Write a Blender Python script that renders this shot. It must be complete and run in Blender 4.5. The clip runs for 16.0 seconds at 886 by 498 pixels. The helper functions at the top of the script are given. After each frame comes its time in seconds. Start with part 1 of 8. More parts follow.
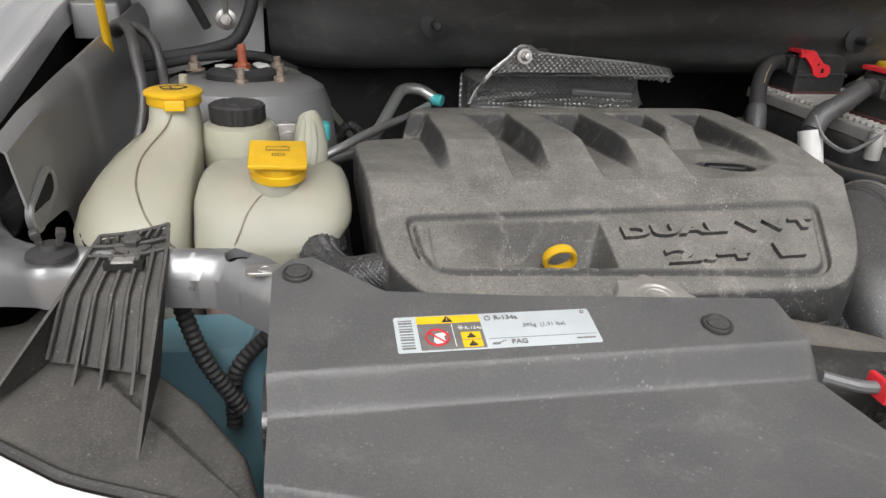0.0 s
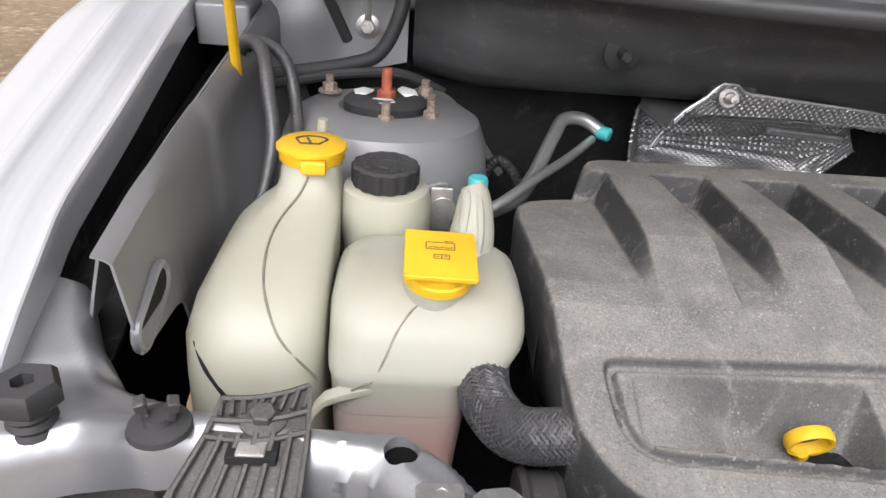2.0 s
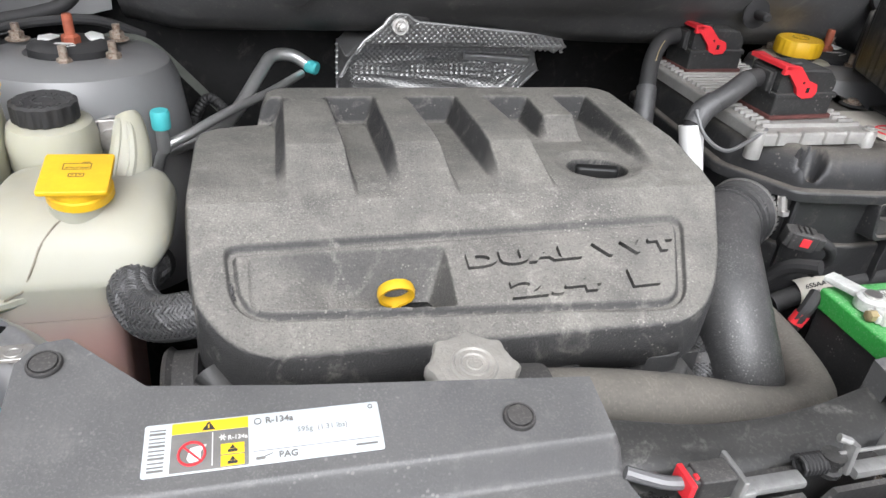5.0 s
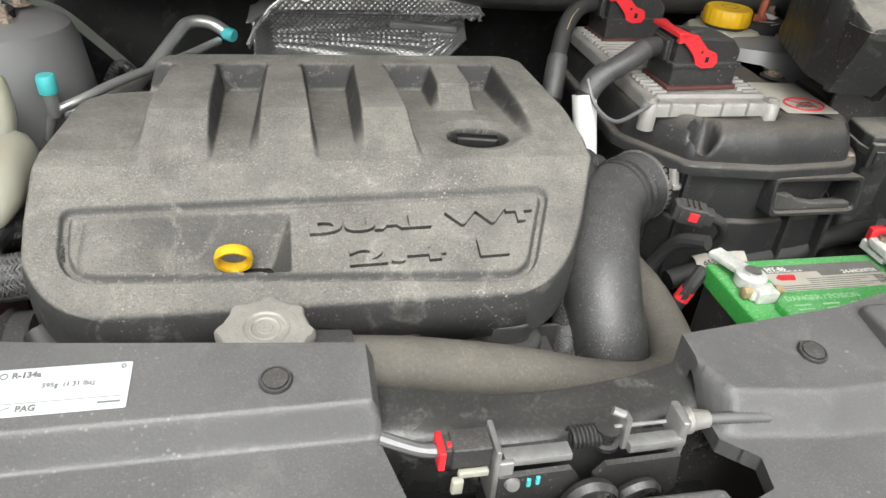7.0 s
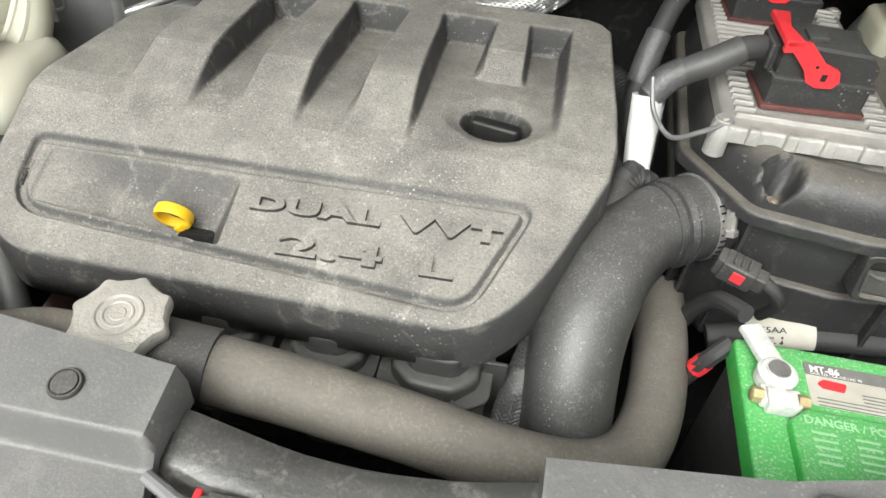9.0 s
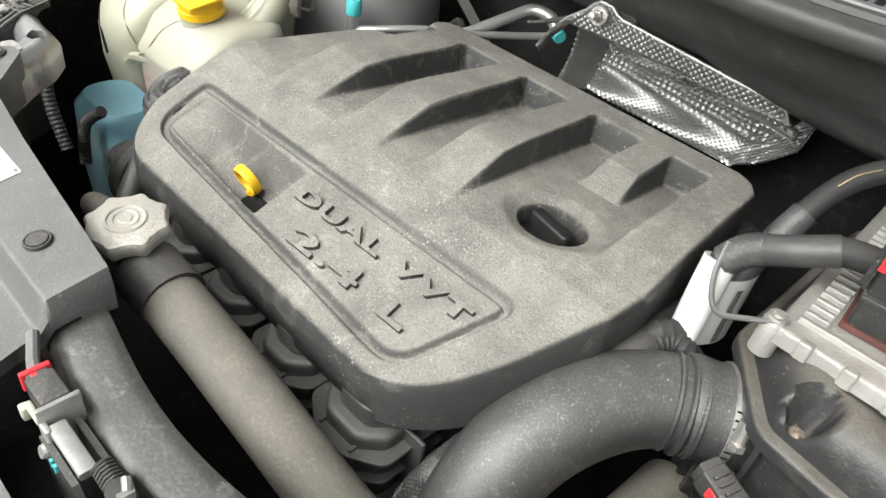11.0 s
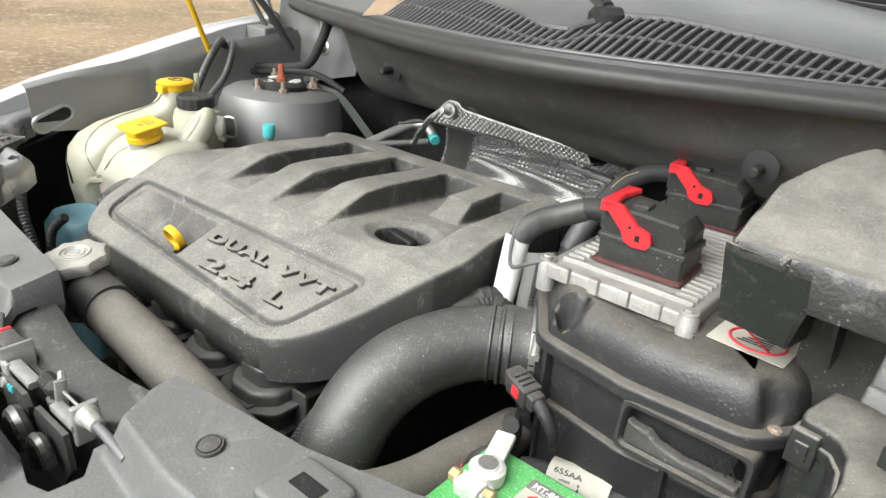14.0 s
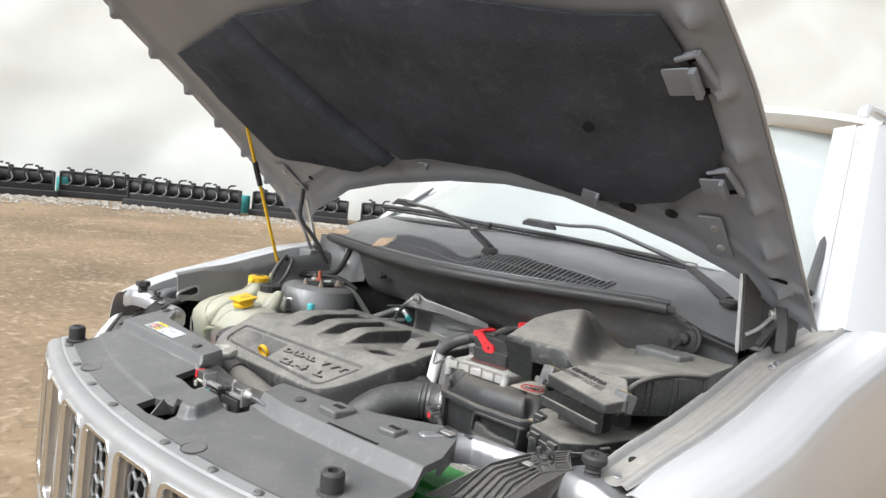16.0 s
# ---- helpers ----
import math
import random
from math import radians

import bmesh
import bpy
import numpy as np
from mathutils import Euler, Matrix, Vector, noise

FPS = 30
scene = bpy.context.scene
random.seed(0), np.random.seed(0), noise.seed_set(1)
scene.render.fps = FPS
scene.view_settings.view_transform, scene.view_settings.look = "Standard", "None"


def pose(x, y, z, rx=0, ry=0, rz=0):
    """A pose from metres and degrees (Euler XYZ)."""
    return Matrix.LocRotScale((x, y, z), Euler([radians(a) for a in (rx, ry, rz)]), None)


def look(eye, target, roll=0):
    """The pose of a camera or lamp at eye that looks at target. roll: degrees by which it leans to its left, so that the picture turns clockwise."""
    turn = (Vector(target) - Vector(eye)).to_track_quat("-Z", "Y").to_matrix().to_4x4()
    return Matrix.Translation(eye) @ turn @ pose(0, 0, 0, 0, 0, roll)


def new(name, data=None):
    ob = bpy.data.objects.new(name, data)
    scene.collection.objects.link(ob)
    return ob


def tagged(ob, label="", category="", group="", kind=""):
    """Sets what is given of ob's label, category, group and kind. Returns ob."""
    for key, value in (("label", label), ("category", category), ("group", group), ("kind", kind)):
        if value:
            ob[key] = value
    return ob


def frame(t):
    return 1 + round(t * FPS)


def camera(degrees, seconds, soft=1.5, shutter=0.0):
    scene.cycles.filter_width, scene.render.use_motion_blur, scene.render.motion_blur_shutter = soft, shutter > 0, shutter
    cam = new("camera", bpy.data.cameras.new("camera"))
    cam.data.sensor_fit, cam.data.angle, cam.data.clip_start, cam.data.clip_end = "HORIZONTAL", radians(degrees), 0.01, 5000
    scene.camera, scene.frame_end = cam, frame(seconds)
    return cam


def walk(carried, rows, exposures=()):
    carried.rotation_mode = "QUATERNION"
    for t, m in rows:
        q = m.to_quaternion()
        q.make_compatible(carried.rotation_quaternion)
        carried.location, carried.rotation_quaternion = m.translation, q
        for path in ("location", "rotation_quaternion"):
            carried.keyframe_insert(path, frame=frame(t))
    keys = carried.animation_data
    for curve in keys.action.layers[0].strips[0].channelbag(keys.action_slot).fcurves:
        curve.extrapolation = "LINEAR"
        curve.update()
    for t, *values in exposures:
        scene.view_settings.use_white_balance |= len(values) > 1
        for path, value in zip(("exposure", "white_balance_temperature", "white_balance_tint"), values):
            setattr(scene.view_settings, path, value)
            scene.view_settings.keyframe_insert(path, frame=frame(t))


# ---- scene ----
cam = camera(64.7, 16.0)
PATH = [
    (0, (-0.325, 0.073, 1.334), (0.022, 1.863, 0.513), 2.7),
    (0.5, (-0.33, 0.185, 1.35), (-0.073, 1.959, 0.463), 2.6),
    (1, (-0.355, 0.223, 1.358), (-0.157, 1.953, 0.375), 3.6),
    (1.5, (-0.379, 0.251, 1.372), (-0.243, 1.966, 0.352), 4.7),
    (2, (-0.387, 0.275, 1.387), (-0.273, 2.024, 0.424), 4.9),
    (2.5, (-0.389, 0.293, 1.389), (-0.28, 2.025, 0.394), 5.2),
    (3, (-0.381, 0.287, 1.39), (-0.189, 2.006, 0.386), 5.2),
    (3.5, (-0.363, 0.273, 1.396), (-0.063, 1.975, 0.39), 5.0),
    (4, (-0.345, 0.257, 1.398), (0.05, 1.926, 0.369), 4.9),
    (4.5, (-0.297, 0.225, 1.394), (0.178, 1.863, 0.35), 4.2),
    (5, (-0.212, 0.149, 1.406), (0.264, 1.79, 0.367), 5.2),
    (5.2, (-0.186, 0.129, 1.401), (0.244, 1.78, 0.357), 4.1),
    (7.3, (-0.026, 0.116, 1.413), (0.347, 1.721, 0.279), 5.2),
    (7.5, (-0.001, 0.157, 1.417), (0.264, 1.727, 0.206), 2.8),
    (8, (0.027, 0.237, 1.427), (0.227, 1.515, -0.099), 5.7),
    (8.5, (0.067, 0.254, 1.43), (0.08, 1.618, -0.033), 1.9),
    (9, (0.15, 0.228, 1.449), (-0.032, 1.677, 0.082), 5.1),
    (9.2, (0.181, 0.214, 1.455), (-0.066, 1.665, 0.101), 6.5),
    (11.5, (0.419, 0.334, 1.449), (-0.632, 1.523, 0.232), 10.1),
    (11.9, (0.477, 0.321, 1.423), (-0.512, 1.609, 0.255), 6.1),
    (12, (0.482, 0.307, 1.421), (-0.427, 1.654, 0.255), 7.2),
    (12.5, (0.517, 0.293, 1.406), (-0.299, 1.725, 0.272), 5.0),
    (13, (0.537, 0.283, 1.407), (-0.248, 1.759, 0.309), 3.5),
    (13.5, (0.566, 0.269, 1.408), (-0.345, 1.722, 0.379), 3.3),
    (14, (0.608, 0.223, 1.42), (-0.541, 1.643, 0.606), 4.0),
    (14.5, (0.654, 0.1, 1.445), (-0.605, 1.525, 0.826), 3.5),
    (15, (0.753, -0.036, 1.477), (-0.496, 1.456, 1.015), 5.1),
    (15.5, (0.974, -0.16, 1.482), (-0.361, 1.3, 1.19), 7.0),
    (16, (1.174, -0.323, 1.501), (-0.118, 1.192, 1.308), 6.6),
]
walk(cam, [(t, look(eye, target, roll)) for t, eye, target, roll in PATH],
     [(0.0, 0.10, 6500, 11), (0.5, 0.50, 6400, 11), (1.0, 0.68, 6300, 13), (2.0, 0.63, 6320, 15), (3.5, 0.64, 6280, 14), (5.0, 0.72, 6200, 12), (7.5, 0.72, 6600, 7), (9.0, 1.0, 6600, 6), (12.0, 1.08, 6600, 6),
      (13.5, 1.12, 6560, 6), (14.5, 0.98, 6400, 8), (15.2, 0.80, 6340, 9), (16.0, 0.77, 6280, 9)])

import collections

# ---- light ----
SUN_EL, SUN_AZ = radians(50), radians(192)
world = bpy.data.worlds.new("sky")
scene.world = world
world.use_nodes = True
wt = world.node_tree
sky = wt.nodes.new("ShaderNodeTexSky")
sky.sky_type, sky.sun_disc = "NISHITA", False
sky.sun_elevation, sky.sun_rotation, sky.dust_density, sky.air_density = SUN_EL, SUN_AZ, 6.0, 1.0
grey = wt.nodes.new("ShaderNodeHueSaturation")
grey.inputs["Saturation"].default_value = 0.05
wt.links.new(sky.outputs[0], grey.inputs["Color"])
wt.links.new(grey.outputs[0], wt.nodes["Background"].inputs[0])
wt.nodes["Background"].inputs[1].default_value = 0.15
sun = new("sun", bpy.data.lights.new("sun", "SUN"))
sun.data.energy, sun.data.angle, sun.data.color = 1.3, radians(60), (1.0, 0.985, 0.965)
sun.matrix_world = look((math.sin(SUN_AZ) * math.cos(SUN_EL) * 30, math.cos(SUN_AZ) * math.cos(SUN_EL) * 30, math.sin(SUN_EL) * 30), (0, 0.6, 1))


# ---- materials ----
def surface(name, color, rough=0.6, metal=0.0, vary=0.15, scale=8.0, dust=0.0, dust_color=(0.30, 0.28, 0.25), speck=0.0, speck_scale=450.0,
            bump=0.15, bump_scale=350.0, trans=0.0, coat=0.0, spec=0.5, sub=0.0, sub_color=None, dust_even=0.25, rust=0.0, rough_vary=0.1, scuff=0.0, spots=0.0, spot_scale=230.0, up_lo=0.2):
    m = bpy.data.materials.new(name)
    m.use_nodes = True
    nt = m.node_tree
    nd, ln = nt.nodes, nt.links
    b = nd["Principled BSDF"]
    tc = nd.new("ShaderNodeTexCoord")

    def noise_tex(sc, det=4.0, rough_=0.6):
        n = nd.new("ShaderNodeTexNoise")
        n.inputs["Scale"].default_value, n.inputs["Detail"].default_value, n.inputs["Roughness"].default_value = sc, det, rough_
        ln.new(tc.outputs["Object"], n.inputs["Vector"])
        return n.outputs["Fac"]

    def ramp(sock, lo, hi):
        r = nd.new("ShaderNodeMapRange")
        r.inputs["From Min"].default_value, r.inputs["From Max"].default_value = lo, hi
        ln.new(sock, r.inputs["Value"])
        return r.outputs[0]

    def mix(fac, a, bb):
        x = nd.new("ShaderNodeMix")
        x.data_type = "RGBA"
        if isinstance(fac, float):
            x.inputs[0].default_value = fac
        else:
            ln.new(fac, x.inputs[0])
        for sock, v in ((x.inputs[6], a), (x.inputs[7], bb)):
            if isinstance(v, tuple):
                sock.default_value = (*v, 1)
            else:
                ln.new(v, sock)
        return x.outputs[2]

    def mul(a, v):
        x = nd.new("ShaderNodeMath")
        x.operation = "MULTIPLY"
        ln.new(a, x.inputs[0])
        if isinstance(v, float):
            x.inputs[1].default_value = v
        else:
            ln.new(v, x.inputs[1])
        return x.outputs[0]

    big, fine = noise_tex(scale), noise_tex(scale * 14, 3.0)
    lo = tuple(max(0.0, c * (1 - vary)) for c in color)
    hi = tuple(min(1.0, c * (1 + vary)) for c in color)
    col = mix(ramp(big, 0.3, 0.7), lo, hi)
    col = mix(mul(ramp(fine, 0.35, 0.7), 0.35), col, tuple(c * (1 - 0.6 * vary) for c in color))
    fac = None
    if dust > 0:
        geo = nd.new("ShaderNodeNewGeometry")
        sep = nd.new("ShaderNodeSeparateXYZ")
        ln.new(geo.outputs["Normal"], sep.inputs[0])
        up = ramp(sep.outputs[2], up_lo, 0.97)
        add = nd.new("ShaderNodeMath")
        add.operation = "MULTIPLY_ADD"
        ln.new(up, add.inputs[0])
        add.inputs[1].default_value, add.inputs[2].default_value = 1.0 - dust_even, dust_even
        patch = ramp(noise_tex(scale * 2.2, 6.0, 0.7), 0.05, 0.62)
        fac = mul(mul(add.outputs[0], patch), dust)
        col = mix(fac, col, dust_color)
    if speck > 0:
        v = nd.new("ShaderNodeTexNoise")
        v.inputs["Scale"].default_value, v.inputs["Detail"].default_value = speck_scale, 2.0
        ln.new(tc.outputs["Object"], v.inputs["Vector"])
        s = mul(mul(ramp(v.outputs["Fac"], 0.54, 0.66), ramp(noise_tex(scale * 3.0), 0.25, 0.6)), speck)
        if dust > 0:
            s = mul(s, add.outputs[0])
        col = mix(s, col, tuple(min(1.0, c * 1.5) for c in dust_color))
        v2 = nd.new("ShaderNodeTexNoise")
        v2.inputs["Scale"].default_value, v2.inputs["Detail"].default_value = speck_scale * 0.8, 2.0
        ln.new(tc.outputs["Object"], v2.inputs["Vector"])
        col = mix(mul(ramp(v2.outputs["Fac"], 0.46, 0.36), speck * 0.45), col, tuple(c * 0.55 for c in color))
    if scuff > 0:
        # pale rubbed marks and dried splashes
        w = nd.new("ShaderNodeTexNoise")
        w.inputs["Scale"].default_value, w.inputs["Detail"].default_value, w.inputs["Distortion"].default_value = scale * 4.0, 5.0, 1.6
        ln.new(tc.outputs["Object"], w.inputs["Vector"])
        col = mix(mul(mul(ramp(w.outputs["Fac"], 0.56, 0.72), ramp(noise_tex(scale * 40.0, 2.0), 0.3, 0.6)), scuff), col, tuple(min(1.0, c * 2.2) for c in dust_color))
    if spots > 0:
        # small dried splashes, thick in some patches and absent in others
        s2 = nd.new("ShaderNodeTexVoronoi")
        s2.inputs["Scale"].default_value, s2.inputs["Randomness"].default_value = spot_scale, 1.0
        ln.new(tc.outputs["Object"], s2.inputs["Vector"])
        dots = mul(ramp(s2.outputs["Distance"], 0.30, 0.16), ramp(noise_tex(spot_scale * 0.5, 1.0), 0.50, 0.60))
        col = mix(mul(mul(dots, ramp(noise_tex(scale * 2.0, 3.0), 0.46, 0.66)), spots), col, tuple(min(1.0, c * 2.3) for c in dust_color))
    if rust > 0:
        col = mix(mul(ramp(noise_tex(scale * 6, 5.0), 0.45, 0.65), rust), col, (0.16, 0.06, 0.025))
    ln.new(col, b.inputs["Base Color"])
    rr = nd.new("ShaderNodeMapRange")
    rr.inputs["To Min"].default_value, rr.inputs["To Max"].default_value = max(0.02, rough - rough_vary), min(1.0, rough + rough_vary)
    ln.new(noise_tex(scale * 5), rr.inputs["Value"])
    if fac is not None:
        x = nd.new("ShaderNodeMath")
        x.operation = "ADD"
        ln.new(rr.outputs[0], x.inputs[0])
        ln.new(mul(fac, 0.4), x.inputs[1])
        x.use_clamp = True
        ln.new(x.outputs[0], b.inputs["Roughness"])
    else:
        ln.new(rr.outputs[0], b.inputs["Roughness"])
    b.inputs["Metallic"].default_value = metal
    b.inputs["Specular IOR Level"].default_value = spec
    if trans:
        b.inputs["Transmission Weight"].default_value = trans
    if coat:
        b.inputs["Coat Weight"].default_value = coat
        b.inputs["Coat Roughness"].default_value = 0.08
    if sub:
        b.inputs["Subsurface Weight"].default_value = sub
        b.inputs["Subsurface Radius"].default_value = sub_color or (0.02, 0.02, 0.015)
        b.inputs["Subsurface Scale"].default_value = 1.0
    if bump > 0:
        bp = nd.new("ShaderNodeBump")
        bp.inputs["Strength"].default_value, bp.inputs["Distance"].default_value = bump, 0.002
        ln.new(noise_tex(bump_scale, 3.0), bp.inputs["Height"])
        ln.new(bp.outputs[0], b.inputs["Normal"])
    return m


M = {}
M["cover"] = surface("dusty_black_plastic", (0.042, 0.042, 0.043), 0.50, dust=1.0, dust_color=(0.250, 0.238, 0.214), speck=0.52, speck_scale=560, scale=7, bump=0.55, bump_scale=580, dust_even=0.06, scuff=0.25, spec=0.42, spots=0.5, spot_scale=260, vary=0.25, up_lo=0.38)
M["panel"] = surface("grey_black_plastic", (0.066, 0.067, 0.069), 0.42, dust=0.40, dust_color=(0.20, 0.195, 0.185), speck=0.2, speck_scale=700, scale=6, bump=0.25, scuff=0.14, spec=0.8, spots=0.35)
M["bracket"] = surface("dusty_bracket_plastic", (0.036, 0.036, 0.035), 0.55, dust=0.5, dust_color=(0.15, 0.14, 0.125), speck=0.3, speck_scale=600, scale=12, bump=0.4, dust_even=0.2, scuff=0.1, spots=0.4)
M["beam"] = surface("scuffed_black_beam", (0.018, 0.018, 0.018), 0.26, dust=0.22, dust_color=(0.15, 0.145, 0.135), speck=0.2, speck_scale=380, scale=9, bump=0.15, scuff=0.35, spec=0.9, spots=0.25, spot_scale=220)
M["black"] = surface("black_plastic", (0.026, 0.026, 0.027), 0.48, dust=0.4, dust_color=(0.15, 0.14, 0.13), speck=0.3, speck_scale=600, scale=9, scuff=0.08, spots=0.5)
M["rubber"] = surface("black_rubber", (0.02, 0.02, 0.021), 0.6, dust=0.25, dust_color=(0.13, 0.125, 0.12), scale=10)
M["hose"] = surface("intake_rubber", (0.032, 0.032, 0.033), 0.36, dust=0.40, dust_color=(0.16, 0.155, 0.15), speck=0.5, speck_scale=560, scale=14, bump=0.2, bump_scale=560, dust_even=0.12, scuff=0.15, spec=0.75, spots=0.9, spot_scale=300)
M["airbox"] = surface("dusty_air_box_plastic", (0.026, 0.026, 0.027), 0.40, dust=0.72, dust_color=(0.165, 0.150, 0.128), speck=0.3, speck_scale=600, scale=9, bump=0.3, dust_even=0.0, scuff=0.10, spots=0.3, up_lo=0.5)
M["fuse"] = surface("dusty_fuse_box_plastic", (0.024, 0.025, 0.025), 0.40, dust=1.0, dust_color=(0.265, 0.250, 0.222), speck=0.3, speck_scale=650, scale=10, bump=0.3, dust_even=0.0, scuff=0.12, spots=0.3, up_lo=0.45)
M["runner"] = surface("grey_manifold_plastic", (0.030, 0.030, 0.031), 0.40, dust=0.40, dust_color=(0.14, 0.135, 0.125), scale=12, scuff=0.1, spots=0.4, spec=0.6)
M["tan_hose"] = surface("dusty_radiator_hose", (0.085, 0.080, 0.070), 0.62, dust=0.6, dust_color=(0.225, 0.205, 0.175), scale=11, dust_even=0.5, speck=0.25, speck_scale=420, scuff=0.05, bump=0.25)
M["tank"] = surface("translucent_plastic", (0.415, 0.412, 0.328), 0.38, vary=0.06, scale=9, sub=0.4, sub_color=(0.03, 0.027, 0.018), bump=0.12, bump_scale=60, dust=0.18, dust_color=(0.36, 0.30, 0.21), spec=0.45, rough_vary=0.06)
M["seam_line"] = surface("grimy_mould_seam", (0.22, 0.20, 0.15), 0.6, vary=0.3, scale=60, bump=0.0)
M["pressure_cap"] = surface("matte_cap_metal", (0.46, 0.45, 0.42), 0.42, metal=0.45, vary=0.22, scale=40, dust=0.4, dust_color=(0.36, 0.32, 0.26), bump=0.4)
M["braid"] = surface("woven_sleeve", (0.050, 0.050, 0.051), 0.42, vary=0.25, scale=30, bump=0.2, dust=0.3, dust_color=(0.16, 0.155, 0.15), spec=0.6)
M["coolant"] = surface("coolant_tank_plastic", (0.385, 0.385, 0.318), 0.40, vary=0.06, scale=9, sub=0.4, sub_color=(0.03, 0.027, 0.018), bump=0.12, bump_scale=60, dust=0.22, dust_color=(0.36, 0.30, 0.21), spec=0.42, rough_vary=0.06)


def fluid_tint(m, tint, full, none):
    """The fluid shows through the translucent wall below its level."""
    nt = m.node_tree
    b = nt.nodes["Principled BSDF"]
    src = b.inputs["Base Color"].links[0].from_socket
    geo = nt.nodes.new("ShaderNodeNewGeometry")
    sep = nt.nodes.new("ShaderNodeSeparateXYZ")
    ramp = nt.nodes.new("ShaderNodeMapRange")
    ramp.interpolation_type = "SMOOTHSTEP"
    ramp.inputs["From Min"].default_value, ramp.inputs["From Max"].default_value = none, full
    blend = nt.nodes.new("ShaderNodeMix")
    blend.data_type = "RGBA"
    nt.links.new(geo.outputs["Position"], sep.inputs[0])
    nt.links.new(sep.outputs["Z"], ramp.inputs["Value"])
    nt.links.new(ramp.outputs[0], blend.inputs["Factor"])
    nt.links.new(src, blend.inputs["A"])
    blend.inputs["B"].default_value = (*tint, 1)
    nt.links.new(blend.outputs["Result"], b.inputs["Base Color"])


fluid_tint(M["coolant"], (0.46, 0.295, 0.265), 0.995, 1.070)
M["blue"] = surface("blue_fluid_plastic", (0.17, 0.34, 0.41), 0.40, vary=0.1, scale=9, bump=0.03, sub=0.25)
M["pink"] = surface("pink_fluid_plastic", (0.52, 0.34, 0.31), 0.32, vary=0.12, scale=12, bump=0.03, sub=0.25)
M["yellow"] = surface("yellow_plastic", (0.78, 0.46, 0.012), 0.45, vary=0.12, scale=25, dust=0.2, dust_color=(0.40, 0.25, 0.05), bump=0.05)
M["teal"] = surface("teal_cap", (0.08, 0.50, 0.52), 0.45, vary=0.12, scale=40, bump=0.02)
M["red"] = surface("red_plastic", (0.72, 0.035, 0.045), 0.35, vary=0.12, scale=30, bump=0.03)
M["green"] = surface("green_battery_case", (0.03, 0.42, 0.06), 0.35, vary=0.12, scale=18, dust=0.25, dust_color=(0.45, 0.5, 0.42), speck=0.5, bump=0.06)
M["label"] = surface("white_label", (0.70, 0.70, 0.685), 0.45, vary=0.06, scale=20, dust=0.22, dust_color=(0.45, 0.42, 0.37), bump=0.05)
M["dark_label"] = surface("grey_label", (0.15, 0.147, 0.14), 0.45, vary=0.25, scale=60, dust=0.3, dust_color=(0.25, 0.24, 0.22), bump=0.0)
M["yellow_label"] = surface("yellow_label", (0.85, 0.55, 0.02), 0.45, vary=0.05, scale=20, bump=0.0)
M["oil_cap"] = surface("clean_black_plastic", (0.014, 0.014, 0.014), 0.45, vary=0.2, scale=30, bump=0.05)
M["plug"] = surface("plug_plastic", (0.020, 0.021, 0.022), 0.42, dust=0.35, dust_color=(0.12, 0.115, 0.105), speck=0.3, speck_scale=600, scale=18, scuff=0.15, spots=0.9, spot_scale=240)
M["teal_dull"] = surface("faded_teal_drum", (0.05, 0.30, 0.29), 0.6, vary=0.2, scale=6)
M["ink"] = surface("ink", (0.03, 0.03, 0.035), 0.6, vary=0.1, scale=20, bump=0.0)
M["grey_tape"] = surface("grey_cloth_tape", (0.075, 0.075, 0.076), 0.4, vary=0.25, scale=60, bump=0.5, spec=0.7)
M["cream"] = surface("cream_paper", (0.52, 0.50, 0.44), 0.55, vary=0.14, scale=30, dust=0.3, dust_color=(0.35, 0.31, 0.25), bump=0.1)
M["cool_label"] = surface("cool_white_label", (0.56, 0.61, 0.63), 0.4, vary=0.04, scale=30, dust=0.15, bump=0.0)
M["brass"] = surface("dull_brass", (0.46, 0.37, 0.20), 0.6, metal=0.3, vary=0.3, scale=60)
M["red_ink"] = surface("red_ink", (0.65, 0.04, 0.05), 0.6, vary=0.1, scale=20, bump=0.0)
M["faded_ink"] = surface("faded_print", (0.20, 0.13, 0.025), 0.6, vary=0.2, scale=40, bump=0.0)
M["screen"] = surface("black_screen_wire", (0.030, 0.030, 0.031), 0.5, vary=0.2, scale=40, bump=0.0)
M["white"] = surface("white_ink", (0.75, 0.75, 0.73), 0.6, vary=0.05, scale=20, bump=0.0)
M["pale_green"] = surface("pale_green_ink", (0.35, 0.62, 0.36), 0.6, vary=0.1, scale=30, bump=0.0)
M["alu"] = surface("cast_aluminium", (0.42, 0.415, 0.395), 0.45, metal=0.4, vary=0.25, scale=18, dust=0.6, dust_color=(0.29, 0.27, 0.24), bump=0.5, scuff=0.2, spots=0.3)
M["zinc"] = surface("zinc_steel", (0.55, 0.54, 0.52), 0.35, metal=0.8, vary=0.18, scale=20, rust=0.2)
M["rusty"] = surface("rusty_steel", (0.42, 0.36, 0.30), 0.55, metal=0.5, vary=0.2, scale=60, rust=0.7)
M["copper"] = surface("red_painted_thread", (0.40, 0.11, 0.06), 0.6, metal=0.2, vary=0.25, scale=80)
M["foil"] = surface("heat_shield_foil", (0.40, 0.40, 0.395), 0.38, metal=0.75, vary=0.14, scale=20, bump=0.1, bump_scale=90)
M["ridge"] = surface("bright_pressed_metal", (0.62, 0.62, 0.61), 0.35, metal=0.5, vary=0.12, scale=30, bump=0.1)
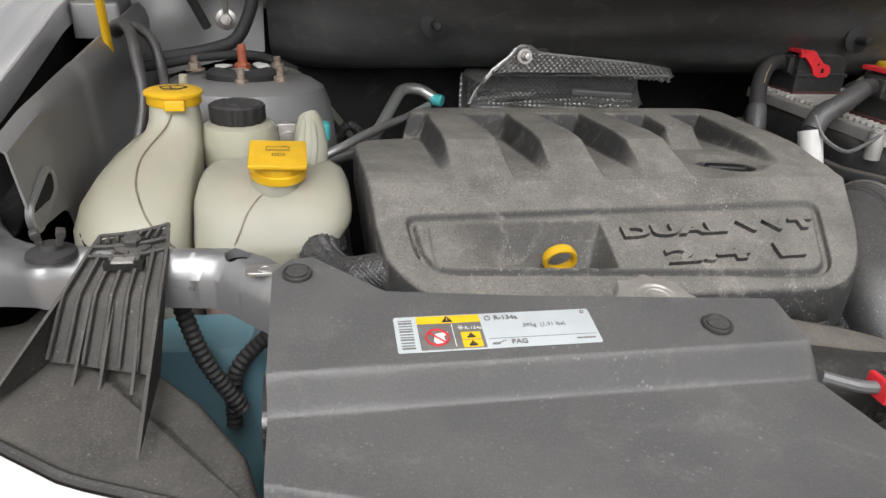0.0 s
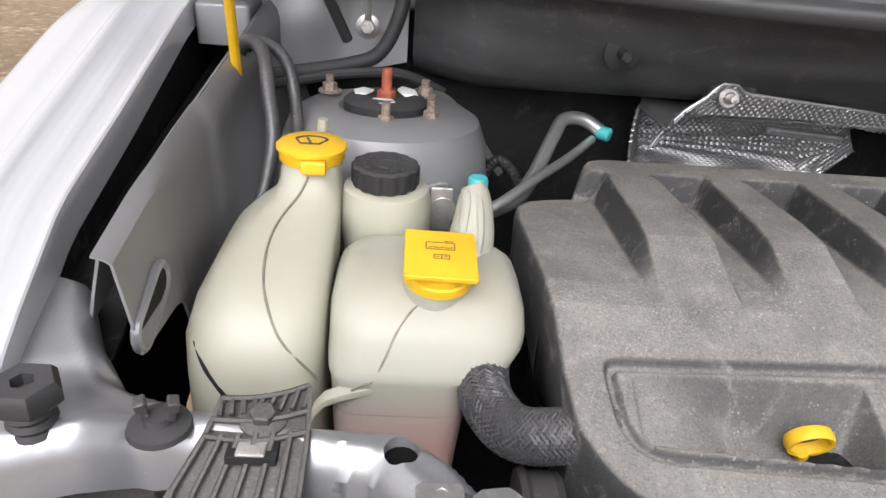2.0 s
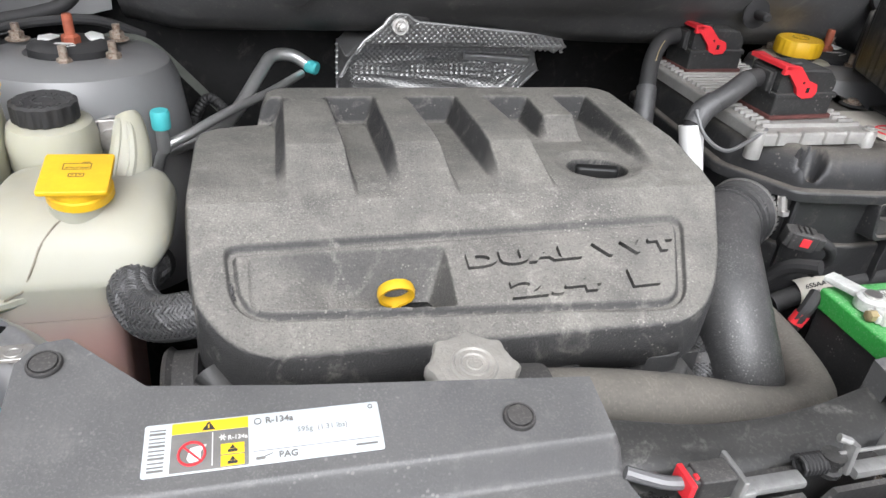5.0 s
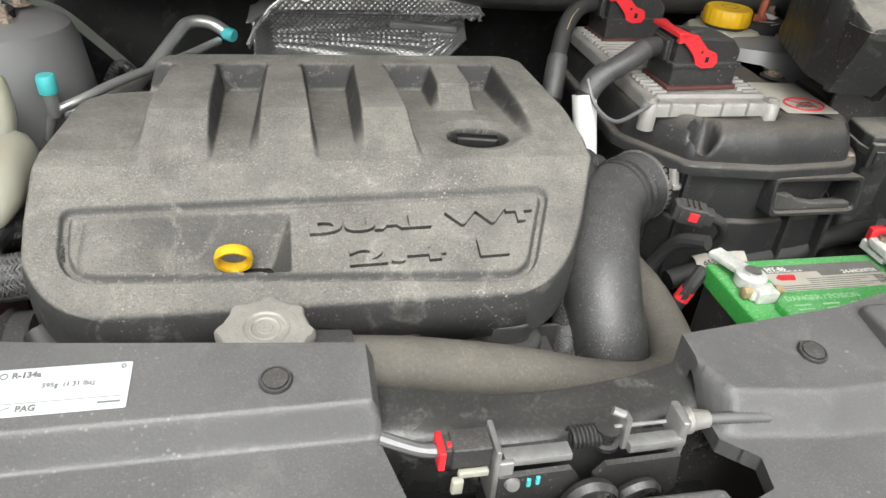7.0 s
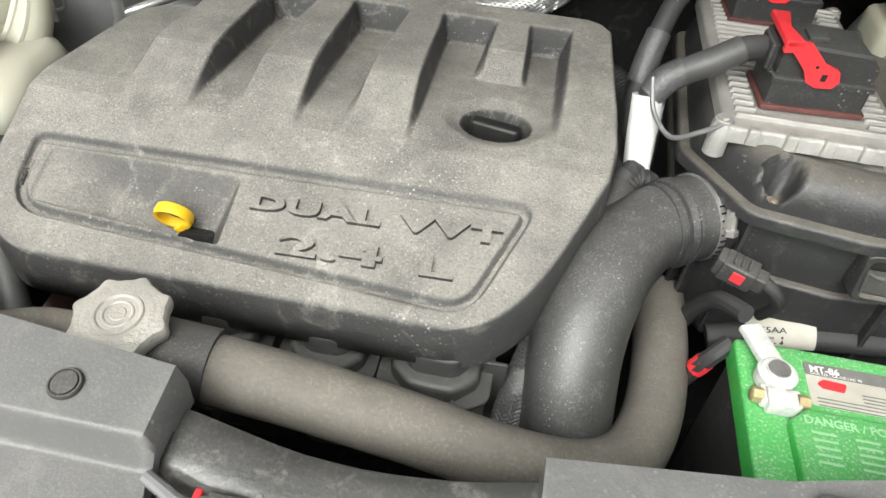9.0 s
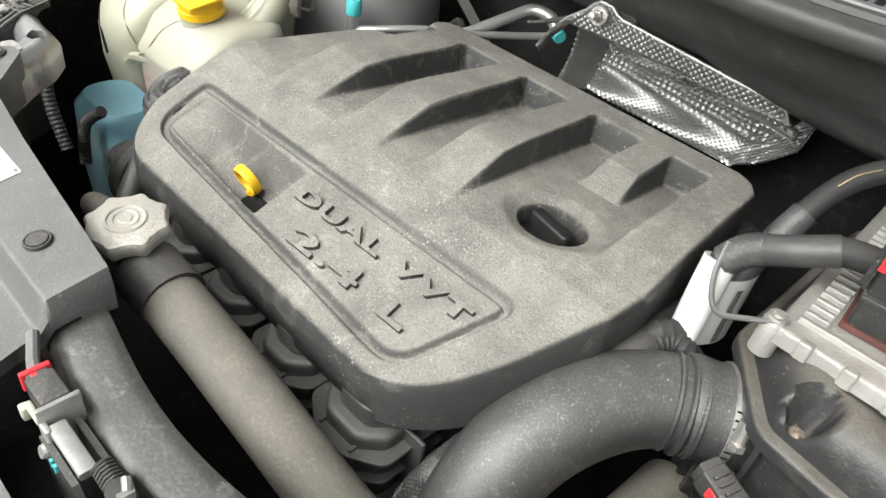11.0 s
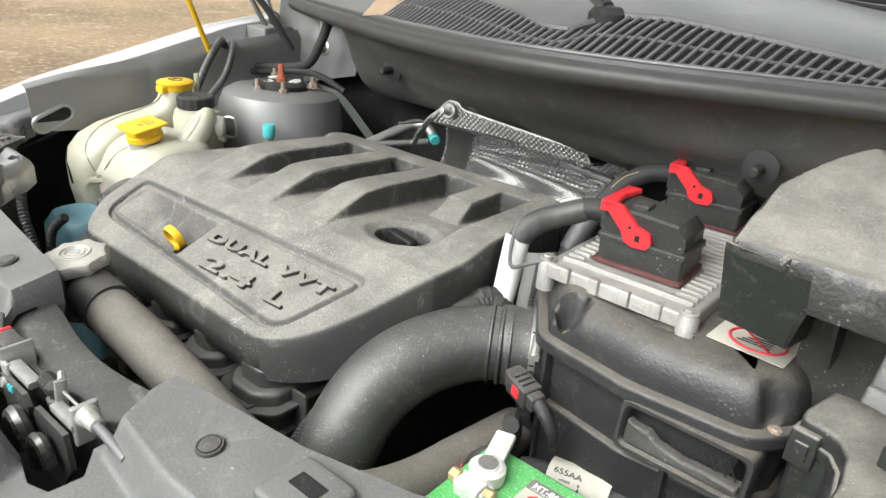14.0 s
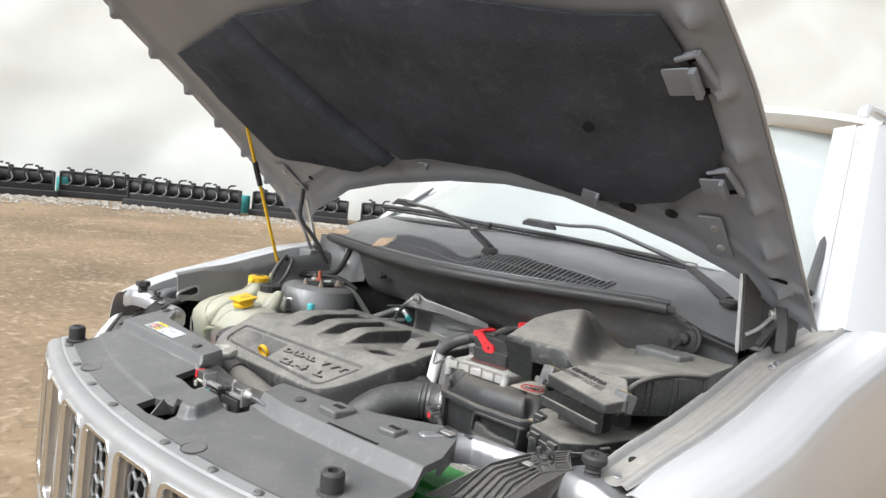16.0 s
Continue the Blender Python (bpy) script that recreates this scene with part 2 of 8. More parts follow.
M["apron"] = surface("grey_primer_paint", (0.25, 0.25, 0.252), 0.36, metal=0.25, vary=0.08, scale=6, dust=0.2, dust_color=(0.25, 0.24, 0.22), bump=0.06)
M["silver"] = surface("silver_inner_paint", (0.34, 0.345, 0.355), 0.27, metal=0.6, vary=0.08, scale=5, dust=0.20, dust_color=(0.32, 0.305, 0.28), bump=0.05, coat=0.15, scuff=0.12, rough_vary=0.04, spots=0.3)
M["paint"] = surface("silver_car_paint", (0.57, 0.575, 0.585), 0.30, metal=0.3, vary=0.02, scale=3, bump=0.0, coat=0.6, rough_vary=0.015)
M["gutter"] = surface("dusty_silver_flange", (0.30, 0.302, 0.305), 0.45, metal=0.25, vary=0.08, scale=6, dust=0.85, dust_color=(0.35, 0.325, 0.285), bump=0.1, scuff=0.15, up_lo=0.55)
M["hood_inner"] = surface("hood_underside_paint", (0.235, 0.250, 0.275), 0.42, metal=0.1, vary=0.08, scale=5, bump=0.04, rough_vary=0.05, scuff=0.04)
M["pad"] = surface("hood_insulation_felt", (0.058, 0.064, 0.078), 0.95, vary=0.30, scale=4, bump=0.9, bump_scale=220, spec=0.1, scuff=0.12, dust_color=(0.14, 0.14, 0.14))
M["firewall"] = surface("firewall_insulation", (0.088, 0.088, 0.089), 0.50, vary=0.25, scale=6, speck=0.06, bump=0.25, bump_scale=80, spec=0.45, scuff=0.1, spots=0.2)
M["cowl"] = surface("cowl_plastic", (0.105, 0.106, 0.110), 0.32, dust=0.3, dust_color=(0.29, 0.285, 0.28), scale=5, bump=0.12, spec=0.8)
M["latch_steel"] = surface("worn_latch_steel", (0.42, 0.42, 0.41), 0.4, metal=0.6, vary=0.25, scale=40, dust=0.3, dust_color=(0.12, 0.11, 0.10), scuff=0.3)
# Near-black base colour that stands for shade in holes, gaps and the deep bay.
M["dark"] = surface("shade_black", (0.018, 0.018, 0.018), 0.8, vary=0.4, scale=9, spec=0.2, scuff=0.05)
# Deeper black for openings: the lack of light is put into the colour.
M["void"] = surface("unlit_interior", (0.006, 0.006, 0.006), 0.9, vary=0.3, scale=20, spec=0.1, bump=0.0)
M["chrome"] = surface("chrome", (0.80, 0.80, 0.80), 0.14, metal=1.0, vary=0.03, scale=8, bump=0.0, rough_vary=0.03)
# Slight brown in the base colour stands for the dirt yard's reflection.
M["dull_chrome"] = surface("dull_grille_trim", (0.36, 0.345, 0.325), 0.30, metal=0.7, vary=0.15, scale=14, bump=0.02, dust=0.2, dust_color=(0.26, 0.24, 0.21))
M["mesh"] = surface("grille_mesh", (0.16, 0.165, 0.165), 0.4, vary=0.2, scale=30)
M["pillar_grey"] = surface("pillar_trim_grey", (0.40, 0.405, 0.42), 0.35, metal=0.1, vary=0.05, scale=6)
M["shell"] = surface("silver_grille_paint", (0.27, 0.272, 0.276), 0.50, metal=0.2, vary=0.07, scale=7, bump=0.03, rough_vary=0.06, dust=0.3, dust_color=(0.30, 0.29, 0.265), scuff=0.15)
M["lid"] = surface("corroded_white_lead", (0.66, 0.67, 0.64), 0.65, metal=0.1, vary=0.2, scale=70, rust=0.12, bump=0.5)
M["tape"] = surface("tan_paper_tape", (0.55, 0.40, 0.27), 0.8, vary=0.12, scale=30)
M["seal"] = surface("seal_rubber", (0.045, 0.045, 0.046), 0.4, vary=0.15, scale=10, dust=0.25, dust_color=(0.17, 0.17, 0.16))
M["dirt"] = surface("dirt_yard", (0.205, 0.150, 0.095), 0.95, vary=0.40, scale=0.35, speck=0.9, speck_scale=14, dust_color=(0.23, 0.185, 0.135), bump=1.0, bump_scale=9, spec=0.2, scuff=0.35)
M["machine_grey"] = surface("worn_grey_steel", (0.14, 0.14, 0.14), 0.5, metal=0.3, vary=0.2, scale=4)
M["tarp"] = surface("white_tarpaulin", (0.765, 0.785, 0.755), 0.7, vary=0.06, scale=0.15, bump=0.5, bump_scale=0.6)
M["gasket"] = surface("red_brown_gasket", (0.10, 0.035, 0.03), 0.6, vary=0.3, scale=60)
M["machine"] = surface("black_machine_paint", (0.016, 0.016, 0.018), 0.5, vary=0.3, scale=3, dust=0.3, dust_color=(0.11, 0.10, 0.09))
M["glass"] = surface("tinted_glass", (0.30, 0.36, 0.38), 0.03, vary=0.02, scale=2, bump=0.0, spec=0.9)


def glass_material():
    """Part-clear glass with a pale base colour that stands for the sky's reflection."""
    m = bpy.data.materials.new("window_glass")
    m.use_nodes = True
    b = m.node_tree.nodes["Principled BSDF"]
    b.inputs["Base Color"].default_value = (0.60, 0.64, 0.63, 1)
    b.inputs["Roughness"].default_value = 0.02
    b.inputs["Transmission Weight"].default_value = 0.5
    b.inputs["IOR"].default_value = 1.52
    return m


M["window"] = glass_material()


# ---- mesh helpers ----
def mesh_from(verts, faces, smooth=True, angle=35):
    me = bpy.data.meshes.new("mesh")
    me.from_pydata([tuple(v) for v in verts], [], [tuple(f) for f in faces])
    me.validate()
    bm = bmesh.new()
    bm.from_mesh(me)
    big = [f for f in bm.faces if len(f.verts) > 4]
    if big:
        bmesh.ops.triangulate(bm, faces=big, ngon_method="EAR_CLIP")
    bmesh.ops.recalc_face_normals(bm, faces=bm.faces)
    bm.to_mesh(me)
    bm.free()
    if smooth:
        me.polygons.foreach_set("use_smooth", [True] * len(me.polygons))
        me.set_sharp_from_angle(angle=radians(angle))
    return me


def thing(name, at, label, category, group="", kind=""):
    e = new(name)
    e.location = at
    e.empty_display_size = 0.02
    return tagged(e, label, category, group, kind)


def part(name, me, material, parent=None, label=""):
    """One mesh object, under a thing or a part, built in world places."""
    if isinstance(me, tuple):
        me = mesh_from(*me)
    me.name = name
    me.materials.clear()
    me.materials.append(M[material])
    ob = new(name, me)
    if parent is not None:
        ob.parent = parent
        root, shift = parent, Vector((0, 0, 0))
        while root is not None:
            shift = shift + Vector(root.location)
            root = root.parent
        ob.matrix_parent_inverse = Matrix.Identity(4)
        ob.location = -shift
    return tagged(ob, label)


def solo(name, me, material, label, category, group="", kind=""):
    return tagged(part(name, me, material), label, category, group, kind)


def join(*geos):
    vs, fs = [], []
    for v, f in geos:
        o = len(vs)
        vs += [tuple(p) for p in v]
        fs += [tuple(i + o for i in face) for face in f]
    return vs, fs


def moved(geo, m):
    return [tuple(m @ Vector(p)) for p in geo[0]], geo[1]


def skin(rings, caps=True, closed=True):
    """Rings of equal length, joined into a skin."""
    n, vs, fs = len(rings[0]), [], []
    for r in rings:
        vs += [tuple(p) for p in r]
    for i in range(len(rings) - 1):
        for j in range(n if closed else n - 1):
            k = (j + 1) % n
            fs.append((i * n + j, i * n + k, (i + 1) * n + k, (i + 1) * n + j))
    if caps and closed:
        fs.append(tuple(range(n - 1, -1, -1)))
        fs.append(tuple(range((len(rings) - 1) * n, len(rings) * n)))
    return vs, fs


def spline(points, per=8):
    """A smooth line through the points."""
    p = [Vector(q) for q in points]
    if len(p) < 3:
        return [p[0].lerp(p[-1], i / per) for i in range(per + 1)]
    out = []
    for i in range(len(p) - 1):
        a, b, c, d = p[max(i - 1, 0)], p[i], p[i + 1], p[min(i + 2, len(p) - 1)]
        for s in range(per):
            t = s / per
            out.append(0.5 * ((2 * b) + (c - a) * t + (2 * a - 5 * b + 4 * c - d) * t * t + (3 * b - a - 3 * c + d) * t ** 3))
    return out + [p[-1]]


def tube(points, radius, n=14, per=8, ribs=0.0, pitch=0.0, smooth=True):
    line = spline(points, per) if smooth else [Vector(q) for q in points]
    if pitch:
        total = [0.0]
        for a, b in zip(line, line[1:]):
            total.append(total[-1] + (b - a).length)
        count = max(4, int(total[-1] / pitch * 2))
        fine = []
        for k in range(count + 1):
            s = total[-1] * k / count
            i = max(0, min(len(line) - 2, next((q for q in range(len(total) - 1) if total[q + 1] >= s), len(line) - 2)))
            fine.append(line[i].lerp(line[i + 1], (s - total[i]) / max(1e-9, total[i + 1] - total[i])))
        line = fine
    rings, up = [], None
    m = len(line)
    for i, p in enumerate(line):
        t = (line[min(i + 1, m - 1)] - line[max(i - 1, 0)]).normalized()
        if up is None:
            up = t.orthogonal().normalized()
        up = (up - t * up.dot(t)).normalized()
        side = t.cross(up)
        r = radius
        if not isinstance(radius, (int, float)):
            s = i / (m - 1) * (len(radius) - 1)
            k = min(int(s), len(radius) - 2)
            r = radius[k] + (radius[k + 1] - radius[k]) * (s - k)
        if ribs and i % 2:
            r += ribs
        rings.append([p + r * (math.cos(a) * up + math.sin(a) * side) for a in (2 * math.pi * j / n for j in range(n))])
    return skin(rings)


def braid(points, r, strands, pitch, wire=0.0011):
    """Strands wound both ways round a line, pitch metres a turn."""
    line = spline(points, 10)
    run, frames, up = 0.0, [], None
    for i, p in enumerate(line):
        t = (line[min(i + 1, len(line) - 1)] - line[max(i - 1, 0)]).normalized()
        up = t.orthogonal().normalized() if up is None else (up - t * up.dot(t)).normalized()
        run += (p - line[i - 1]).length if i else 0.0
        frames.append((p, up, t.cross(up), run))
    out = []
    for way in (1, -1):
        for k in range(strands):
            pts = []
            for i in range((len(frames) - 1) * 2 + 1):
                a, b = frames[i // 2], frames[min(i // 2 + (i % 2), len(frames) - 1)]
                p, u, s, d = ((a[c] + b[c]) / 2 for c in range(4))
                q = way * 2 * math.pi * d / pitch + 2 * math.pi * k / strands
                lift = r + 0.0006 * math.sin(q * strands * 0.5 * way)
                pts.append(p + lift * (math.cos(q) * u + math.sin(q) * s))
            out.append(tube(pts, wire, 4, 1, smooth=False))
    return join(*out)


def lathe(profile, at=(0, 0, 0), axis=(0, 0, 1), n=28, wobble=None, caps=True):
    """Profile rows of radius and height, turned round the axis."""
    turn = Vector((0, 0, 1)).rotation_difference(Vector(axis).normalized()).to_matrix().to_4x4()
    m = Matrix.Translation(at) @ turn
    rings = []
    for r, h in profile:
        rings.append([m @ Vector((r * (wobble(a) if wobble else 1) * math.cos(a), r * (wobble(a) if wobble else 1) * math.sin(a), h)) for a in (2 * math.pi * j / n for j in range(n))])
    return skin(rings, caps)


def rounded(poly, radius, seg=5):
    """A polygon with rounded corners; radius: one, or one a corner."""
    out, n = [], len(poly)
    for i in range(n):
        a, b, c = (Vector(poly[(i + k) % n]) for k in (-1, 0, 1))
        r = radius if isinstance(radius, (int, float)) else radius[i]
        u, w = (a - b), (c - b)
        lu, lw = u.length, w.length
        u.normalize(), w.normalize()
        half = math.acos(max(-1, min(1, u.dot(w)))) / 2
        d = min(r / max(1e-6, math.tan(half)), lu * 0.49, lw * 0.49)
        if r < 1e-5 or half > 1.55:
            out.append(tuple(b))
            continue
        p, q = b + u * d, b + w * d
        for s in range(seg + 1):
            t = s / seg
            out.append(tuple((1 - t) ** 2 * p + 2 * t * (1 - t) * b + t * t * q))
    return out


def inset(poly, d):
    """The polygon moved inwards by d."""
    n = len(poly)
    area = sum(poly[i][0] * poly[(i + 1) % n][1] - poly[(i + 1) % n][0] * poly[i][1] for i in range(n))
    sign = 1 if area > 0 else -1
    out = []
    for i in range(n):
        a, b, c = (Vector(poly[(i + k) % n]) for k in (-1, 0, 1))
        e1, e2 = (b - a), (c - b)
        if e1.length < 1e-9 or e2.length < 1e-9:
            out.append(tuple(b))
            continue
        e1.normalize(), e2.normalize()
        n1, n2 = Vector((-e1.y, e1.x)) * sign, Vector((-e2.y, e2.x)) * sign
        k = n1 + n2
        k = k / max(0.3, k.length_squared / 2) if k.length > 1e-6 else n1
        out.append(tuple(b + k * d))
    return out


def slab(poly, z0, z1, bevel=0.004, corner=0.0, top=None, m=None, seg=3, taper=0.0):
    """An upright block over a plan, with rounded corners and a rounded top edge. top: height z at (x, y)."""
    pl = rounded(poly, corner) if corner else [tuple(p) for p in poly]
    rings = [[(x, y, z0) for x, y in inset(pl, -taper)]]
    for s in range(seg + 1):
        a = s / seg * math.pi / 2
        d, drop = bevel * (1 - math.cos(a)), bevel * (1 - math.sin(a))
        rings.append([(x, y, (top(x, y) if top else z1) - drop) for x, y in inset(pl, d)])
    geo = skin(rings)
    return moved(geo, m) if m else geo


def box(x0, x1, y0, y1, z0, z1, bevel=0.003, corner=0.004, m=None):
    return slab([(x0, y0), (x1, y0), (x1, y1), (x0, y1)], z0, z1, bevel, corner, m=m)


def bar(a, b, w, h, bevel=0.001, up=(0, 0, 1)):
    """A straight bar of width w and height h from a to b."""
    a, b = Vector(a), Vector(b)
    t = (b - a).normalized()
    side = t.cross(Vector(up))
    side = side.normalized() if side.length > 1e-5 else t.orthogonal().normalized()
    u = side.cross(t)
    sec = rounded([(-w / 2, -h / 2), (w / 2, -h / 2), (w / 2, h / 2), (-w / 2, h / 2)], bevel, 2)
    return skin([[p + side * x + u * z for x, z in sec] for p in (a, b)])


def sheet(fn, nu, nv, thick=0.003):
    """A curved sheet with thickness: fn(u, v) gives a place, u and v from 0 to 1."""
    grid = [[Vector(fn(i / nu, j / nv)) for j in range(nv + 1)] for i in range(nu + 1)]
    vs, fs = [], []
    nrm = []
    for i in range(nu + 1):
        for j in range(nv + 1):
            du = grid[min(i + 1, nu)][j] - grid[max(i - 1, 0)][j]
            dv = grid[i][min(j + 1, nv)] - grid[i][max(j - 1, 0)]
            k = du.cross(dv)
            nrm.append(k.normalized() if k.length > 1e-12 else Vector((0, 0, 1)))
            vs.append(grid[i][j])
    w, tot = nv + 1, (nu + 1) * (nv + 1)
    vs = vs + [v - nn * thick for v, nn in zip(vs, nrm)]
    for i in range(nu):
        for j in range(nv):
            a = i * w + j
            fs.append((a, a + w, a + w + 1, a + 1))
            fs.append((tot + a, tot + a + 1, tot + a + w + 1, tot + a + w))
    for i in range(nu):
        for j in (0, nv):
            a = i * w + j
            fs.append((a, a + w, tot + a + w, tot + a))
    for j in range(nv):
        for i in (0, nu):
            a = i * w + j
            fs.append((a, a + 1, tot + a + 1, tot + a))
    return vs, fs


def lettering(text, size, m, deep=0.0006, align="LEFT", bold=0.0, spacing=1.0):
    c = bpy.data.curves.new("text", "FONT")
    c.body, c.size, c.extrude, c.align_x, c.offset, c.space_character = text, size, deep, align, bold, spacing
    c.resolution_u = 3
    ob = bpy.data.objects.new("text", c)
    me = bpy.data.meshes.new_from_object(ob)
    bpy.data.objects.remove(ob)
    me.transform(m)
    return me


def frame_on(o, xdir, ydir):
    """A frame with its origin at o, its x along xdir and its y near ydir."""
    x = Vector(xdir).normalized()
    z = x.cross(Vector(ydir)).normalized()
    y = z.cross(x)
    m = Matrix.Identity(4)
    for i, v in enumerate((x, y, z)):
        m[0][i], m[1][i], m[2][i] = v
    m.translation = Vector(o)
    return m


def step(a, b, x):
    t = max(0.0, min(1.0, (x - a) / (b - a)))
    return t * t * (3 - 2 * t)


def piecewise(table, x):
    if x <= table[0][0]:
        return table[0][1]
    for (a, p), (b, q) in zip(table, table[1:]):
        if x <= b:
            return p + (q - p) * (x - a) / (b - a)
    return table[-1][1]


def bolt_head(at, r=0.007, h=0.006, axis=(0, 0, 1), washer=1.6):
    hexagon = lathe([(r, 0.0015), (r, h - 0.001), (r * 0.85, h)], at, axis, 6)
    return join(lathe([(r * washer, 0), (r * washer, 0.0012), (r * washer * 0.9, 0.002)], at, axis, 20), hexagon)


def push_pin(at, axis=(0, 0, 1), r=0.011, parent=None):
    """A flat round rivet head with a ring groove."""
    return lathe([(r, 0), (r, 0.0014), (r * 0.93, 0.0024), (r * 0.84, 0.0024), (r * 0.81, 0.0014), (r * 0.76, 0.0014), (r * 0.73, 0.0028), (r * 0.3, 0.0034), (0, 0.0034)], at, axis, 28)


XC = 0.075


def cowl_front(x):
    return piecewise([(-0.62, 1.20), (-0.56, 1.15), (-0.42, 1.075), (-0.24, 0.99), (-0.07, 0.92), (0.10, 0.872), (0.18, 0.865), (0.25, 0.872), (0.315, 0.885), (0.37, 0.900), (0.45, 0.925), (0.643, 0.985), (0.70, 1.025), (0.76, 1.045), (0.82, 1.075)], x)


def cowl_seal_z(x):
    return piecewise([(-0.56, 1.283), (-0.24, 1.294), (0.10, 1.302), (0.20, 1.304), (0.37, 1.306), (0.60, 1.310), (0.643, 1.308), (0.70, 1.274), (0.756, 1.258), (0.82, 1.25)], x)


# ---- yard ----
def yard():
    n, vs, fs = 60, [], []
    def at(k):
        s = (k / n - 0.5) * 2
        return math.copysign(abs(s) ** 3, s) * 900
    for i in range(n + 1):
        for j in range(n + 1):
            x, y = at(i), at(j) + 5
            far = min(1.0, math.hypot(x, y) / 40)
            vs.append((x, y, 0.02 * noise.noise((x * 0.6, y * 0.6, 0)) * (1 - far * 0.5)))
    for i in range(n):
        for j in range(n):
            a = i * (n + 1) + j
            fs.append((a, a + n + 1, a + n + 2, a + 1))
    return vs, fs


tagged(part("ground", yard(), "dirt"), "brown dirt and gravel yard with wheel tracks", "ground", kind="structure")

def edge_distance(poly, x, y):
    best, inside = 9.0, False
    for (ax, ay), (bx, by) in zip(poly, poly[1:] + poly[:1]):
        dx, dy = bx - ax, by - ay
        t = max(0.0, min(1.0, ((x - ax) * dx + (y - ay) * dy) / (dx * dx + dy * dy + 1e-12)))
        best = min(best, math.hypot(x - ax - t * dx, y - ay - t * dy))
        if (ay > y) != (by > y) and x < (bx - ax) * (y - ay) / (by - ay) + ax:
            inside = not inside
    return best if inside else -best


def moulded(plan, zfun, cell=0.004, holes=(), skirt=0.03, r=0.01):
    """A pressed sheet over a plan: height zfun(x, y), rounded rim of radius r, open holes, skirts hanging at the edges."""
    xs, ys = [p[0] for p in plan], [p[1] for p in plan]
    x0, y0 = min(xs) - cell, min(ys) - cell
    nx, ny = int((max(xs) - x0) / cell) + 2, int((max(ys) - y0) / cell) + 2
    def reach(x, y):
        d = edge_distance(plan, x, y)
        for h in holes:
            d = min(d, -edge_distance(h, x, y))
        return d
    pts, dist = {}, {}
    for i in range(nx + 1):
        for j in range(ny + 1):
            x, y = x0 + cell * i, y0 + cell * j
            d = reach(x, y)
            if abs(d) < cell * 0.75:
                e = cell * 0.1
                x, y = x - d * (reach(x + e, y) - d) / e, y - d * (reach(x, y + e) - d) / e
            pts[(i, j)], dist[(i, j)] = (x, y), d
    vs, fs, index = [], [], {}
    def vert(k):
        if k not in index:
            x, y = pts[k]
            d = max(0.0, edge_distance(plan, x, y))
            index[k] = len(vs)
            vs.append((x, y, zfun(x, y) - (r - math.sqrt(max(0.0, r * r - max(0.0, r - d) ** 2)))))
        return index[k]
    for i in range(nx):
        for j in range(ny):
            q = ((i, j), (i + 1, j), (i + 1, j + 1), (i, j + 1))
            if sum(dist[k] for k in q) > 0:
                fs.append(tuple(vert(k) for k in q))
    count = collections.Counter()
    for q in fs:
        for a, b in zip(q, q[1:] + q[:1]):
            count[(min(a, b), max(a, b))] += 1
    low = {}
    for (a, b), n in list(count.items()):
        if n == 1:
            for k in (a, b):
                if k not in low:
                    x, y, z = vs[k]
                    low[k] = len(vs)
                    vs.append((x, y, z - skirt))
            fs.append((a, b, low[b], low[a]))
    return mesh_from(vs, fs, angle=50)


# ---- engine cover ----
def cover_left(y):
    if y < 0.605:
        return -0.195 - 0.077 * ((y - 0.553) / 0.052) ** 0.34
    return piecewise([(0.605, -0.272), (0.64, -0.2765), (0.70, -0.280), (0.86, -0.283), (0.885, -0.280), (0.90, -0.268), (0.908, -0.245), (0.912, -0.222), (0.93, -0.212), (0.944, -0.204), (0.950, -0.190), (0.953, -0.17)], y)


def cover_right(y):
    if y < 0.64:
        return 0.105 + 0.094 * ((y - 0.553) / 0.087) ** 0.4
    return piecewise([(0.64, 0.199), (0.69, 0.221), (0.73, 0.226), (0.93, 0.217), (0.944, 0.208), (0.950, 0.195), (0.953, 0.175)], y)


BASE = [(0.553, 1.064), (0.575, 1.073), (0.65, 1.1025), (0.692, 1.1195), (0.72, 1.121), (0.90, 1.102), (0.953, 1.098)]
CREST = [(0.692, 1.1195), (0.765, 1.141), (0.80, 1.141), (0.93, 1.131), (0.953, 1.129)]
GROOVE = rounded([(-0.245, 0.647), (-0.240, 0.588), (0.128, 0.570), (0.163, 0.655)], [0.006, 0.035, 0.03, 0.008], 6)


def rib(x, y, l0, l1, r0, r1, y0=0.690):
    t = max(0.0, min(1.0, (y - 0.69) / 0.23))
    left, right = l0 + (l1 - l0) * t, r0 + (r1 - r0) * t
    if y < y0 or x < left or x > right:
        return 0.0
    return min(1.0, (x - left) / 0.010, (right - x) / 0.005) * 1.0


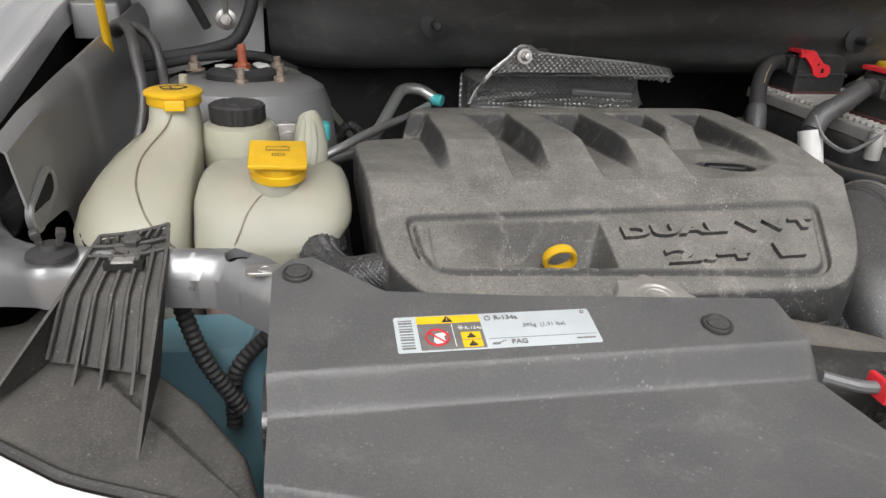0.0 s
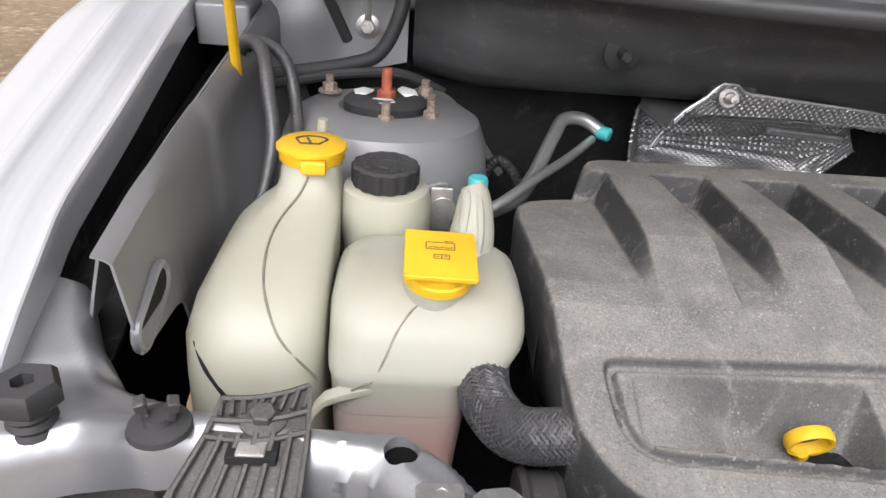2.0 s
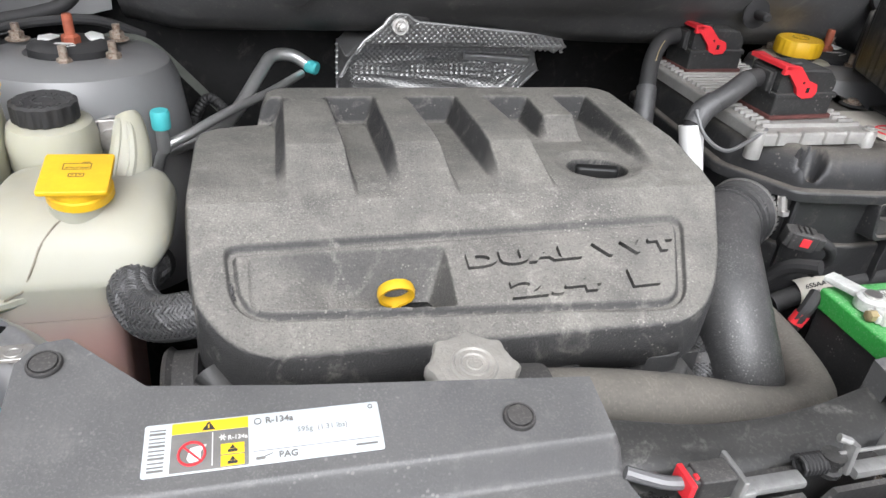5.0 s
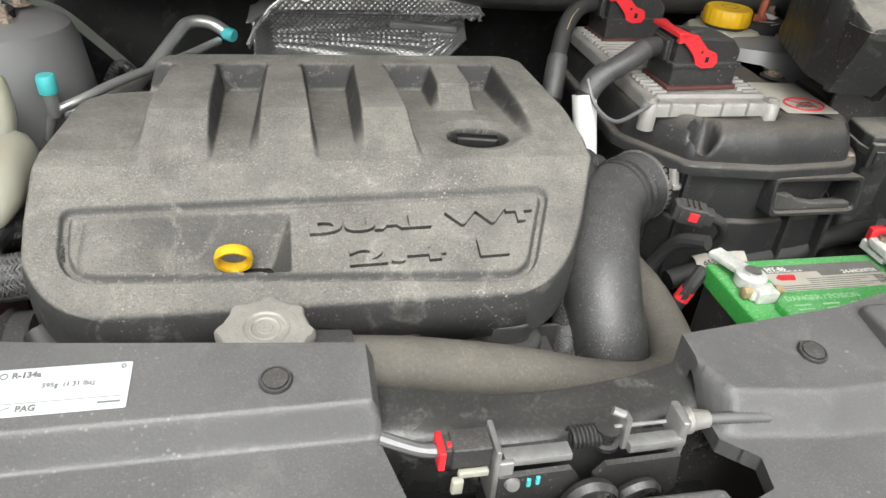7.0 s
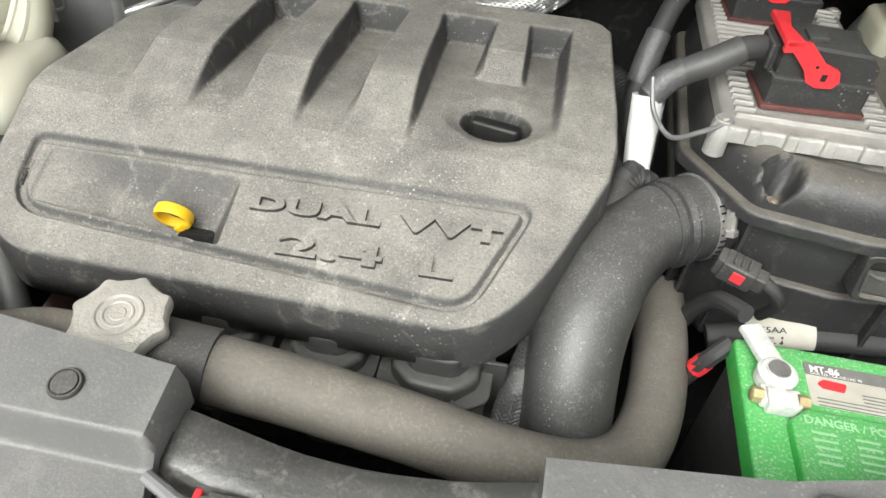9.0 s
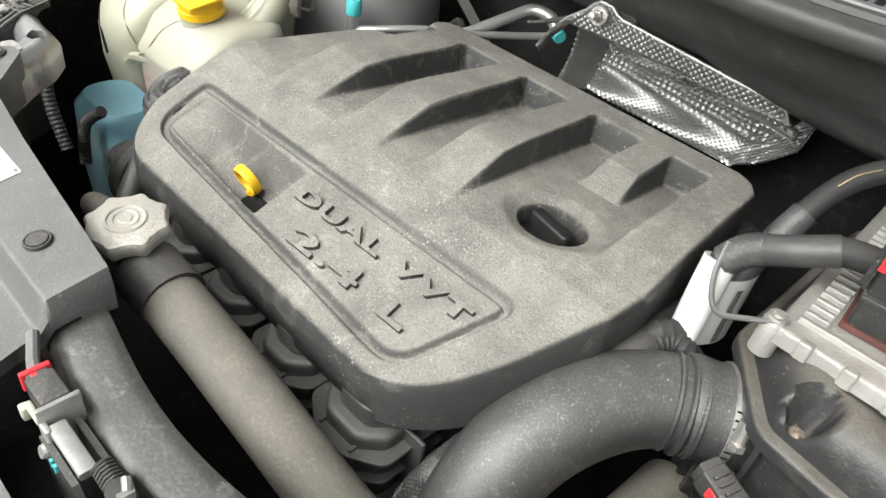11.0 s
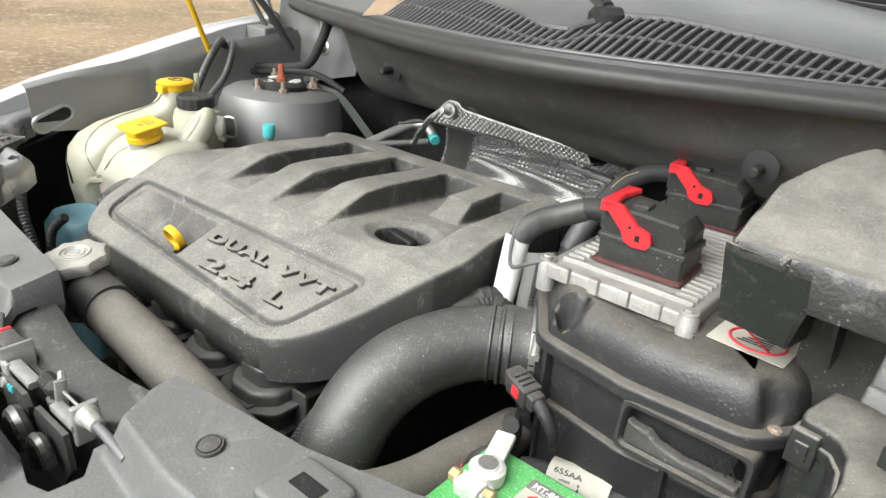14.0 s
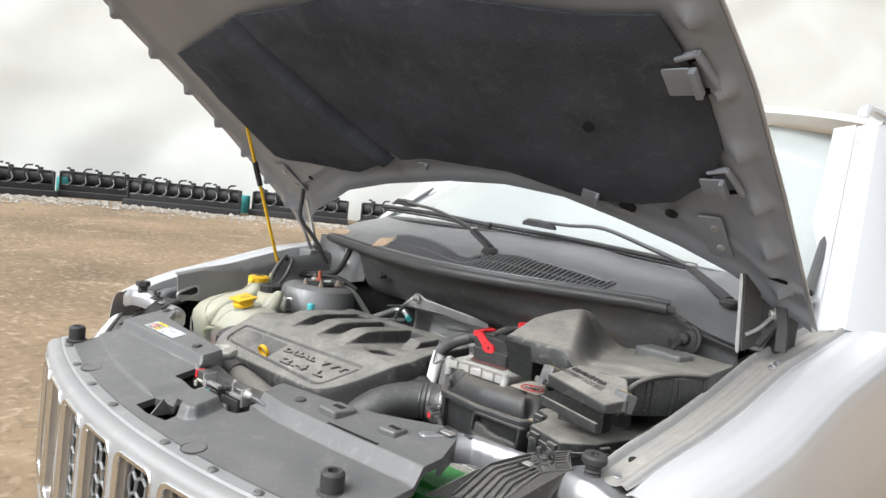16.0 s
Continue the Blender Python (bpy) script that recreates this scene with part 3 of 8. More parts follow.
def cover_z(x, y):
    base = piecewise(BASE, y)
    crest = piecewise(CREST, y)
    r = max(rib(x, y, -0.206, -0.200, -0.133, -0.138), rib(x, y, -0.104, -0.098, -0.040, -0.046), rib(x, y, -0.008, -0.001, 0.056, 0.048))
    z = base + r * max(0.0, crest - base)
    if y > 0.825:
        r4 = rib(x, y, 0.084, 0.090, 0.142, 0.138, 0.825)
        z = max(z, base + r4 * min(1.0, (y - 0.828) / 0.030) * (1.130 - base))
    # the raised frame along the back and down the far end
    back = step(0.912, 0.921, y) * step(-0.232, -0.205, x + (y - 0.93) * 0.4)
    side = step(0.166, 0.178, x) * step(0.70, 0.79, y)
    z += max(back, side) * max(0.0, 1.131 - z)
    # oil filler well
    d = math.hypot(x - 0.121, (y - 0.752) * 1.05)
    z -= 0.050 * (1 - step(0.0270, 0.0315, d)) + 0.0055 * (1 - step(0.030, 0.048, d))
    # panel, its groove and the dipstick well
    g = edge_distance(GROOVE, x, y)
    z -= 0.0056 * math.exp(-(g / 0.0036) ** 4)
    if g > 0.001:
        z -= 0.0012
    wl, wr, wf, wb = -0.232, -0.068, 0.5945 - 0.058 * (x + 0.24), 0.641
    if wl < x < wr and wf < y < wb:
        # a floor sloping down to the dipstick, hollowed walls behind and beside it
        floor_d = 0.0025 + 0.030 * step(-0.222, -0.115, x)
        walls = (floor_d, 1.15 * (wb - y) + 0.0006, 1.7 * (wr - x), 4.0 * (y - wf), 2.0 * (x - wl))
        k = 320.0
        soft = -math.log(sum(math.exp(-k * w) for w in walls)) / k
        z -= max(0.0, soft)
    return z


def engine_cover():
    th = thing("engine_cover", (-0.03, 0.75, 1.03), "dusty dark grey plastic engine cover with raised ribs", "engine cover")
    ys = [0.553, 0.5531, 0.5534, 0.5538, 0.5545, 0.5555, 0.557, 0.559, 0.561, 0.5635, 0.566, 0.569] + [0.569 + 0.086 * k / 86 for k in range(1, 87)] + [0.655 + 0.290 * k / 170 for k in range(1, 171)] + [0.9465, 0.948, 0.95, 0.9515, 0.953]
    nx = 380
    vs, fs = [], []
    for y in ys:
        a, b = cover_left(y), cover_right(y)
        for i in range(nx + 1):
            x = a + (b - a) * i / nx
            e = min(x - a, b - x, (y - 0.553) * 1.3, (0.953 - y) * 1.5)
            rr = 0.0048
            drop = rr - math.sqrt(max(0.0, rr * rr - max(0.0, rr - e) ** 2))
            vs.append((x, y, cover_z(x, y) - drop))
    w = nx + 1
    for j in range(len(ys) - 1):
        for i in range(nx):
            a = j * w + i
            fs.append((a, a + 1, a + w + 1, a + w))
    rim = [i for i in range(w)] + [j * w + nx for j in range(1, len(ys))] + [(len(ys) - 1) * w + i for i in range(nx - 1, -1, -1)] + [j * w for j in range(len(ys) - 2, 0, -1)]
    cx, cy = -0.03, 0.75
    last = rim
    for out, dz in ((0.0012, 0.010), (0.0, 0.036), (-0.004, 0.0365), (-0.006, 0.03), (-0.012, 0.012)):
        ring = []
        for k in rim:
            x, y, z = vs[k]
            dx, dy = x - cx, y - cy
            l = math.hypot(dx, dy)
            low = piecewise([(0.55, 1.0195), (0.60, 1.024), (0.66, 1.036), (0.95, 1.075)], y)
            zz = z - dz if dz < 0.02 else low + (0.036 - dz) * 0.8
            ring.append(len(vs))
            vs.append((x + dx / l * out, y + dy / l * out, min(zz, z - 0.004)))
        n = len(rim)
        fs += [(last[k], last[(k + 1) % n], ring[(k + 1) % n], ring[k]) for k in range(n)]
        last = ring
    part("shell", mesh_from(vs, fs, angle=82), "cover", th)
    slope = Vector((0, 0.075, 0.0295)).normalized()
    for text, size, x0, y0, sp, wide in (("DUAL", 0.0180, -0.054, 0.6165, 1.06, 2.12), ("VVT", 0.0180, 0.067, 0.6195, 1.22, 2.10), ("2.4", 0.0235, -0.022, 0.5855, 1.08, 2.65), ("L", 0.0235, 0.086, 0.588, 1.0, 2.3)):
        o = Vector((x0, y0, piecewise(BASE, y0) + 0.0004))
        m = frame_on(o, (1, 0.028, 0.011), slope) @ Matrix.Diagonal((wide, 1, 1, 1))
        part("raised_lettering", lettering(text, size, m, 0.0030, bold=0.0008, spacing=sp), "cover", th)
    return th


engine_cover()


def dipstick():
    th = thing("dipstick", (-0.115, 0.612, 1.03), "yellow plastic oil dipstick loop in a recess", "dipstick")
    part("loop", lathe([(0.0122, -0.004), (0.0148, -0.0045), (0.0158, 0.0), (0.0148, 0.0045), (0.0122, 0.004), (0.0114, 0.0), (0.0122, -0.004)], (-0.115, 0.609, 1.0745), (0.0, -0.92, -0.38), 40, caps=False), "yellow", th)
    part("stem", tube([(-0.115, 0.611, 1.062), (-0.112, 0.612, 1.055), (-0.108, 0.612, 1.048)], 0.0042, 10), "yellow", th)
    part("rod", tube([(-0.108, 0.612, 1.052), (-0.101, 0.612, 1.040)], 0.0030, 8, 2), "black", th)
    # Near-black disc laid on the well floor; it stands for an unlit hole.
    part("mouth_shade_disc", lathe([(0.019, 0), (0.019, 0.010), (0.018, 0.0115), (0, 0.0115)], (-0.0945, 0.607, 1.0475), n=24), "dark", th)
    return th


dipstick()


def oil_cap():
    th = thing("oil_filler_cap", (0.121, 0.752, 1.09), "black plastic oil filler cap with a finger bar", "oil cap")
    cap = part("cap_body", lathe([(0.0265, 0), (0.0265, 0.012), (0.0245, 0.015), (0, 0.0155)], (0.121, 0.752, 1.083), n=28), "oil_cap", th)
    part("grip", moved(box(-0.0225, 0.0225, -0.0065, 0.0065, 0, 0.017, 0.003, 0.005), pose(0.121, 0.752, 1.0975, 0, 0, -12)), "oil_cap", th)
    for d in (-1, 1):
        mk = pose(0.121, 0.752, 1.0990, 0, 0, -12 + (0 if d < 0 else 180))
        sym = part("printed_symbol", moved(tube([(-0.006, -0.017, 0), (0.006, -0.017, 0), (0.006, -0.0125, 0), (-0.006, -0.0125, 0), (-0.006, -0.017, 0)], 0.0006, 5, 1, smooth=False), mk), "yellow_label", th)
        part("drip_mark", moved(bar((-0.004, -0.0145, 0.0), (0.003, -0.0145, 0.0), 0.001, 0.0008), mk), "yellow_label", sym)
    return th


oil_cap()


# ---- reservoirs ----
def ring_xy(pts, z):
    return [(x, y, z) for x, y in pts]


def washer_tank():
    th = thing("washer_reservoir", (-0.48, 0.72, 0.80), "cream translucent washer fluid reservoir with a tall neck", "fluid reservoir")
    def sec(x0, x1, y0, y1, z, r):
        return ring_xy(rounded([(x0, y0), (x1, y0), (x1, y1), (x0, y1)], r, 6), z)
    body = [sec(-0.53, -0.43, 0.68, 0.78, 0.90, 0.02), sec(-0.536, -0.440, 0.664, 0.79, 0.97, 0.03), sec(-0.538, -0.441, 0.655, 0.80, 1.02, 0.035), sec(-0.538, -0.4405, 0.655, 0.815, 1.06, 0.035),
            sec(-0.539, -0.4405, 0.662, 0.828, 1.082, 0.035), sec(-0.535, -0.4405, 0.676, 0.838, 1.100, 0.037), sec(-0.526, -0.4405, 0.700, 0.846, 1.115, 0.040),
            sec(-0.512, -0.4405, 0.735, 0.850, 1.126, 0.036), sec(-0.501, -0.441, 0.768, 0.851, 1.133, 0.030), sec(-0.495, -0.4415, 0.786, 0.851, 1.140, 0.026), sec(-0.492, -0.442, 0.797, 0.850, 1.150, 0.024), sec(-0.491, -0.443, 0.801, 0.849, 1.164, 0.024)]
    part("lower_bottle", skin([sec(-0.49, -0.375, 0.60, 0.66, 0.78, 0.02), sec(-0.495, -0.368, 0.592, 0.67, 0.92, 0.025), sec(-0.49, -0.372, 0.592, 0.67, 0.985, 0.03), sec(-0.475, -0.385, 0.600, 0.662, 1.005, 0.03)]), "blue", th, "lower bottle filled with blue fluid")
    part("bottle", skin(body), "tank", th)
    seam = [(-0.466, 0.7993, 1.158), (-0.4718, 0.7928, 1.146), (-0.4838, 0.7715, 1.1336), (-0.4879, 0.7426, 1.1273), (-0.486, 0.7105, 1.118), (-0.479, 0.6865, 1.1065), (-0.468, 0.670, 1.091), (-0.4518, 0.6655, 1.0733), (-0.442, 0.668, 1.060)]
    part("seam", tube([(x - 0.0003, y - 0.0006, z + 0.0005) for x, y, z in seam], 0.0010, 6), "seam_line", th)
    # Dark tube painted for the shadow in the gap at the bottle's edge.
    part("edge_shade_strip", tube([(-0.5283, 0.672, 1.085), (-0.519, 0.6605, 1.071), (-0.504, 0.6546, 1.0495), (-0.495, 0.653, 1.03)], [0.0005, 0.0015, 0.0020, 0.0014], 8), "dark", th, "dark strip standing for the shaded gap along the bottle's lower edge")
    cap = part("cap", lathe([(0.0255, 0), (0.0265, 0.002), (0.0265, 0.009), (0.0285, 0.010), (0.0285, 0.0125), (0.026, 0.0145), (0.015, 0.0155), (0, 0.0155)], (-0.467, 0.8255, 1.1635), n=36,
               wobble=lambda a: 1 + 0.03 * math.cos(8 * a) ** 2), "yellow", th, "yellow screw cap with a windscreen symbol")
    part("tab", moved(box(-0.010, 0.010, -0.032, -0.022, 0, 0.010, 0.002, 0.002), pose(-0.462, 0.8255, 1.1625)), "yellow", cap)
    arc = [(-0.467 + 0.016 * math.cos(a), 0.820 + 0.016 * math.sin(a), 1.1793) for a in (radians(d) for d in range(35, 146, 10))]
    part("wiper_symbol", join(tube(arc, 0.0009, 5, 1, smooth=False), tube([arc[0], (-0.460, 0.818, 1.1793), (-0.475, 0.818, 1.1793), arc[-1]], 0.0009, 5, 1, smooth=False),
         tube([(-0.466, 0.818, 1.1793), (-0.471, 0.831, 1.1793)], 0.0009, 5, 1)), "ink", cap)
    part("hose_nipple", tube([(-0.463, 0.858, 1.150), (-0.463, 0.862, 1.170), (-0.462, 0.862, 1.186)], 0.0045, 10), "tank", th)
    return th


washer_tank()


def coolant_tank():
    th = thing("coolant_reservoir", (-0.36, 0.70, 0.85), "cream coolant reservoir tinted pink below by its fluid", "fluid reservoir")
    def sec(x0, x1, y0, y1, z, r):
        return ring_xy(rounded([(x0, y0), (x1, y0), (x1, y1), (x0, y1)], r, 6), z)
    part("lower_tank", skin([sec(-0.43, -0.345, 0.665, 0.76, 0.80, 0.02), sec(-0.432, -0.338, 0.664, 0.77, 0.98, 0.02), sec(-0.4335, -0.334, 0.6605, 0.775, 1.034, 0.022)]), "coolant", th, "pink-tinted lower tank")
    part("upper_tank", skin([sec(-0.4335, -0.334, 0.6605, 0.775, 1.0345, 0.022), sec(-0.4345, -0.333, 0.660, 0.775, 1.058, 0.022), sec(-0.436, -0.329, 0.659, 0.778, 1.0640, 0.024), sec(-0.437, -0.316, 0.659, 0.785, 1.0672, 0.028), sec(-0.438, -0.302, 0.661, 0.79, 1.0725, 0.034), sec(-0.438, -0.294, 0.667, 0.79, 1.082, 0.036), sec(-0.438, -0.293, 0.671, 0.79, 1.090, 0.036),
         sec(-0.438, -0.294, 0.678, 0.79, 1.100, 0.036), sec(-0.435, -0.299, 0.692, 0.788, 1.111, 0.034), sec(-0.428, -0.308, 0.707, 0.782, 1.118, 0.03), sec(-0.415, -0.322, 0.722, 0.772, 1.120, 0.02)]), "coolant", th)
    part("filler_neck", lathe([(0.0225, 0), (0.0225, 0.012)], (-0.363, 0.711, 1.111), (0, -0.16, 1), n=24), "tank", th)
    part("horn", tube([(-0.335, 0.765, 1.105), (-0.331, 0.783, 1.128), (-0.331, 0.796, 1.150), (-0.334, 0.801, 1.158)], [0.021, 0.018, 0.0135, 0.009], 14), "tank", th)
    part("seam", tube([(-0.371, 0.6945, 1.1115), (-0.379, 0.6877, 1.1076), (-0.3886, 0.6756, 1.0967), (-0.3945, 0.667, 1.0837), (-0.4031, 0.6597, 1.0668), (-0.4095, 0.6585, 1.0634), (-0.418, 0.6588, 1.058)], 0.0009, 6), "seam_line", th)
    part("ridge", skin([[(x, y - d, z + h) for d, h in ((-0.006, 0.003), (-0.001, 0.0035), (0.003, 0.001), (0.003, -0.004), (-0.002, -0.009), (-0.006, -0.010))] for x, y, z in ((-0.398, 0.6640, 1.0600), (-0.412, 0.6610, 1.0570), (-0.426, 0.6585, 1.0545), (-0.437, 0.6560, 1.0510), (-0.444, 0.6540, 1.0430), (-0.4465, 0.6560, 1.0340))]), "tank", th, "moulded lip at the tank's corner")
    for dx in (-0.010, 0.004):
        part("horn_rib", tube([(-0.335 + dx, 0.748, 1.113), (-0.331 + dx, 0.7655, 1.130), (-0.331 + dx * 0.7, 0.7825, 1.150), (-0.334 + dx * 0.4, 0.791, 1.156)], 0.0042, 8), "tank", th)
    m = frame_on((-0.360, 0.7085, 1.1415), (1, 0.02, -0.03), (0, 1, 0.16))
    cap = part("cap", moved(join(box(-0.026, 0.026, -0.027, 0.027, 0, 0.0035, 0.001, 0.003), lathe([(0.0245, -0.019), (0.0258, -0.018), (0.0258, -0.011), (0.0240, -0.010), (0.0240, -0.003), (0.022, 0)], n=30)), m), "yellow", th, "yellow square coolant cap with a raised symbol")
    lines = [((-0.010, 0.0125), (0.010, 0.0125)), ((-0.011, 0.0045), (0.010, 0.0045)), ((-0.0105, 0.0045), (-0.0105, 0.0125)), ((0.010, 0.0045), (0.010, 0.0125)), ((0.003, 0.0142), (0.009, 0.0142))]
    lines += [((-0.009 + 0.0036 * k, 0.0062 + 0.0012 * (k % 2)), (-0.0054 + 0.0036 * k, 0.0062 + 0.0012 * ((k + 1) % 2))) for k in range(5)]
    lines += [((-0.005, -0.0015), (0.006, -0.0015)), ((-0.005, -0.0060), (0.006, -0.0060)), ((-0.005, -0.0060), (-0.005, -0.0015)), ((0.006, -0.0060), (0.006, -0.0015)), ((0.0005, -0.0065), (0.0005, -0.001)), ((0.002, -0.0035), (0.0045, -0.0035)), ((-0.0035, -0.0035), (-0.001, -0.0035))]
    part("printed_symbol", moved(join(*[bar((ax, ay, 0.0035), (bx, by, 0.0035), 0.0011, 0.0005) for (ax, ay), (bx, by) in lines]), m), "faded_ink", cap)
    part("bracket", moved(join(box(-0.015, 0.004, -0.002, 0.002, -0.02, 0.02, 0.001, 0.001), lathe([(0.012, 0), (0.012, 0.003), (0.004, 0.004)], (-0.004, -0.003, 0), (0, -1, 0), 20)), pose(-0.350, 0.835, 1.120)), "zinc", th)
    return th


coolant_tank()


def steering_tank():
    th = thing("power_steering_reservoir", (-0.405, 0.81, 1.0), "round cream power steering reservoir with a black cap", "fluid reservoir")
    part("bowl", lathe([(0.030, 0.98), (0.034, 1.06), (0.036, 1.09), (0.0395, 1.105), (0.040, 1.128), (0.036, 1.142), (0.028, 1.146)], (-0.404, 0.826, 0), n=32), "tank", th)
    cap = part("cap", lathe([(0.026, 0), (0.0275, 0.002), (0.0275, 0.017), (0.0245, 0.019), (0.022, 0.0175), (0, 0.0175)], (-0.405, 0.823, 1.146), n=96, wobble=lambda a: 1.0 + 0.045 * step(-0.3, 0.3, math.cos(14 * a))), "rubber", th, "knurled black plastic cap")
    for k in range(22):
        a = 2 * math.pi * k / 22
        if k % 7:
            part("raised_print_bar", moved(box(-0.0016, 0.0016, -0.0013, 0.0013, 0, 0.0008, 0.0003, 0.0004), pose(-0.405 + 0.0175 * math.cos(a), 0.823 + 0.0175 * math.sin(a), 1.1634, 0, 0, math.degrees(a) + 90)), "rubber", cap)
    part("arrow_mark", tube([(-0.405 + 0.009 * math.cos(radians(d)), 0.823 + 0.009 * math.sin(radians(d)), 1.1638) for d in range(0, 300, 20)], 0.0009, 5, 1, smooth=False), "rubber", cap)
    part("clip", tube([(-0.372, 0.846, 1.132), (-0.352, 0.856, 1.134), (-0.352, 0.858, 1.105), (-0.366, 0.850, 1.103)], 0.002, 8, 3), "zinc", th)
    return th


steering_tank()

# ---- front structure: grille panel, radiator cover ----
def front_edge(x):
    return 0.182 + 0.29 * (x - 0.19) ** 2


LATCH_HOLE = [(-0.006, 0.338), (0.105, 0.338), (0.158, 0.336), (0.188, 0.329), (0.206, 0.335), (0.210, 0.356), (0.190, 0.372), (0.190, 0.46), (-0.019, 0.46), (-0.019, 0.385)]
FRONT_HOLE = [(0.066, 0.232), (0.058, 0.268), (0.092, 0.272), (0.148, 0.270), (0.158, 0.236), (0.11, 0.228)]


def fold(t):
    """A straight ramp from 0 to 1 with slightly rounded ends."""
    r = 0.14
    t = max(-r, min(1 + r, t))
    if t < r:
        return (t + r) ** 2 / (4 * r)
    if t > 1 - r:
        return 1 - (1 + r - t) ** 2 / (4 * r)
    return t


def panel_z(x, y):
    f = front_edge(x) + 0.028
    t = max(0.0, (y - f) / (0.40 - f))
    z = 1.068 + 0.016 * t + 0.0060 * step(0.049, 0.054, y - f) * (1 - step(0.02, 0.06, x))
    # left beam
    left = fold((y - 0.3935) / 0.009) * (1 - step(-0.021, -0.017, x))
    z += left * max(0.0, 1.1100 + 0.18 * (y - 0.395) - z)
    # right beam with a hollowed end
    foot = piecewise([(0.19, 0.374), (0.27, 0.365), (0.42, 0.368), (0.55, 0.376)], x)
    right = fold((y - foot) / 0.016) * step(0.191, 0.204, x + 0.4 * max(0.0, y - 0.385))
    z += right * max(0.0, 1.1045 + 0.10 * (y - 0.37) - z)
    # box moulded beside the openings
    b = edge_distance(PANEL_BOX, x, y)
    z += 0.020 * step(-0.006, 0.006, b)
    return z


PANEL_BOX = rounded([(0.100, 0.332), (0.112, 0.285), (0.128, 0.262), (0.172, 0.262), (0.182, 0.275), (0.166, 0.331)], 0.010, 4)


def panel_back(x):
    return piecewise([(-0.356, 0.494), (-0.345, 0.508), (-0.33, 0.510), (-0.285, 0.470), (-0.20, 0.460), (-0.02, 0.444), (0.19, 0.438), (0.32, 0.452), (0.40, 0.470), (0.50, 0.512), (0.535, 0.512), (0.55, 0.49), (0.575, 0.43)], x)


def front_panel():
    th = thing("radiator_cover", (XC, 0.33, 1.06), "grey-black plastic radiator cover panel with cut-outs", "cover panel")
    nx, ny = 300, 190
    grid = []
    for i in range(nx + 1):
        x = -0.356 + 0.931 * i / nx
        f, b = front_edge(x) + 0.028, panel_back(x)
        col = []
        for j in range(ny + 1):
            px, py = x, f + (b - f) * j / ny
            for hole in (LATCH_HOLE, FRONT_HOLE):
                d = edge_distance(hole, px, py)
                if abs(d) < 0.0022:
                    e = 0.0005
                    gx = (edge_distance(hole, px + e, py) - d) / e
                    gy = (edge_distance(hole, px, py + e) - d) / e
                    px, py = px - d * gx, py - d * gy
            col.append((px, py))
        grid.append(col)
    vs, index, fs = [], {}, []
    def vert(i, j):
        if (i, j) not in index:
            x, y = grid[i][j]
            index[(i, j)] = len(vs)
            vs.append((x, y, panel_z(x, y)))
        return index[(i, j)]
    for i in range(nx):
        for j in range(ny):
            cx = sum(grid[i + a][j + b][0] for a in (0, 1) for b in (0, 1)) / 4
            cy = sum(grid[i + a][j + b][1] for a in (0, 1) for b in (0, 1)) / 4
            if max(edge_distance(LATCH_HOLE, cx, cy), edge_distance(FRONT_HOLE, cx, cy)) > 0:
                continue
            fs.append((vert(i, j), vert(i + 1, j), vert(i + 1, j + 1), vert(i, j + 1)))
    count = collections.Counter()
    for q in fs:
        for a, b in zip(q, q[1:] + q[:1]):
            count[(min(a, b), max(a, b))] += 1
    low = {}
    for (a, b), n in list(count.items()):
        if n == 1:
            for k in (a, b):
                if k not in low:
                    low[k] = len(vs)
                    x, y, z = vs[k]
                    vs.append((x, y, z - 0.003 if y < front_edge(x) + 0.03 else min(z - 0.012, 1.02 if x < -0.354 else 1.085 if y > 0.42 else 9)))
            fs.append((a, b, low[b], low[a]))
    part("moulding", mesh_from(vs, fs, angle=48), "panel", th)
    part("slot_box", join(slab([(0.330, 0.402), (0.372, 0.402), (0.378, 0.446), (0.332, 0.446)], 1.10, 1.120, 0.004, 0.006)), "panel", th)
    # Slots and slit are near-black pieces laid on; their colour carries the openings' shade.
    part("slot", box(0.343, 0.366, 0.420, 0.432, 1.1195, 1.1206, 0.0003, 0.001), "dark", th)
    part("slot_box", slab([(0.448, 0.420), (0.484, 0.424), (0.484, 0.456), (0.450, 0.452)], 1.100, 1.1195, 0.004, 0.006), "panel", th)
    part("slot", box(0.459, 0.480, 0.434, 0.444, 1.1192, 1.1203, 0.0003, 0.001), "dark", th)
    cut = [(0.374 + 0.108 * k / 8, 0.388 + 0.005 * k / 8) for k in range(9)]
    part("slit", skin([[Vector((x, y + d, panel_z(x, y + d) + h)) for d, h in ((-0.0024, 0.0008), (0.0024, 0.0008), (0.0024, -0.003), (-0.0024, -0.003))] for x, y in cut]), "dark", th)
    part("fin", skin([[(x, 0.231, 1.064), (x + 0.005, 0.268, 1.064), (x + 0.004, 0.252, 1.092)] for x in (0.112, 0.115)]), "panel", th)
    # Added plate below the two openings, coloured near-black for the shade in them.
    part("opening_shade_plate", box(-0.02, 0.215, 0.22, 0.40, 1.000, 1.004, 0.001, 0.002), "dark", th)
    for x, y in ((-0.078, 0.421), (0.273, 0.412), (-0.340, 0.491), (0.520, 0.498)):
        part("push_pin", push_pin((x, y, panel_z(x, y) + 0.0005), (0, -0.14, 1), 0.0098), "black", th)
    for x in (-0.165, 0.275):
        y = front_edge(x) + 0.036
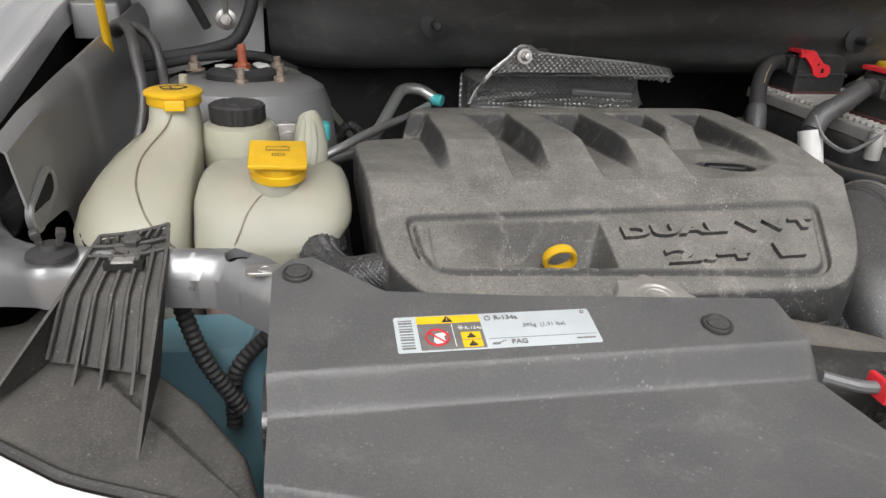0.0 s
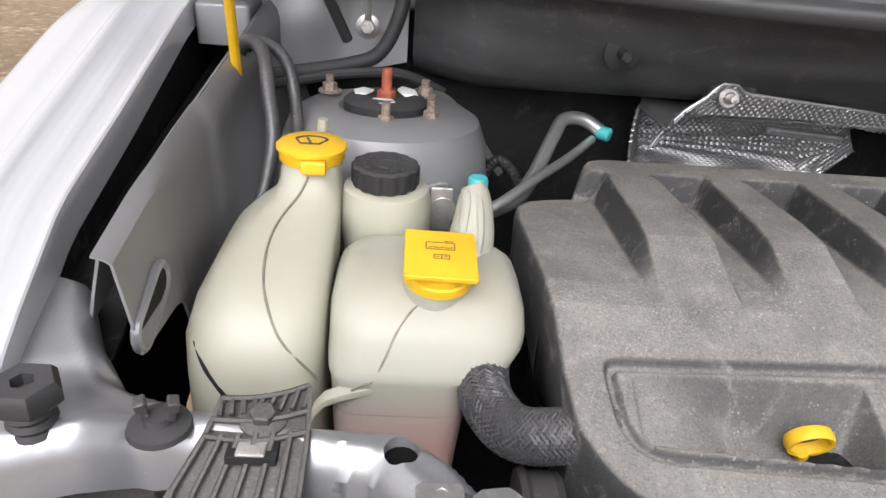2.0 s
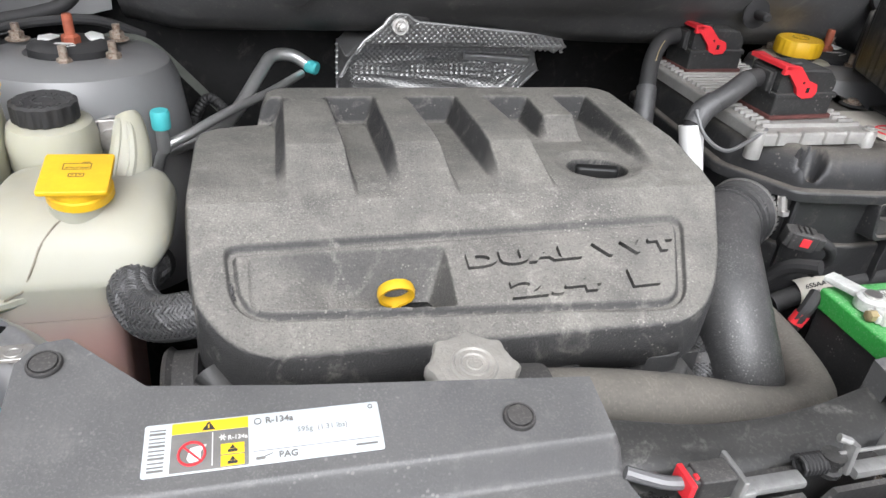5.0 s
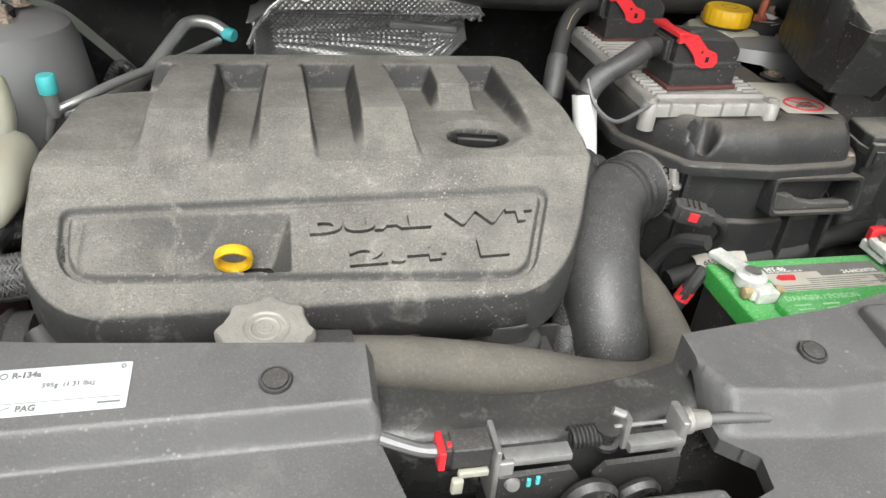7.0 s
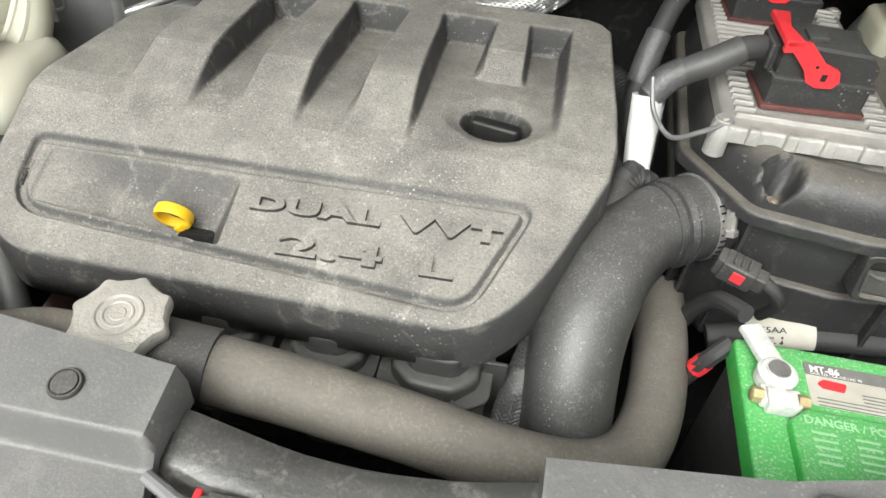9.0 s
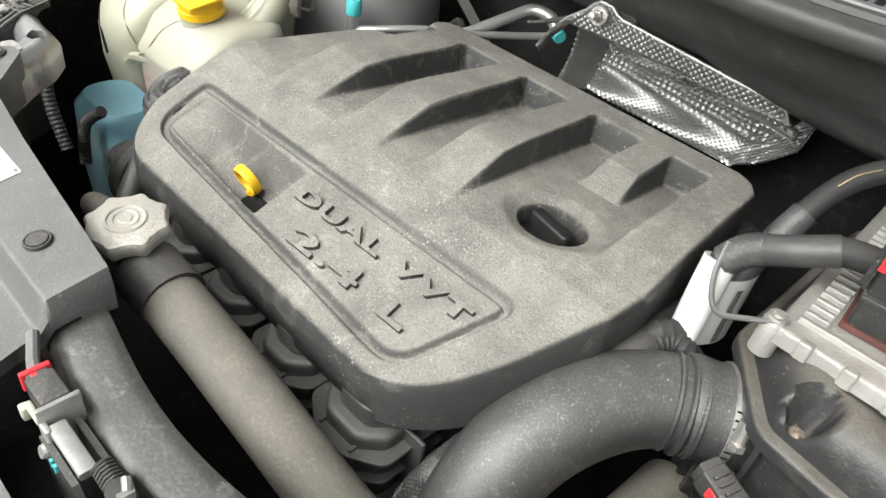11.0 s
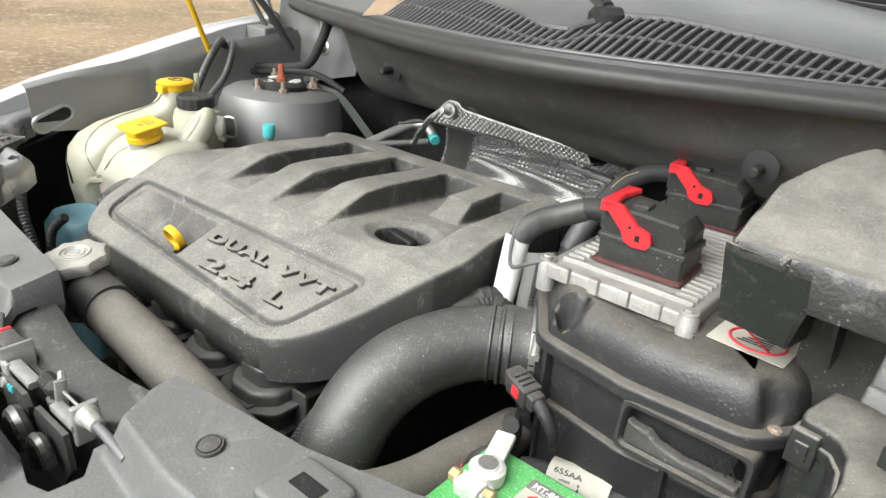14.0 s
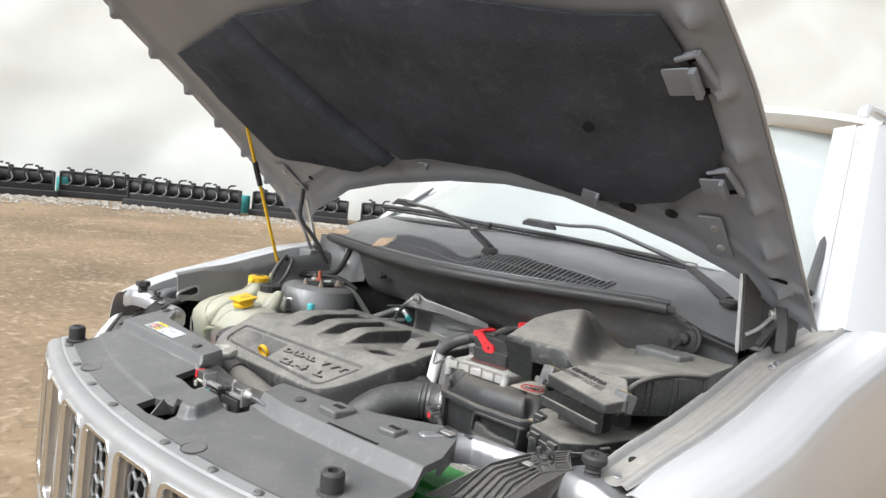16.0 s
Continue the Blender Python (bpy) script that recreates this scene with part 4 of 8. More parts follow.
        tab = part("pull_tab", lathe([(0.0185, -0.003), (0.0185, 0.0006), (0.0178, 0.0010), (0.012, 0.0006), (0, 0.0004)], (x, y, panel_z(x, y)), (0, -0.10, 1), 36), "panel", th)
        part("tab_groove", lathe([(0.0183, 0.0), (0.0192, 0.0010), (0.0200, 0.0)], (x, y, panel_z(x, y)), (0, -0.05, 1), 36, caps=False), "dark", tab)
    return th


front_panel()


def bonnet_latch_beam():
    th = thing("radiator_support", (0.09, 0.42, 1.03), "scuffed dusty black radiator support crossbeam", "crossbeam")
    rings = []
    for k in range(49):
        x = -0.36 + 0.80 * k / 48
        mid = max(0.0, min(1.0, (x + 0.02) / 0.22))
        s = 1.091 - 0.008 * math.sin(math.pi * mid) + 0.0012 * noise.noise((x * 30, 0, 0))
        y = 0.432 - 0.012 * math.sin(math.pi * mid)
        rings.append([(x, y - 0.036, s - 0.05), (x, y - 0.034, s - 0.014), (x, y - 0.031, s - 0.009), (x, y - 0.026, s - 0.006), (x, y - 0.020, s - 0.004), (x, y - 0.004, s - 0.001), (x, y + 0.003, s), (x, y + 0.005, s - 0.001), (x, y + 0.006, s - 0.05)])
    part("beam", skin(rings), "beam", th)
    part("lower_beam", box(-0.30, 0.40, 0.40, 0.43, 0.96, 1.04, 0.004, 0.006), "black", th)
    return th


bonnet_latch_beam()


def ac_label():
    th = thing("refrigerant_label", (-0.22, 0.42, 1.126), "white and yellow refrigerant warning label on the panel", "label")
    def zt(x, y):
        return 1.1100 + 0.18 * (y - 0.395)
    x0, x1, y0, y1 = -0.2825, -0.158, 0.4115, 0.4425
    o = Vector((x0, y0, zt(x0, y0)))
    m = frame_on(o + Vector((0, 0, 0.0005)), (x1 - x0, 0.0, zt(x1, y0) - zt(x0, y0)), (0, y1 - y0, zt(x0, y1) - zt(x0, y0)))
    m = m @ Matrix.Diagonal((0.853, 0.875, 1, 1))
    w, h = 0.146, 0.036
    part("sheet", moved(box(0, w, 0, h, 0, 0.0004, 0.0001, 0.002), m), "cool_label", th)
    part("yellow_field", moved(box(0.016, 0.062, h * 0.76, h - 0.001, 0.0005, 0.0008, 0.0001, 0.0005), m), "yellow_label", th)
    part("dark_field", moved(box(0.016, 0.062, 0.001, h * 0.75, 0.0005, 0.0008, 0.0001, 0.0005), m), "dark_label", th)
    for y in (0.0015, 0.0095):
        part("yellow_box", moved(box(0.0455, 0.0595, y, y + 0.0072, 0.0009, 0.0012, 0.0001, 0.0005), m), "yellow_label", th)
        part("pictogram", moved(join(box(0.0495, 0.0555, y + 0.001, y + 0.003, 0.0012, 0.0014, 0.0001, 0.0008), slab([(0.0505, y + 0.0033), (0.0545, y + 0.0033), (0.0525, y + 0.0062)], 0.0012, 0.0014, 0.0001)), m), "ink", th)
    part("divider", moved(bar((0.0405, 0.003, 0.0010), (0.0405, h * 0.72, 0.0010), 0.0006, 0.0003), m), "white", th)
    part("snowflake_symbol", moved(join(*[bar((0.0465 - 0.0022 * math.cos(q), 0.0215 - 0.0022 * math.sin(q), 0.0011), (0.0465 + 0.0022 * math.cos(q), 0.0215 + 0.0022 * math.sin(q), 0.0011), 0.0006, 0.0003) for q in (0, 1.05, 2.1)]), m), "white", th)
    part("print", lettering("R-134a", 0.0042, m @ pose(0.0495, 0.0195, 0.0009), 0.00015), "white", th)
    part("warning_triangle", moved(slab([(0.034, h - 0.0080), (0.042, h - 0.0080), (0.038, h - 0.0018)], 0.0009, 0.0013, 0.0001), m), "ink", th)
    part("exclamation_mark", moved(bar((0.038, h - 0.0070, 0.0014), (0.038, h - 0.0042, 0.0014), 0.0007, 0.0003), m), "yellow_label", th)
    for k in range(11):
        wide = 0.0009 if k % 3 else 0.0015
        part("barcode_bar", moved(box(0.003, 0.0125, 0.003 + 0.0028 * k, 0.003 + 0.0028 * k + wide, 0.0005, 0.0008, 0.0001, 0.0001), m), "dark_label", th)
    part("white_figure", moved(slab([(0.0255, 0.0095), (0.0275, 0.0065), (0.034, 0.0075), (0.0335, 0.0135), (0.038, 0.0185), (0.033, 0.0175), (0.0275, 0.0165)], 0.0008, 0.0010, 0.0001, 0.001), m), "white", th)
    c = [(0.0285 + 0.0078 * math.cos(q), 0.0125 + 0.0078 * math.sin(q), 0.0012) for q in (2 * math.pi * k / 24 for k in range(25))]
    part("prohibition_ring", moved(join(tube(c, 0.0008, 5, 1, smooth=False), bar((0.0228, 0.0182, 0.0013), (0.0342, 0.0068, 0.0013), 0.0013, 0.0005)), m), "red_ink", th)
    part("print", lettering("R-134a", 0.0062, m @ pose(0.0725, h - 0.0075, 0.0007), 0.00015, bold=0.00015), "dark_label", th)
    part("print", lettering("PAG", 0.0062, m @ pose(0.0800, 0.0030, 0.0007), 0.00015, bold=0.00015), "dark_label", th)
    part("print", lettering("595g  (1.31 lbs)", 0.0052, m @ pose(0.092, 0.0195, 0.0007), 0.00012), "dark_label", th)
    part("print_bar", moved(bar((0.128, 0.0052, 0.0006), (0.142, 0.0052, 0.0006), 0.0014, 0.0002), m), "dark_label", th)
    part("rule", moved(bar((0.0645, 0.0092, 0.0006), (0.1440, 0.0092, 0.0006), 0.0004, 0.0002), m), "dark_label", th)
    c = [(0.0678 + 0.0021 * math.cos(q), h - 0.0055 + 0.0021 * math.sin(q), 0.0006) for q in (2 * math.pi * k / 12 for k in range(13))]
    part("sun_symbol", moved(tube(c, 0.0004, 4, 1, smooth=False), m), "dark_label", th)
    part("oil_symbol", moved(join(box(0.0662, 0.0720, 0.0032, 0.0052, 0.0005, 0.0007, 0.0001, 0.0006), bar((0.0715, 0.0050, 0.0006), (0.0765, 0.0068, 0.0006), 0.0007, 0.0002)), m), "dark_label", th)
    c = [(0.1405 + 0.0013 * math.cos(q), h - 0.0035 + 0.0013 * math.sin(q), 0.0006) for q in (2 * math.pi * k / 12 for k in range(13))]
    part("ring_symbol", moved(tube(c, 0.0004, 4, 1, smooth=False), m), "dark_label", th)
    return th


ac_label()


def radiator_cap():
    th = thing("radiator_filler", (-0.086, 0.484, 1.05), "radiator filler with a scalloped grey metal pressure cap", "radiator filler")
    ax = (0.02, -0.12, 1)
    part("neck", lathe([(0.017, -0.06), (0.019, -0.015), (0.024, -0.012), (0.024, -0.004)], (-0.086, 0.486, 1.098), ax, 24), "black", th)
    cap = part("cap", lathe([(0.024, -0.012), (0.0285, -0.010), (0.030, -0.006), (0.030, 0.0), (0.0285, 0.0025), (0.025, 0.0035)], (-0.086, 0.485, 1.098), ax, 96, wobble=lambda a: 1.02 + 0.062 * math.cos(8 * a + 0.6) + 0.022 * math.cos(16 * a + 1.2)), "pressure_cap", th)
    part("pressed_centre", lathe([(0.0245, 0.0030), (0.022, 0.0040), (0.0165, 0.0040), (0.0155, 0.0056), (0.0140, 0.0056), (0.0130, 0.0042), (0.0105, 0.0042), (0.0098, 0.0052), (0.0090, 0.0052), (0.0082, 0.0042), (0.0055, 0.0042), (0.0048, 0.0050), (0, 0.0050)], (-0.086, 0.485, 1.098), ax, 48), "pressure_cap", cap)
    return th


radiator_cap()


def hoses():
    th = solo("radiator_hose", tube([(-0.047, 0.488, 1.058), (0.02, 0.489, 1.049), (0.10, 0.491, 1.030), (0.17, 0.496, 1.005), (0.228, 0.508, 0.986), (0.268, 0.536, 0.975), (0.290, 0.588, 0.968), (0.300, 0.66, 0.965), (0.304, 0.74, 0.955)], 0.0245, 20), "tan_hose", "dusty tan rubber radiator hose", "hose")
    part("collar", tube([(-0.070, 0.488, 1.061), (-0.030, 0.489, 1.057)], 0.0270, 20), "black", th)
    th = thing("intake_hose", (0.2, 0.6, 0.9), "thick black rubber air intake hose", "hose")
    part("duct", tube([(0.300, 0.738, 1.055), (0.272, 0.719, 1.056), (0.246, 0.688, 1.052), (0.226, 0.644, 1.040), (0.217, 0.602, 1.014), (0.219, 0.566, 0.97), (0.224, 0.55, 0.90)], [0.036, 0.0365, 0.038, 0.0385, 0.038, 0.037, 0.037], 32, 10), "hose", th)
    part("cuff", tube([(0.283, 0.728, 1.056), (0.286, 0.730, 1.056), (0.298, 0.7375, 1.055), (0.312, 0.746, 1.055), (0.322, 0.752, 1.055)], [0.0375, 0.0395, 0.0385, 0.039, 0.0385], 32, 4), "hose", th)
    for k, r in ((0.0, 0.0386), (0.010, 0.0396), (0.019, 0.0392)):
        a = Vector((0.272, 0.7195, 1.056)) + Vector((0.86, 0.51, 0.0)) * k
        part("cuff_ring", tube([a, a + Vector((0.0013, 0.0008, 0)), a + Vector((0.0034, 0.0020, 0)), a + Vector((0.0047, 0.0028, 0))], [r - 0.003, r, r, r - 0.003], 32, 1, smooth=False), "hose", th)
    part("clamp_band", tube([(0.306, 0.7425, 1.0555), (0.3115, 0.7458, 1.0555)], 0.0402, 32, 2), "zinc", th, "dull steel hose clamp")
    screw = part("clamp_screw", tube([(0.329, 0.716, 1.090), (0.331, 0.711, 1.072)], 0.0052, 10, 3), "zinc", th)
    part("screw_head", lathe([(0.0062, 0), (0.0062, 0.005), (0.004, 0.006), (0, 0.006)], (0.3315, 0.7095, 1.0745), (0.1, -0.25, -1), 6), "zinc", screw)
    for k in range(9):
        q = radians(-20 + 9 * k)
        o = Vector((0.3088, 0.7442, 1.0555)) + (Vector((0.51, -0.86, 0)) * math.cos(q) + Vector((0, 0, 1)) * math.sin(q)) * 0.0404
        part("band_slot", bar(o - Vector((0.0022, 0.0013, 0)), o + Vector((0.0022, 0.0013, 0)), 0.0012, 0.0012, 0.0002), "dark", th)
    solo("radiator_overflow_hose", tube([(-0.105, 0.490, 1.07), (-0.15, 0.495, 1.062), (-0.19, 0.50, 1.045), (-0.22, 0.51, 1.02), (-0.25, 0.53, 0.98)], 0.0115, 14), "tan_hose", "dusty grey overflow hose", "hose")
    th = thing("braided_hose", (-0.31, 0.64, 1.0), "black heater hose in a braided sleeve", "hose")
    line = [(-0.317, 0.712, 1.050), (-0.3235, 0.680, 1.062), (-0.322, 0.650, 1.060), (-0.305, 0.626, 1.056), (-0.275, 0.618, 1.062), (-0.24, 0.620, 1.068)]
    part("sleeve", tube(line, 0.0172, 20, 8), "rubber", th)
    tagged(part("woven_cover", braid(line, 0.0178, 22, 0.070), "braid", th, "woven grey-black sleeve"), kind="stuff")
    part("hose_end", tube([(-0.315, 0.722, 1.046), (-0.317, 0.708, 1.052)], 0.0185, 20, 3), "rubber", th)
    part("end_band", tube([(-0.262, 0.6185, 1.0645), (-0.252, 0.6195, 1.0660)], 0.0205, 24, 2), "rubber", th)


hoses()


# ---- battery ----
def battery():
    th = thing("battery", (0.455, 0.56, 0.82), "black car battery with a bright green top", "battery")
    x0, x1, y0, y1, z = 0.343, 0.573, 0.468, 0.638, 1.022
    part("case", box(x0 + 0.003, x1 - 0.003, y0 + 0.003, y1 - 0.003, 0.83, z - 0.020, 0.001, 0.006), "black", th)
    top = part("top_cover", join(box(x0, x1, y0, y1, z - 0.021, z, 0.003, 0.006)), "green", th, "green plastic battery lid")
    part("vent_cover", join(slab([(0.372, 0.49), (0.545, 0.49), (0.545, 0.555), (0.535, 0.572), (0.385, 0.572), (0.372, 0.56)], z, z + 0.009, 0.003, 0.006)), "green", th)
    part("label_sheet", box(0.395, 0.527, 0.583, 0.624, z, z + 0.0005, 0.0001, 0.002), "cream", th)
    part("label_band", join(box(0.395, 0.527, 0.612, 0.6242, z + 0.0004, z + 0.0009, 0.0001, 0.001), box(0.455, 0.527, 0.604, 0.612, z + 0.0004, z + 0.0009, 0.0001, 0.001)), "dark_label", th)
    part("print", lettering("MT-86", 0.0085, pose(0.399, 0.6155, z + 0.001), 0.0001, bold=0.0002), "white", th)
    part("print", lettering("24-MONTH", 0.008, pose(0.481, 0.6055, z + 0.001), 0.0001, bold=0.0002), "white", th)
    part("print", lettering("CCA 525 | CA 655 | RC 90", 0.0035, pose(0.399, 0.6128, z + 0.001), 0.0001), "white", th)
    part("emblem", moved(slab([(-0.012, 0), (-0.006, 0.005), (0.012, 0.004), (0.008, -0.005), (-0.008, -0.004)], 0, 0.0004, 0.0001, 0.002), pose(0.414, 0.604, z + 0.0005)), "red_ink", th)
    part("print", join(*[bar((0.40 + 0.035 * (k < 3), 0.600 - 0.0033 * k, z + 0.0007), (0.515 - 0.012 * (k % 3), 0.600 - 0.0033 * k, z + 0.0007), 0.0011, 0.0003) for k in range(6)]), "dark_label", th)
    part("barcode", join(*[bar((0.5115, 0.600 - 0.0016 * k, z + 0.0007), (0.524, 0.600 - 0.0016 * k, z + 0.0007), 0.0007, 0.0003) for k in range(9)]), "ink", th)
    part("print", lettering("DANGER / POISON", 0.0095, pose(0.381, 0.558, z + 0.0092), 0.0001, bold=0.0002), "pale_green", th)
    part("print", join(*[bar((0.385 + 0.03 * c, 0.551 - 0.006 * r, z + 0.0092), (0.402 + 0.03 * c, 0.551 - 0.006 * r, z + 0.0092), 0.002, 0.0003) for c in range(4) for r in range(5)]), "pale_green", th)
    for x, name in ((0.367, "negative"), (0.548, "positive")):
        part("post", lathe([(0.0085, 0), (0.008, 0.012), (0.0075, 0.013), (0, 0.013)], (x, 0.597, z), n=20), "lid", th)
    return th


battery()


def clamps():
    z = 1.022
    th = thing("battery_clamp", (0.367, 0.60, z), "white corroded battery terminal clamp with a cable lug", "battery clamp")
    part("ring", lathe([(0.0148, 0.002), (0.0152, 0.013), (0.0120, 0.0155), (0.0095, 0.0155), (0.0095, 0.017), (0, 0.017)], (0.367, 0.597, z), n=24), "lid", th)
    part("lug", bar((0.366, 0.604, z + 0.011), (0.353, 0.642, z + 0.010), 0.018, 0.007, 0.0025), "lid", th)
    part("jaw", join(box(0.357, 0.379, 0.566, 0.583, z + 0.001, z + 0.013, 0.002, 0.002), box(0.353, 0.383, 0.570, 0.586, z + 0.002, z + 0.010, 0.002, 0.002)), "lid", th)
    for x in (0.351, 0.384):
        part("bolt_end", lathe([(0.006, -0.004), (0.006, 0.004), (0.004, 0.005), (0, 0.005)], (x, 0.577, z + 0.007), (1 if x > 0.367 else -1, 0, 0), 6), "brass", th)
    part("post_top", lathe([(0.0085, 0.0), (0.008, 0.0012), (0, 0.0014)], (0.367, 0.597, z + 0.017), n=20), "zinc", th)
    th = thing("battery_clamp", (0.555, 0.62, z), "grey corroded battery terminal clamp with brass nuts", "battery clamp")
    part("ring", lathe([(0.018, 0.002), (0.019, 0.014), (0.012, 0.0155), (0.0095, 0.0155), (0.0095, 0.018), (0, 0.018)], (0.548, 0.597, z), n=24), "lid", th)
    part("plate", join(box(0.530, 0.592, 0.612, 0.648, z + 0.004, z + 0.014, 0.002, 0.003), box(0.530, 0.556, 0.600, 0.640, z + 0.010, z + 0.020, 0.002, 0.003)), "lid", th)
    for x, y in ((0.545, 0.632), (0.575, 0.636)):
        part("nut", join(bolt_head((x, y, z + 0.014), 0.0085, 0.010), lathe([(0.004, 0), (0.004, 0.016), (0, 0.0165)], (x, y, z + 0.014), n=12)), "rusty" if x < 0.56 else "zinc", th)
    part("red_flag", slab([(0.533, 0.640), (0.556, 0.642), (0.552, 0.652), (0.536, 0.651)], z + 0.012, z + 0.028, 0.003, 0.003), "red", th)


clamps()


# ---- air filter housing and engine computer ----
def air_box():
    th = thing("air_filter_housing", (0.43, 0.83, 0.95), "dusty black plastic air filter housing with an inlet slot", "air filter box")
    plan = rounded([(0.335, 0.702), (0.43, 0.686), (0.530, 0.692), (0.560, 0.735), (0.566, 1.03), (0.295, 1.03), (0.284, 0.780)], [0.03, 0.06, 0.035, 0.03, 0.02, 0.02, 0.03], 6)
    part("lower_box", slab(inset(plan, 0.013), 0.93, 1.096, 0.002, taper=-0.012), "airbox", th)
    part("rim", slab(plan, 1.089, 1.101, 0.004, seg=3), "airbox", th)
    # lid: rings stepping inwards, with wells for the screws
    fine = []
    for (ax, ay), (bx, by) in zip(plan, plan[1:] + plan[:1]):
        n = max(1, int(math.hypot(bx - ax, by - ay) / 0.004))
        fine += [(ax + (bx - ax) * k / n, ay + (by - ay) * k / n) for k in range(n)]
    def level(x, y, z):
        for sx, sy in ((0.356, 0.722), (0.538, 0.716)):
            z -= max(0.0, z - 1.101) * (1 - step(0.007, 0.017, math.hypot(x - sx, y - sy)))
        return z
    rings = []
    for d, z in ((0.0100, 1.098), (0.0102, 1.104), (0.011, 1.112), (0.0135, 1.121), (0.018, 1.129), (0.024, 1.1345), (0.030, 1.1370), (0.036, 1.1375), (0.042, 1.1365), (0.048, 1.134), (0.054, 1.131), (0.060, 1.129)):
        rings.append([(x, y, level(x, y, z if d < 0.036 else z + (1.1375 - z) * step(0.452, 0.466, x))) for x, y in inset(fine, d)])
    part("lid", mesh_from(*skin(rings), angle=60), "airbox", th)
    # inlet duct: a rounded frame with a mesh screen behind
    m = frame_on((0.4845, 0.681, 1.0705), (1, -0.02, 0.01), (0, 0.16, 1))
    def loop(dx, dz, d):
        return [m @ Vector((px, pz, -d)) for px, pz in rounded([(-0.054 + dx, -0.023 + dz), (0.054 - dx, -0.023 + dz), (0.054 - dx, 0.021 - dz), (-0.054 + dx, 0.021 - dz)], 0.008, 5)]
    inlet = part("inlet", skin([loop(0.000, 0.000, 0.034), loop(0, 0, 0.002), loop(0.001, 0.001, 0.0), loop(0.004, 0.004, 0.0), loop(0.006, 0.006, 0.003), loop(0.007, 0.007, 0.034)], caps=False), "airbox", th)
    wires = []
    for k in range(-10, 11):
        a, b = Vector((k * 0.0075 - 0.010, -0.017, -0.026)), Vector((k * 0.0075 + 0.010, 0.016, -0.026))
        for sx in (1, -1):
            p, q = Vector((a.x * sx, a.y, a.z)), Vector((b.x * sx, b.y, b.z))
            if abs(p.x) < 0.046 and abs(q.x) < 0.046:
                wires.append(tube([m @ p, m @ q], 0.0007, 4, 1, smooth=False))
    for wire in wires:
        part("screen_wire", wire, "screen", inlet)
    part("inlet_dust", moved(slab([(-0.047, 0.004), (-0.040, 0.001), (-0.028, 0.001), (-0.020, -0.005), (0.004, -0.009), (0.020, -0.008), (0.046, -0.010), (0.047, -0.018), (-0.047, -0.018)], -0.013, -0.003, 0.003, 0.002), m), "bracket", inlet, "dry dirt lying in the inlet")
    # Near-black plate before the box wall stands for the unlit inlet.
    part("inlet_shade_plate", box(0.432, 0.537, 0.7085, 0.7105, 1.049, 1.0885, 0.0005, 0.002), "void", th)
    for x, y in ((0.356, 0.722), (0.538, 0.716)):
        part("screw", bolt_head((x, y, 1.1005), 0.0042, 0.003, washer=1.3), "rusty", th)
    for x, y, a in ((0.300, 0.752, 48), (0.309, 0.741, 48), (0.318, 0.730, 46), (0.345, 0.7125, 14)):
        part("rib", moved(box(-0.0022, 0.0022, -0.006, 0.006, 0.95, 1.088, 0.001, 0.001), pose(x, y, 0, 0, 0, -a)), "airbox", th)
    mount = part("mount_grommet", lathe([(0.016, 0), (0.016, 0.006), (0.012, 0.009), (0.006, 0.009)], (0.522, 0.862, 1.131), n=24), "rubber", th)
    part("mount_bolt", bolt_head((0.522, 0.862, 1.139), 0.007, 0.006), "rusty", mount)
    part("wall_step", slab(inset(plan, 0.0105), 0.95, 1.030, 0.004), "airbox", th)
    for x in (0.47, 0.52):
        part("foot_rib", box(x, x + 0.005, 0.690, 0.715, 0.96, 1.040, 0.001, 0.001), "airbox", th)
    return th


air_box()


def ecu():
    th = thing("engine_control_module", (0.38, 0.87, 1.125), "finned cast aluminium engine control module", "control unit")
    plan = [(0.306, 0.748), (0.452, 0.748), (0.452, 1.025), (0.306, 1.025)]
    part("housing", slab(plan, 1.134, 1.148, 0.003, 0.008), "alu", th)
    for k in range(24):
        y = 0.765 + 0.0105 * k
        if 0.775 < y < 0.845 or 0.945 < y < 1.012:
            for xa, xb in ((0.316, 0.333), (0.424, 0.444)):
                part("fin", box(xa, xb, y, y + 0.0042, 1.147, 1.1525, 0.0012, 0.001), "alu", th)
        else:
            part("fin", box(0.316, 0.444, y, y + 0.0042, 1.147, 1.1525, 0.0012, 0.001), "alu", th)
    for k, x in enumerate((0.325, 0.355, 0.385, 0.415)):
        part("edge_clip", box(x, x + 0.010, 0.744, 0.752, 1.136, 1.150, 0.002, 0.002), "alu", th)
    for x, y in ((0.306, 0.756), (0.447, 0.752), (0.447, 1.015)):
        part("foot", join(lathe([(0.009, 1.118), (0.009, 1.146), (0.007, 1.149)], (x, y, 0), n=18), bolt_head((x, y, 1.149), 0.005, 0.004)), "alu", th)
    return th


ecu()


